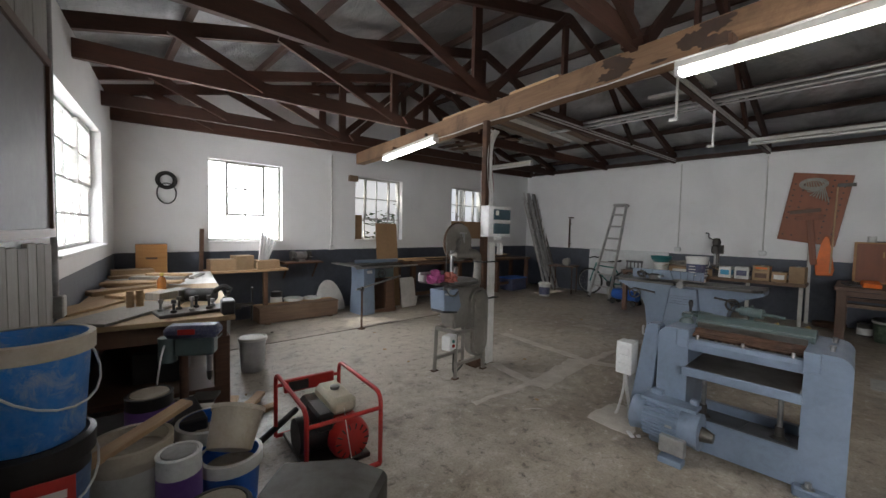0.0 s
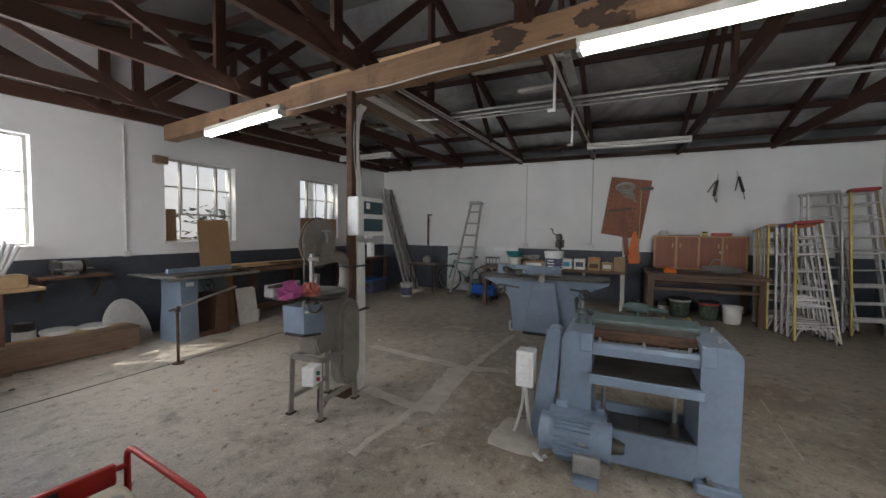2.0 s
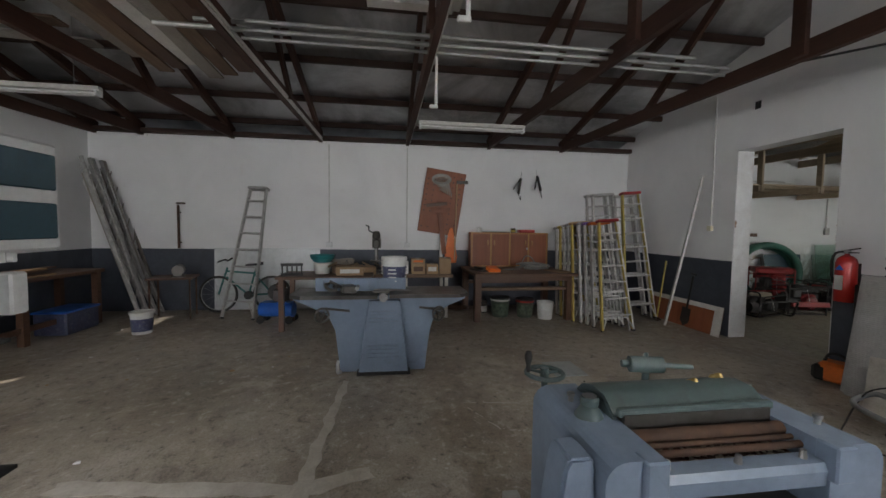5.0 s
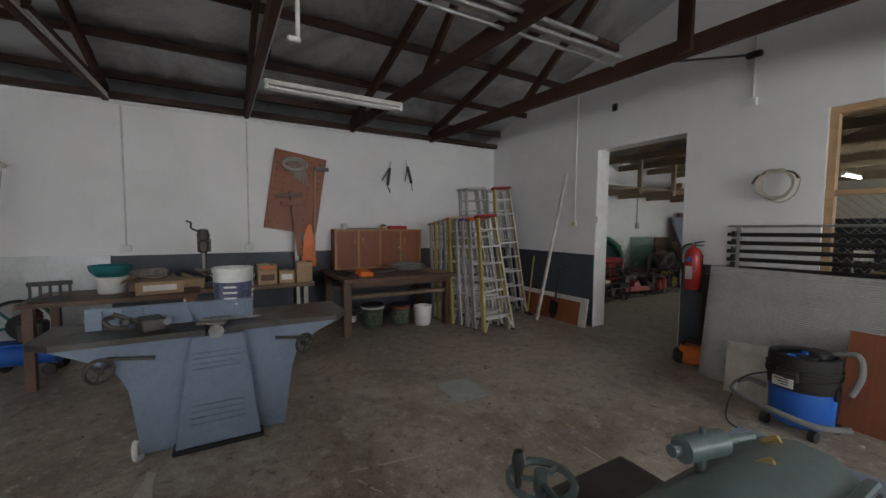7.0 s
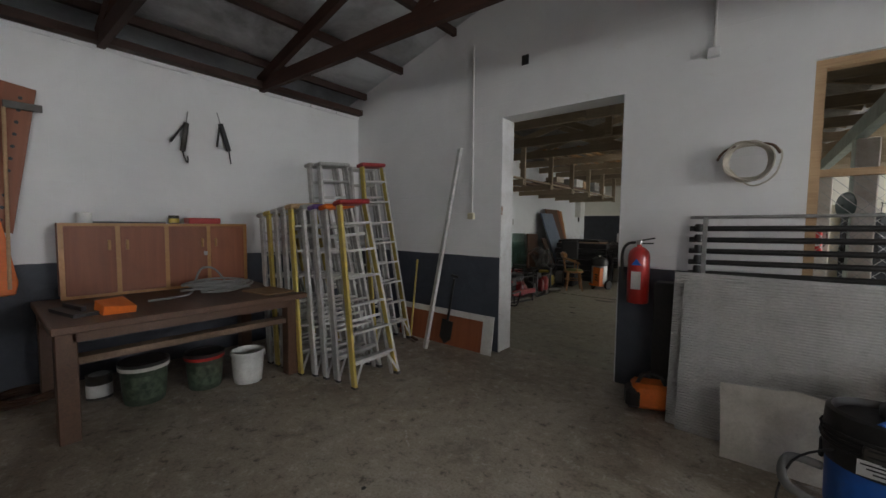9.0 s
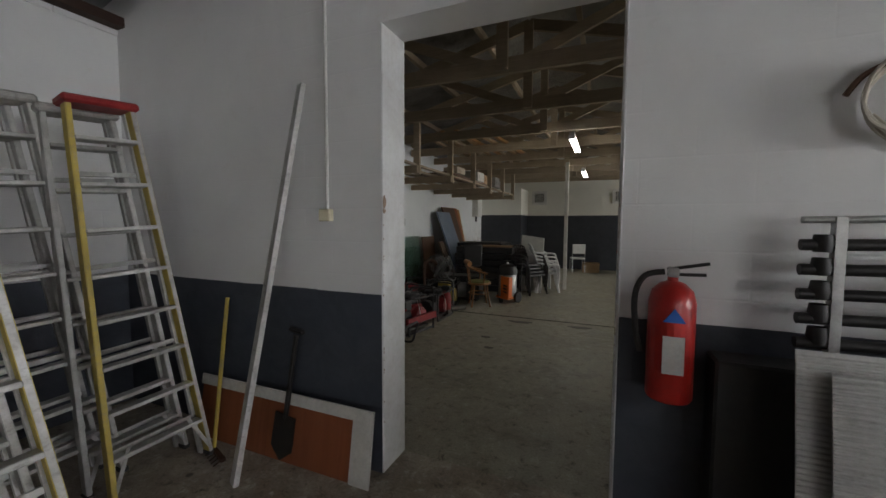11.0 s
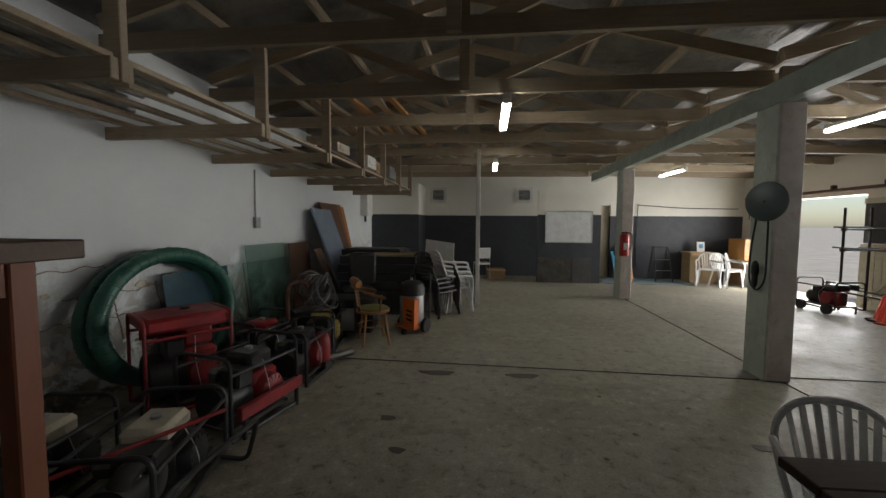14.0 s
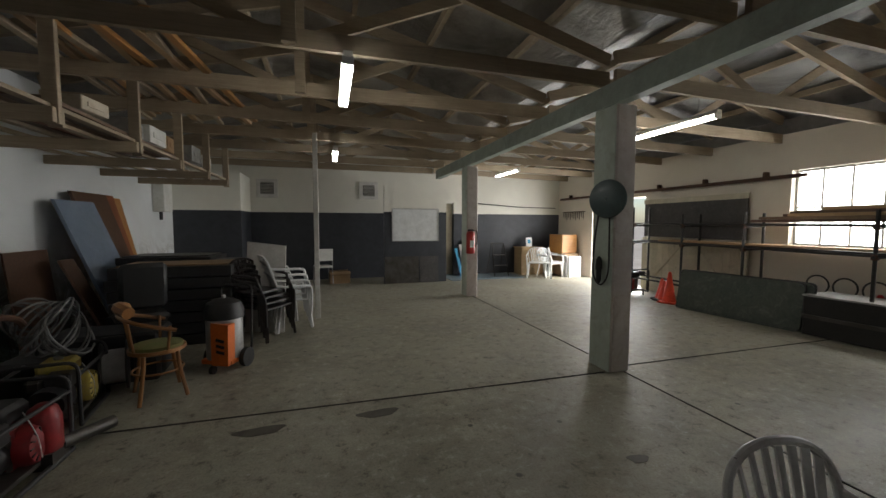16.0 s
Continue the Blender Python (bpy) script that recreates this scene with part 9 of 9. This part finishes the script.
def plastic_chair(loc, rz, material, label, group="", arms=True, name="plastic_chair"):
    """A moulded garden chair: seat, fan back with slots, four splayed legs, arms."""
    th = thing(name, loc, rz, label, "chair", group)
    part("seat", one(slab, ((-0.22, -0.22), (0.22, -0.22), (0.2, 0.2), (-0.2, 0.2)), 2, 0.41, 0.435), material, th)
    for x, y, dx, dy in ((-0.22, -0.2, -0.04, -0.04), (0.22, -0.2, 0.04, -0.04), (-0.2, 0.2, -0.05, 0.08), (0.2, 0.2, 0.05, 0.08)):
        part("leg", one(beam, (x + dx, y + dy, 0.0), (x, y, 0.42), 0.045, 0.035), material, th)
    for k in range(7):
        x = -0.15 + 0.05 * k
        top = 0.82 - 0.9 * x * x
        part("back_slat", one(beam, (x * 0.85, 0.2, 0.43), (x * 1.2, 0.3, top), 0.028, 0.01), material, th)
    part("back_rim", one(sweep, smooth_path(((-0.2, 0.2, 0.43), (-0.24, 0.27, 0.68), (-0.16, 0.3, 0.8), (0.0, 0.31, 0.835), (0.16, 0.3, 0.8), (0.24, 0.27, 0.68), (0.2, 0.2, 0.43))), 0.016, 8), material, th, smooth=True)
    if arms:
        for s in (-1, 1):
            part("arm", one(sweep, smooth_path(((s * 0.25, 0.26, 0.66), (s * 0.28, 0.1, 0.64), (s * 0.28, -0.15, 0.63), (s * 0.27, -0.23, 0.56), (s * 0.25, -0.23, 0.2))), 0.018, 8), material, th, smooth=True)
    return th


c0 = plastic_chair((6.95, -9.55, 0), -125, "dark_plastic", "dark brown plastic chair in a stack", "stacked dark chairs")
for k in range(1, 4):
    copy_thing(c0, pose(6.95 + 0.03 * k, -9.55 - 0.02 * k, 0.07 * k, 0, 0, -125))
c1 = plastic_chair((6.72, -9.98, 0), -60, "white_plastic", "white plastic chair in a stack", "stacked white chairs")
for k in range(1, 4):
    copy_thing(c1, pose(6.72 + 0.03 * k, -9.98 - 0.02 * k, 0.08 * k, 0, 0, -60))
ch = plastic_chair((4.74, -4.53, 0), 172, "chair_grey", "greyish white plastic garden chair at the table", "garden chairs")
ch.scale = (0.86, 0.92, 0.98)
for x, y, a in ((0.42, -13.75, 150), (0.1, -13.55, 200), (-0.35, -13.8, 235)):
    plastic_chair((x, y, 0), a, "white_plastic", "white plastic garden chair in the far corner", "garden chairs")
bm = B()
slab(bm, ((-0.28, 0.0), (0.28, 0.0), (0.28, 1.28), (-0.28, 1.22)), 1, -0.008, 0.008)
solo("pale_board", bm, "melamine", "pale cream board leaning on stacked tables", "board", (7.02, -9.78, 0.0), -18, rx=6)
# dark folded tables and cases
for k, (x, y, w, d, h, a) in enumerate(((8.0, -9.75, 1.3, 0.75, 1.0, 4), (8.35, -10.6, 1.2, 0.7, 1.05, -3), (7.45, -10.4, 0.7, 0.7, 0.98, 8))):
    th = thing("folded_tables", (x, y, 0), a, "stack of black folded tables and cases", "table stack", "black stacks")
    for j in range(7):
        z = h * (j + 0.5) / 7
        part("table_leaf", one(box, (0.02 * (j % 3), 0.015 * (j % 2), z), (w, d, h / 7 - 0.012), (0, 0, 1.5 * (j % 3) - 1.5), 0.006), "fabric_black", th)
    part("top_sheet", one(box, (0, 0, h + 0.008), (w * 0.9, d * 0.85, 0.014)), "mdf" if k == 0 else "black", th)
th = thing("office_chair", (8.15, -8.95, 0), 30, "black padded office chair", "office chair")
part("seat", one(box, (0, 0, 0.5), (0.48, 0.46, 0.1), None, 0.04), "fabric_black", th, smooth=True)
part("backrest", one(box, (0, 0.24, 0.86), (0.42, 0.09, 0.5), (-8, 0, 0), 0.04), "fabric_black", th, smooth=True)
part("column", one(rod, (0, 0, 0.1), (0, 0, 0.46), 0.03, 10), "black", th)
for k in range(5):
    a = k * 1.2566
    part("foot", one(beam, (0, 0, 0.1), (0.28 * math.cos(a), 0.28 * math.sin(a), 0.04), 0.04, 0.03), "black", th)
bm = B()
box(bm, (0, 0, 0.24), (0.9, 0.5, 0.48), None, 0.03)
solo("black_case", bm, "fabric_black", "large black case on the floor", "case", (8.2, -8.45, 0.0), 6)

# ---- store: south wall ----
for x in (7.67, 5.06):
    th = thing("wall_vent", (x, YS2 + 0.02, 2.45), 0, "square louvred vent in a white frame", "vent", "wall vents")
    part("vent_frame", one(box, (0, 0, 0), (0.52, 0.04, 0.48), None, 0.006), "melamine", th)
    part("backing", one(box, (0, 0.022, 0), (0.32, 0.006, 0.3)), "black", th)
    for k in range(8):
        part("slat", one(box, (0, 0.03, -0.13 + 0.037 * k), (0.3, 0.02, 0.006), (35, 0, 0)), "batten", th)
th = thing("whiteboard", (3.99, -13.68, 1.5), 0, "white board with rounded metal frame", "whiteboard")
part("panel", one(box, (0, 0, 0), (1.2, 0.02, 0.82), None, 0.008), "white_gloss", th)
bm = B()
for z in (-0.41, 0.41):
    box(bm, (0, 0.004, z), (1.22, 0.03, 0.022))
for x in (-0.605, 0.605):
    box(bm, (x, 0.004, 0), (0.022, 0.0296, 0.8))
part("board_frame", bm, "pipe", th)
th = thing("noticeboard_base", (4.35, -13.66, 0), 0, "grey scuffed sheet leaning below the whiteboard", "sheet", rx=3)
part("sheet", one(box, (0, 0, 0.5), (0.88, 0.012, 1.0)), "cast", th)
part("sheet", one(box, (-0.72, 0.0, 0.48), (0.5, 0.012, 0.96)), "board_black", th)
th = thing("steel_chair", (6.3, -14.1, 0), 15, "old steel-framed chair against the wall", "chair")
part("seat", one(box, (0, 0, 0.45), (0.4, 0.4, 0.05), None, 0.015), "label_white", th)
part("backrest", one(box, (0, 0.2, 0.75), (0.38, 0.04, 0.3), None, 0.015), "label_white", th)
for x in (-0.19, 0.19):
    part("leg_frame", one(sweep, rounded(((x, -0.22, 0.0), (x, -0.18, 0.43), (x, 0.18, 0.45), (x, 0.2, 0.9)), 0.05), 0.012, 6), "pipe", th)
    part("leg", one(rod, (x, 0.24, 0.0), (x, 0.16, 0.44), 0.012, 6), "pipe", th)
carton((5.9, -14.2, 0.0), (0.5, 0.36, 0.26), "open brown cardboard box by the wall", 6, flaps=True, tape=False)
th = thing("fire_extinguisher", (3.33, -11.39, 0.92), 180, "red fire extinguisher hung on the pillar", "fire extinguisher")
part("cylinder", one(lathe, ((0, 0), (0.085, 0.0), (0.09, 0.01), (0.09, 0.4), (0.07, 0.45), (0.02, 0.47), (0, 0.47)), 20), "red", th, smooth=True)
part("label", one(box, (0.0, -0.091, 0.2), (0.08, 0.004, 0.14)), "label_white", th)
part("valve", one(box, (0, 0, 0.48), (0.12, 0.03, 0.04), None, 0.006), "black", th)
part("hose", one(sweep, smooth_path(((0.03, 0, 0.48), (0.14, 0, 0.45), (0.15, 0, 0.25), (0.1, 0, 0.12))), 0.011, 6), "rubber", th, smooth=True)
part("bracket", one(box, (0, 0.08, 0.2), (0.06, 0.04, 0.2)), "black", th)

# pillar bell and cable
th = thing("round_bell", (3.44, -7.2, 1.785), 0, "dark round metal gong on the pillar", "gong")
bm = B()
lathe(bm, ((0, 0.04), (0.015, 0.04), (0.018, 0.025), (0.06, 0.024), (0.14, 0.014), (0.185, -0.002), (0.195, -0.02), (0.17, -0.035), (0, -0.045)), 32)
bmesh.ops.transform(bm, matrix=Vector((0.9, 0.42, 0.0)).to_track_quat("Z", "Y").to_matrix().to_4x4(), verts=bm.verts)
part("disc", bm, "green_grey", th, smooth=True)
part("bracket", one(box, (-0.03, -0.03, 0), (0.08, 0.05, 0.06)), "black", th)
th = thing("hand_lamp", (3.4, -7.3, 1.0), 0, "black inspection lamp hanging in its cable loop", "inspection lamp")
part("cable", one(sweep, smooth_path(((0.0, 0.1, 0.68), (0.01, 0.12, 0.3), (0.01, 0.11, 0.02), (0.01, 0.0, -0.1), (0.01, -0.11, 0.0), (0.01, -0.11, 0.3), (0.0, -0.06, 0.66))), 0.009, 6), "rubber", th, smooth=True)
part("handle", one(lathe, ((0.012, -0.08), (0.025, -0.05), (0.026, 0.05), (0.035, 0.07), (0.03, 0.16), (0.015, 0.19), (0, 0.2)), 12, (0.03, 0, 0)), "rubber", th, smooth=True)

# dark table by the doorway
th = thing("wooden_table", (4.46, -4.06, 0), 2, "dark scratched wooden table", "table")
for k in range(5):
    part("top_plank", one(box, (0, -0.4 + 0.166 * k + 0.04, 0.735), (1.3, 0.163, 0.035), None, 0.004), "table_dark", th)
for x in (-0.56, 0.56):
    for y in (-0.32, 0.3):
        part("leg", one(box, (x, y, 0.358), (0.075, 0.075, 0.716), None, 0.005), "table_dark", th)
for y in (-0.32, 0.3):
    part("apron", one(box, (0, y, 0.66), (1.04, 0.025, 0.1)), "table_dark", th)

# ---- store: far corner ----
th = thing("pine_cabinet", (0.25, -14.55, 0), 0, "low plywood cabinet in the corner", "cabinet")
part("carcass", one(box, (0, 0, 0.4), (0.7, 0.5, 0.8), None, 0.006), "ply", th)
part("top", one(box, (0, 0, 0.815), (0.76, 0.54, 0.03), None, 0.004), "ply", th)
for x in (-0.2, 0.2):
    part("door", one(box, (x, 0.256, 0.4), (0.34, 0.012, 0.7)), "ply", th)
bm = B()
box(bm, (0, 0, 0.14), (0.2, 0.02, 0.28), None, 0.004)
solo("sign_card", bm, "label_white", "white printed card standing on the cabinet", "sign", (0.2, -14.6, 0.8305), 0, rx=6)
bm = B()
box(bm, (0, 0.0, 0.16), (0.1, 0.004, 0.12), None)
solo("sign_print", bm, "label_cyan", "blue square print on the card", "sign", (0.2, -14.6, 0.8305), 0, rx=6).location.y += 0.0155
th = thing("carton_stack", (-0.72, -14.1, 0), 0, "orange-brown cartons stacked against the wall", "cartons")
part("carton", one(box, (0, 0, 0.33), (0.5, 0.8, 0.66), None, 0.006), "card", th)
part("carton", one(box, (0.02, -0.05, 0.94), (0.5, 0.7, 0.55), None, 0.006), "pine_orange", th)
part("carton", one(box, (0.1, 0.55, 0.3), (0.4, 0.3, 0.6), None, 0.006), "melamine", th)
th = thing("tool_rail", (XW2 + 0.02, -14.1, 1.9), 0, "row of spanners hung on the wall", "tool rail")
part("rail", one(box, (0.01, 0, 0), (0.02, 1.1, 0.02)), "rust", th)
for k in range(12):
    h = 0.16 + 0.12 * ((k * 7) % 5) / 5
    part("spanner", one(box, (0.025, -0.5 + 0.09 * k, -h / 2), (0.01, 0.025, h), None, 0.003), "cast", th)
th = thing("small_steps", (1.3, -14.5, 0), 0, "black steel kitchen steps by the wall", "step stool")
for x in (-0.22, 0.22):
    part("rail", one(sweep, rounded(((x, 0.3, 0.0), (x * 0.85, 0.0, 0.95), (x * 0.85, -0.1, 0.95)), 0.05), 0.016, 6), "black", th)
    part("rail", one(rod, (x, -0.3, 0.0), (x * 0.85, -0.06, 0.9), 0.014, 6), "black", th)
for z, y in ((0.3, 0.2), (0.6, 0.1)):
    part("step", one(box, (0, y, z), (0.4, 0.18, 0.03), None, 0.005), "black", th)
part("top_bar", one(rod, (-0.19, 0.0, 0.95), (0.19, 0.0, 0.95), 0.016, 8), "black", th)
for k, mt in enumerate(("pine_orange", "melamine", "pipe", "label_cyan")):
    bm = B()
    beam(bm, (0, 0.3, 0.0), (0.06, -0.1, 1.15 - 0.12 * k), 0.09, 0.03)
    solo("leaning_strip", bm, mt, "board strip leaning in the corner", "board", (2.05 + 0.13 * k, -14.78, 0.0), 0, "strips by the wall")
th = thing("hose_conduit", (1.7, YS2 + 0.03, 0), 0, "black cable running along the far wall", "cable")
part("cable", one(sweep, smooth_path(((0.1, 0, 0.3), (0.12, 0, 1.2), (0.1, 0, 2.1), (0.0, 0, 2.14), (-1.2, 0, 2.06), (-2.6, 0, 2.04))), 0.012, 6), "rubber", th, smooth=True)

# ---- store: west side ----
th = thing("sliding_door", (XW2 + 0.09, -10.1, 0), 0, "cream boarded sliding door with black panel", "sliding door")
for k in range(16):
    part("board", one(box, (0, -1.13 + 0.15 * k, 0.62), (0.03, 0.146, 1.22), None, 0.003), "tan", th)
part("panel", one(box, (0.0, 0.0, 1.62), (0.035, 2.3, 0.74), None, 0.004), "board_black", th, "black painted upper panel")
part("top_rail", one(box, (0, 0, 2.04), (0.04, 2.34, 0.1)), "tan", th)
part("brace", one(beam, (0.03, -1.1, 0.08), (0.03, -0.1, 1.15), 0.02, 0.06), "tan", th)
part("brace", one(beam, (0.03, 1.1, 0.08), (0.03, 0.1, 1.15), 0.02, 0.06), "tan", th)
th = thing("door_track", (XW2 + 0.05, -11.4, 2.3), 0, "rusty steel sliding door track on brackets", "door track")
part("track", one(box, (0.04, 0, 0), (0.05, 6.6, 0.06)), "rust", th)
for k in range(6):
    part("bracket", one(box, (0.02, -2.8 + 1.1 * k, 0.06), (0.1, 0.06, 0.1), None, 0.01), "rust", th)
th = thing("scaffold_rack", (-0.62, -8.4, 0), 0, "black scaffold tube rack along the wall", "rack")
for y in (-2.6, -1.35, -0.2, 1.4, 2.9):
    for x in (-0.22, 0.22):
        part("upright", one(rod, (x, y, 0.0), (x, y, 1.72 if y > -2 else 1.9), 0.022, 10), "black", th, smooth=True)
    for z in (1.12, 1.5):
        part("transom", one(rod, (-0.26, y, z), (0.26, y, z), 0.02, 8), "black", th, smooth=True)
        part("clamp", one(box, (0.22, y, z), (0.07, 0.07, 0.07), None, 0.012), "rust", th)
for x in (-0.22, 0.22):
    for z in (0.35, 1.16, 1.54):
        part("ledger", one(rod, (x, -2.8, z), (x, 3.1, z - 0.03), 0.02, 10), "black", th, smooth=True)
for k in range(9):
    bm = B()
    l = 3.6 - 0.2 * (k % 3)
    box(bm, (0, 0, 0), (0.2, l, 0.04), None, 0.003)
    solo("scaffold_plank", bm, ("crate", "old_wood", "pine")[k % 3], "long timber plank stored on the scaffold rack", "plank", (-0.74 + 0.22 * (k % 2), -6.9 + 0.1 * k, 1.586 + 0.043 * (k // 2)), rnd.uniform(-0.8, 0.8), "planks on the scaffold")
for k in range(3):
    bm = B()
    box(bm, (0, 0, 0), (0.12, 3.4, 0.03), None, 0.003)
    solo("scaffold_plank", bm, "pine", "pale plank on the lower scaffold rails", "plank", (-0.76 + 0.14 * k, -8.6, 1.198), 0.6 * k, "planks on the scaffold")
for k in range(2):
    th = thing("trestle_tabletop", (-0.12 - 0.07 * k, -8.55 + 0.08 * k, 0), 8, "scuffed dark green folding tabletop on edge", "folding table", "folded tabletops", ry=-9)
    bm = B()
    slab(bm, [(y, z) for y, z in ((-0.84, 0.0), (0.84, 0.0), (0.9, 0.06), (0.9, 0.64), (0.84, 0.7), (-0.84, 0.7), (-0.9, 0.64), (-0.9, 0.06))], 0, -0.016, 0.016)
    part("top", bm, "trestle", th)
    part("edge", one(sweep, rounded(((0, -0.9, 0.03), (0, -0.9, 0.7), (0, 0.9, 0.7), (0, 0.9, 0.03), (0, -0.9, 0.03)), 0.06), 0.018, 6), "black", th, smooth=True)
th = thing("black_cabinet", (-0.6, -6.7, 0), 4, "long black steel cabinet lying on its side", "cabinet")
part("carcass", one(box, (0, 0, 0.27), (0.6, 1.9, 0.54), None, 0.008), "black", th)
part("top", one(box, (0, 0, 0.55), (0.62, 1.92, 0.02)), "pipe", th)
part("rail", one(box, (0.31, 0, 0.26), (0.02, 1.9, 0.05)), "cast", th)
for x, y, h in ((-0.22, -9.82, 0.6), (-0.38, -10.15, 0.42), (-0.3, -10.02, 0.4), (-0.75, -9.5, 0.6)):
    th = thing("traffic_cone", (x, y, 0), 0, "orange plastic traffic cone with dark base", "traffic cone", "traffic cones")
    part("cone", one(lathe, ((0.12, 0.03), (0.025, h), (0.02, h + 0.005), (0, h + 0.005)), 20), "cone", th, smooth=True)
    part("base", one(box, (0, 0, 0.015), (0.32, 0.32, 0.03), (0, 0, 20), 0.01), "rubber" if h < 0.5 else "cone", th)
g = generator("generator", (-0.1, -10.85, 0.08), 96, (0.75, 0.5, 0.5), "black", "red_dull", "black", "wheeled black and red generator by the door")
for x in (-0.25, 0.25):
    part("wheel", one(rod, (x, -0.3, 0.01), (x, -0.24, 0.01), 0.09, 18), "rubber", g, smooth=True)
    part("foot", one(rod, (x, 0.25, -0.08), (x, 0.25, 0.01), 0.015, 8), "black", g)
th = thing("wall_hoses", (XW2 + 0.06, -7.9, 0), 0, "looped black hoses and red valve at the wall", "hoses")
for k in range(3):
    part("loop", one(sweep, [(0.04 * k, 0.35 * k + 0.14 * math.cos(j * 0.3491), 0.62 + 0.14 * math.sin(j * 0.3491)) for j in range(18)], 0.012, 6, True), "rubber", th, smooth=True)
part("valve", one(lathe, ((0.06, 0.45), (0.05, 0.55), (0.02, 0.6), (0, 0.6)), 12, (0.1, 0.75, 0)), "red", th, smooth=True)
part("pedestal", one(box, (0.08, 0.4, 0.23), (0.1, 1.1, 0.46)), "cast", th)
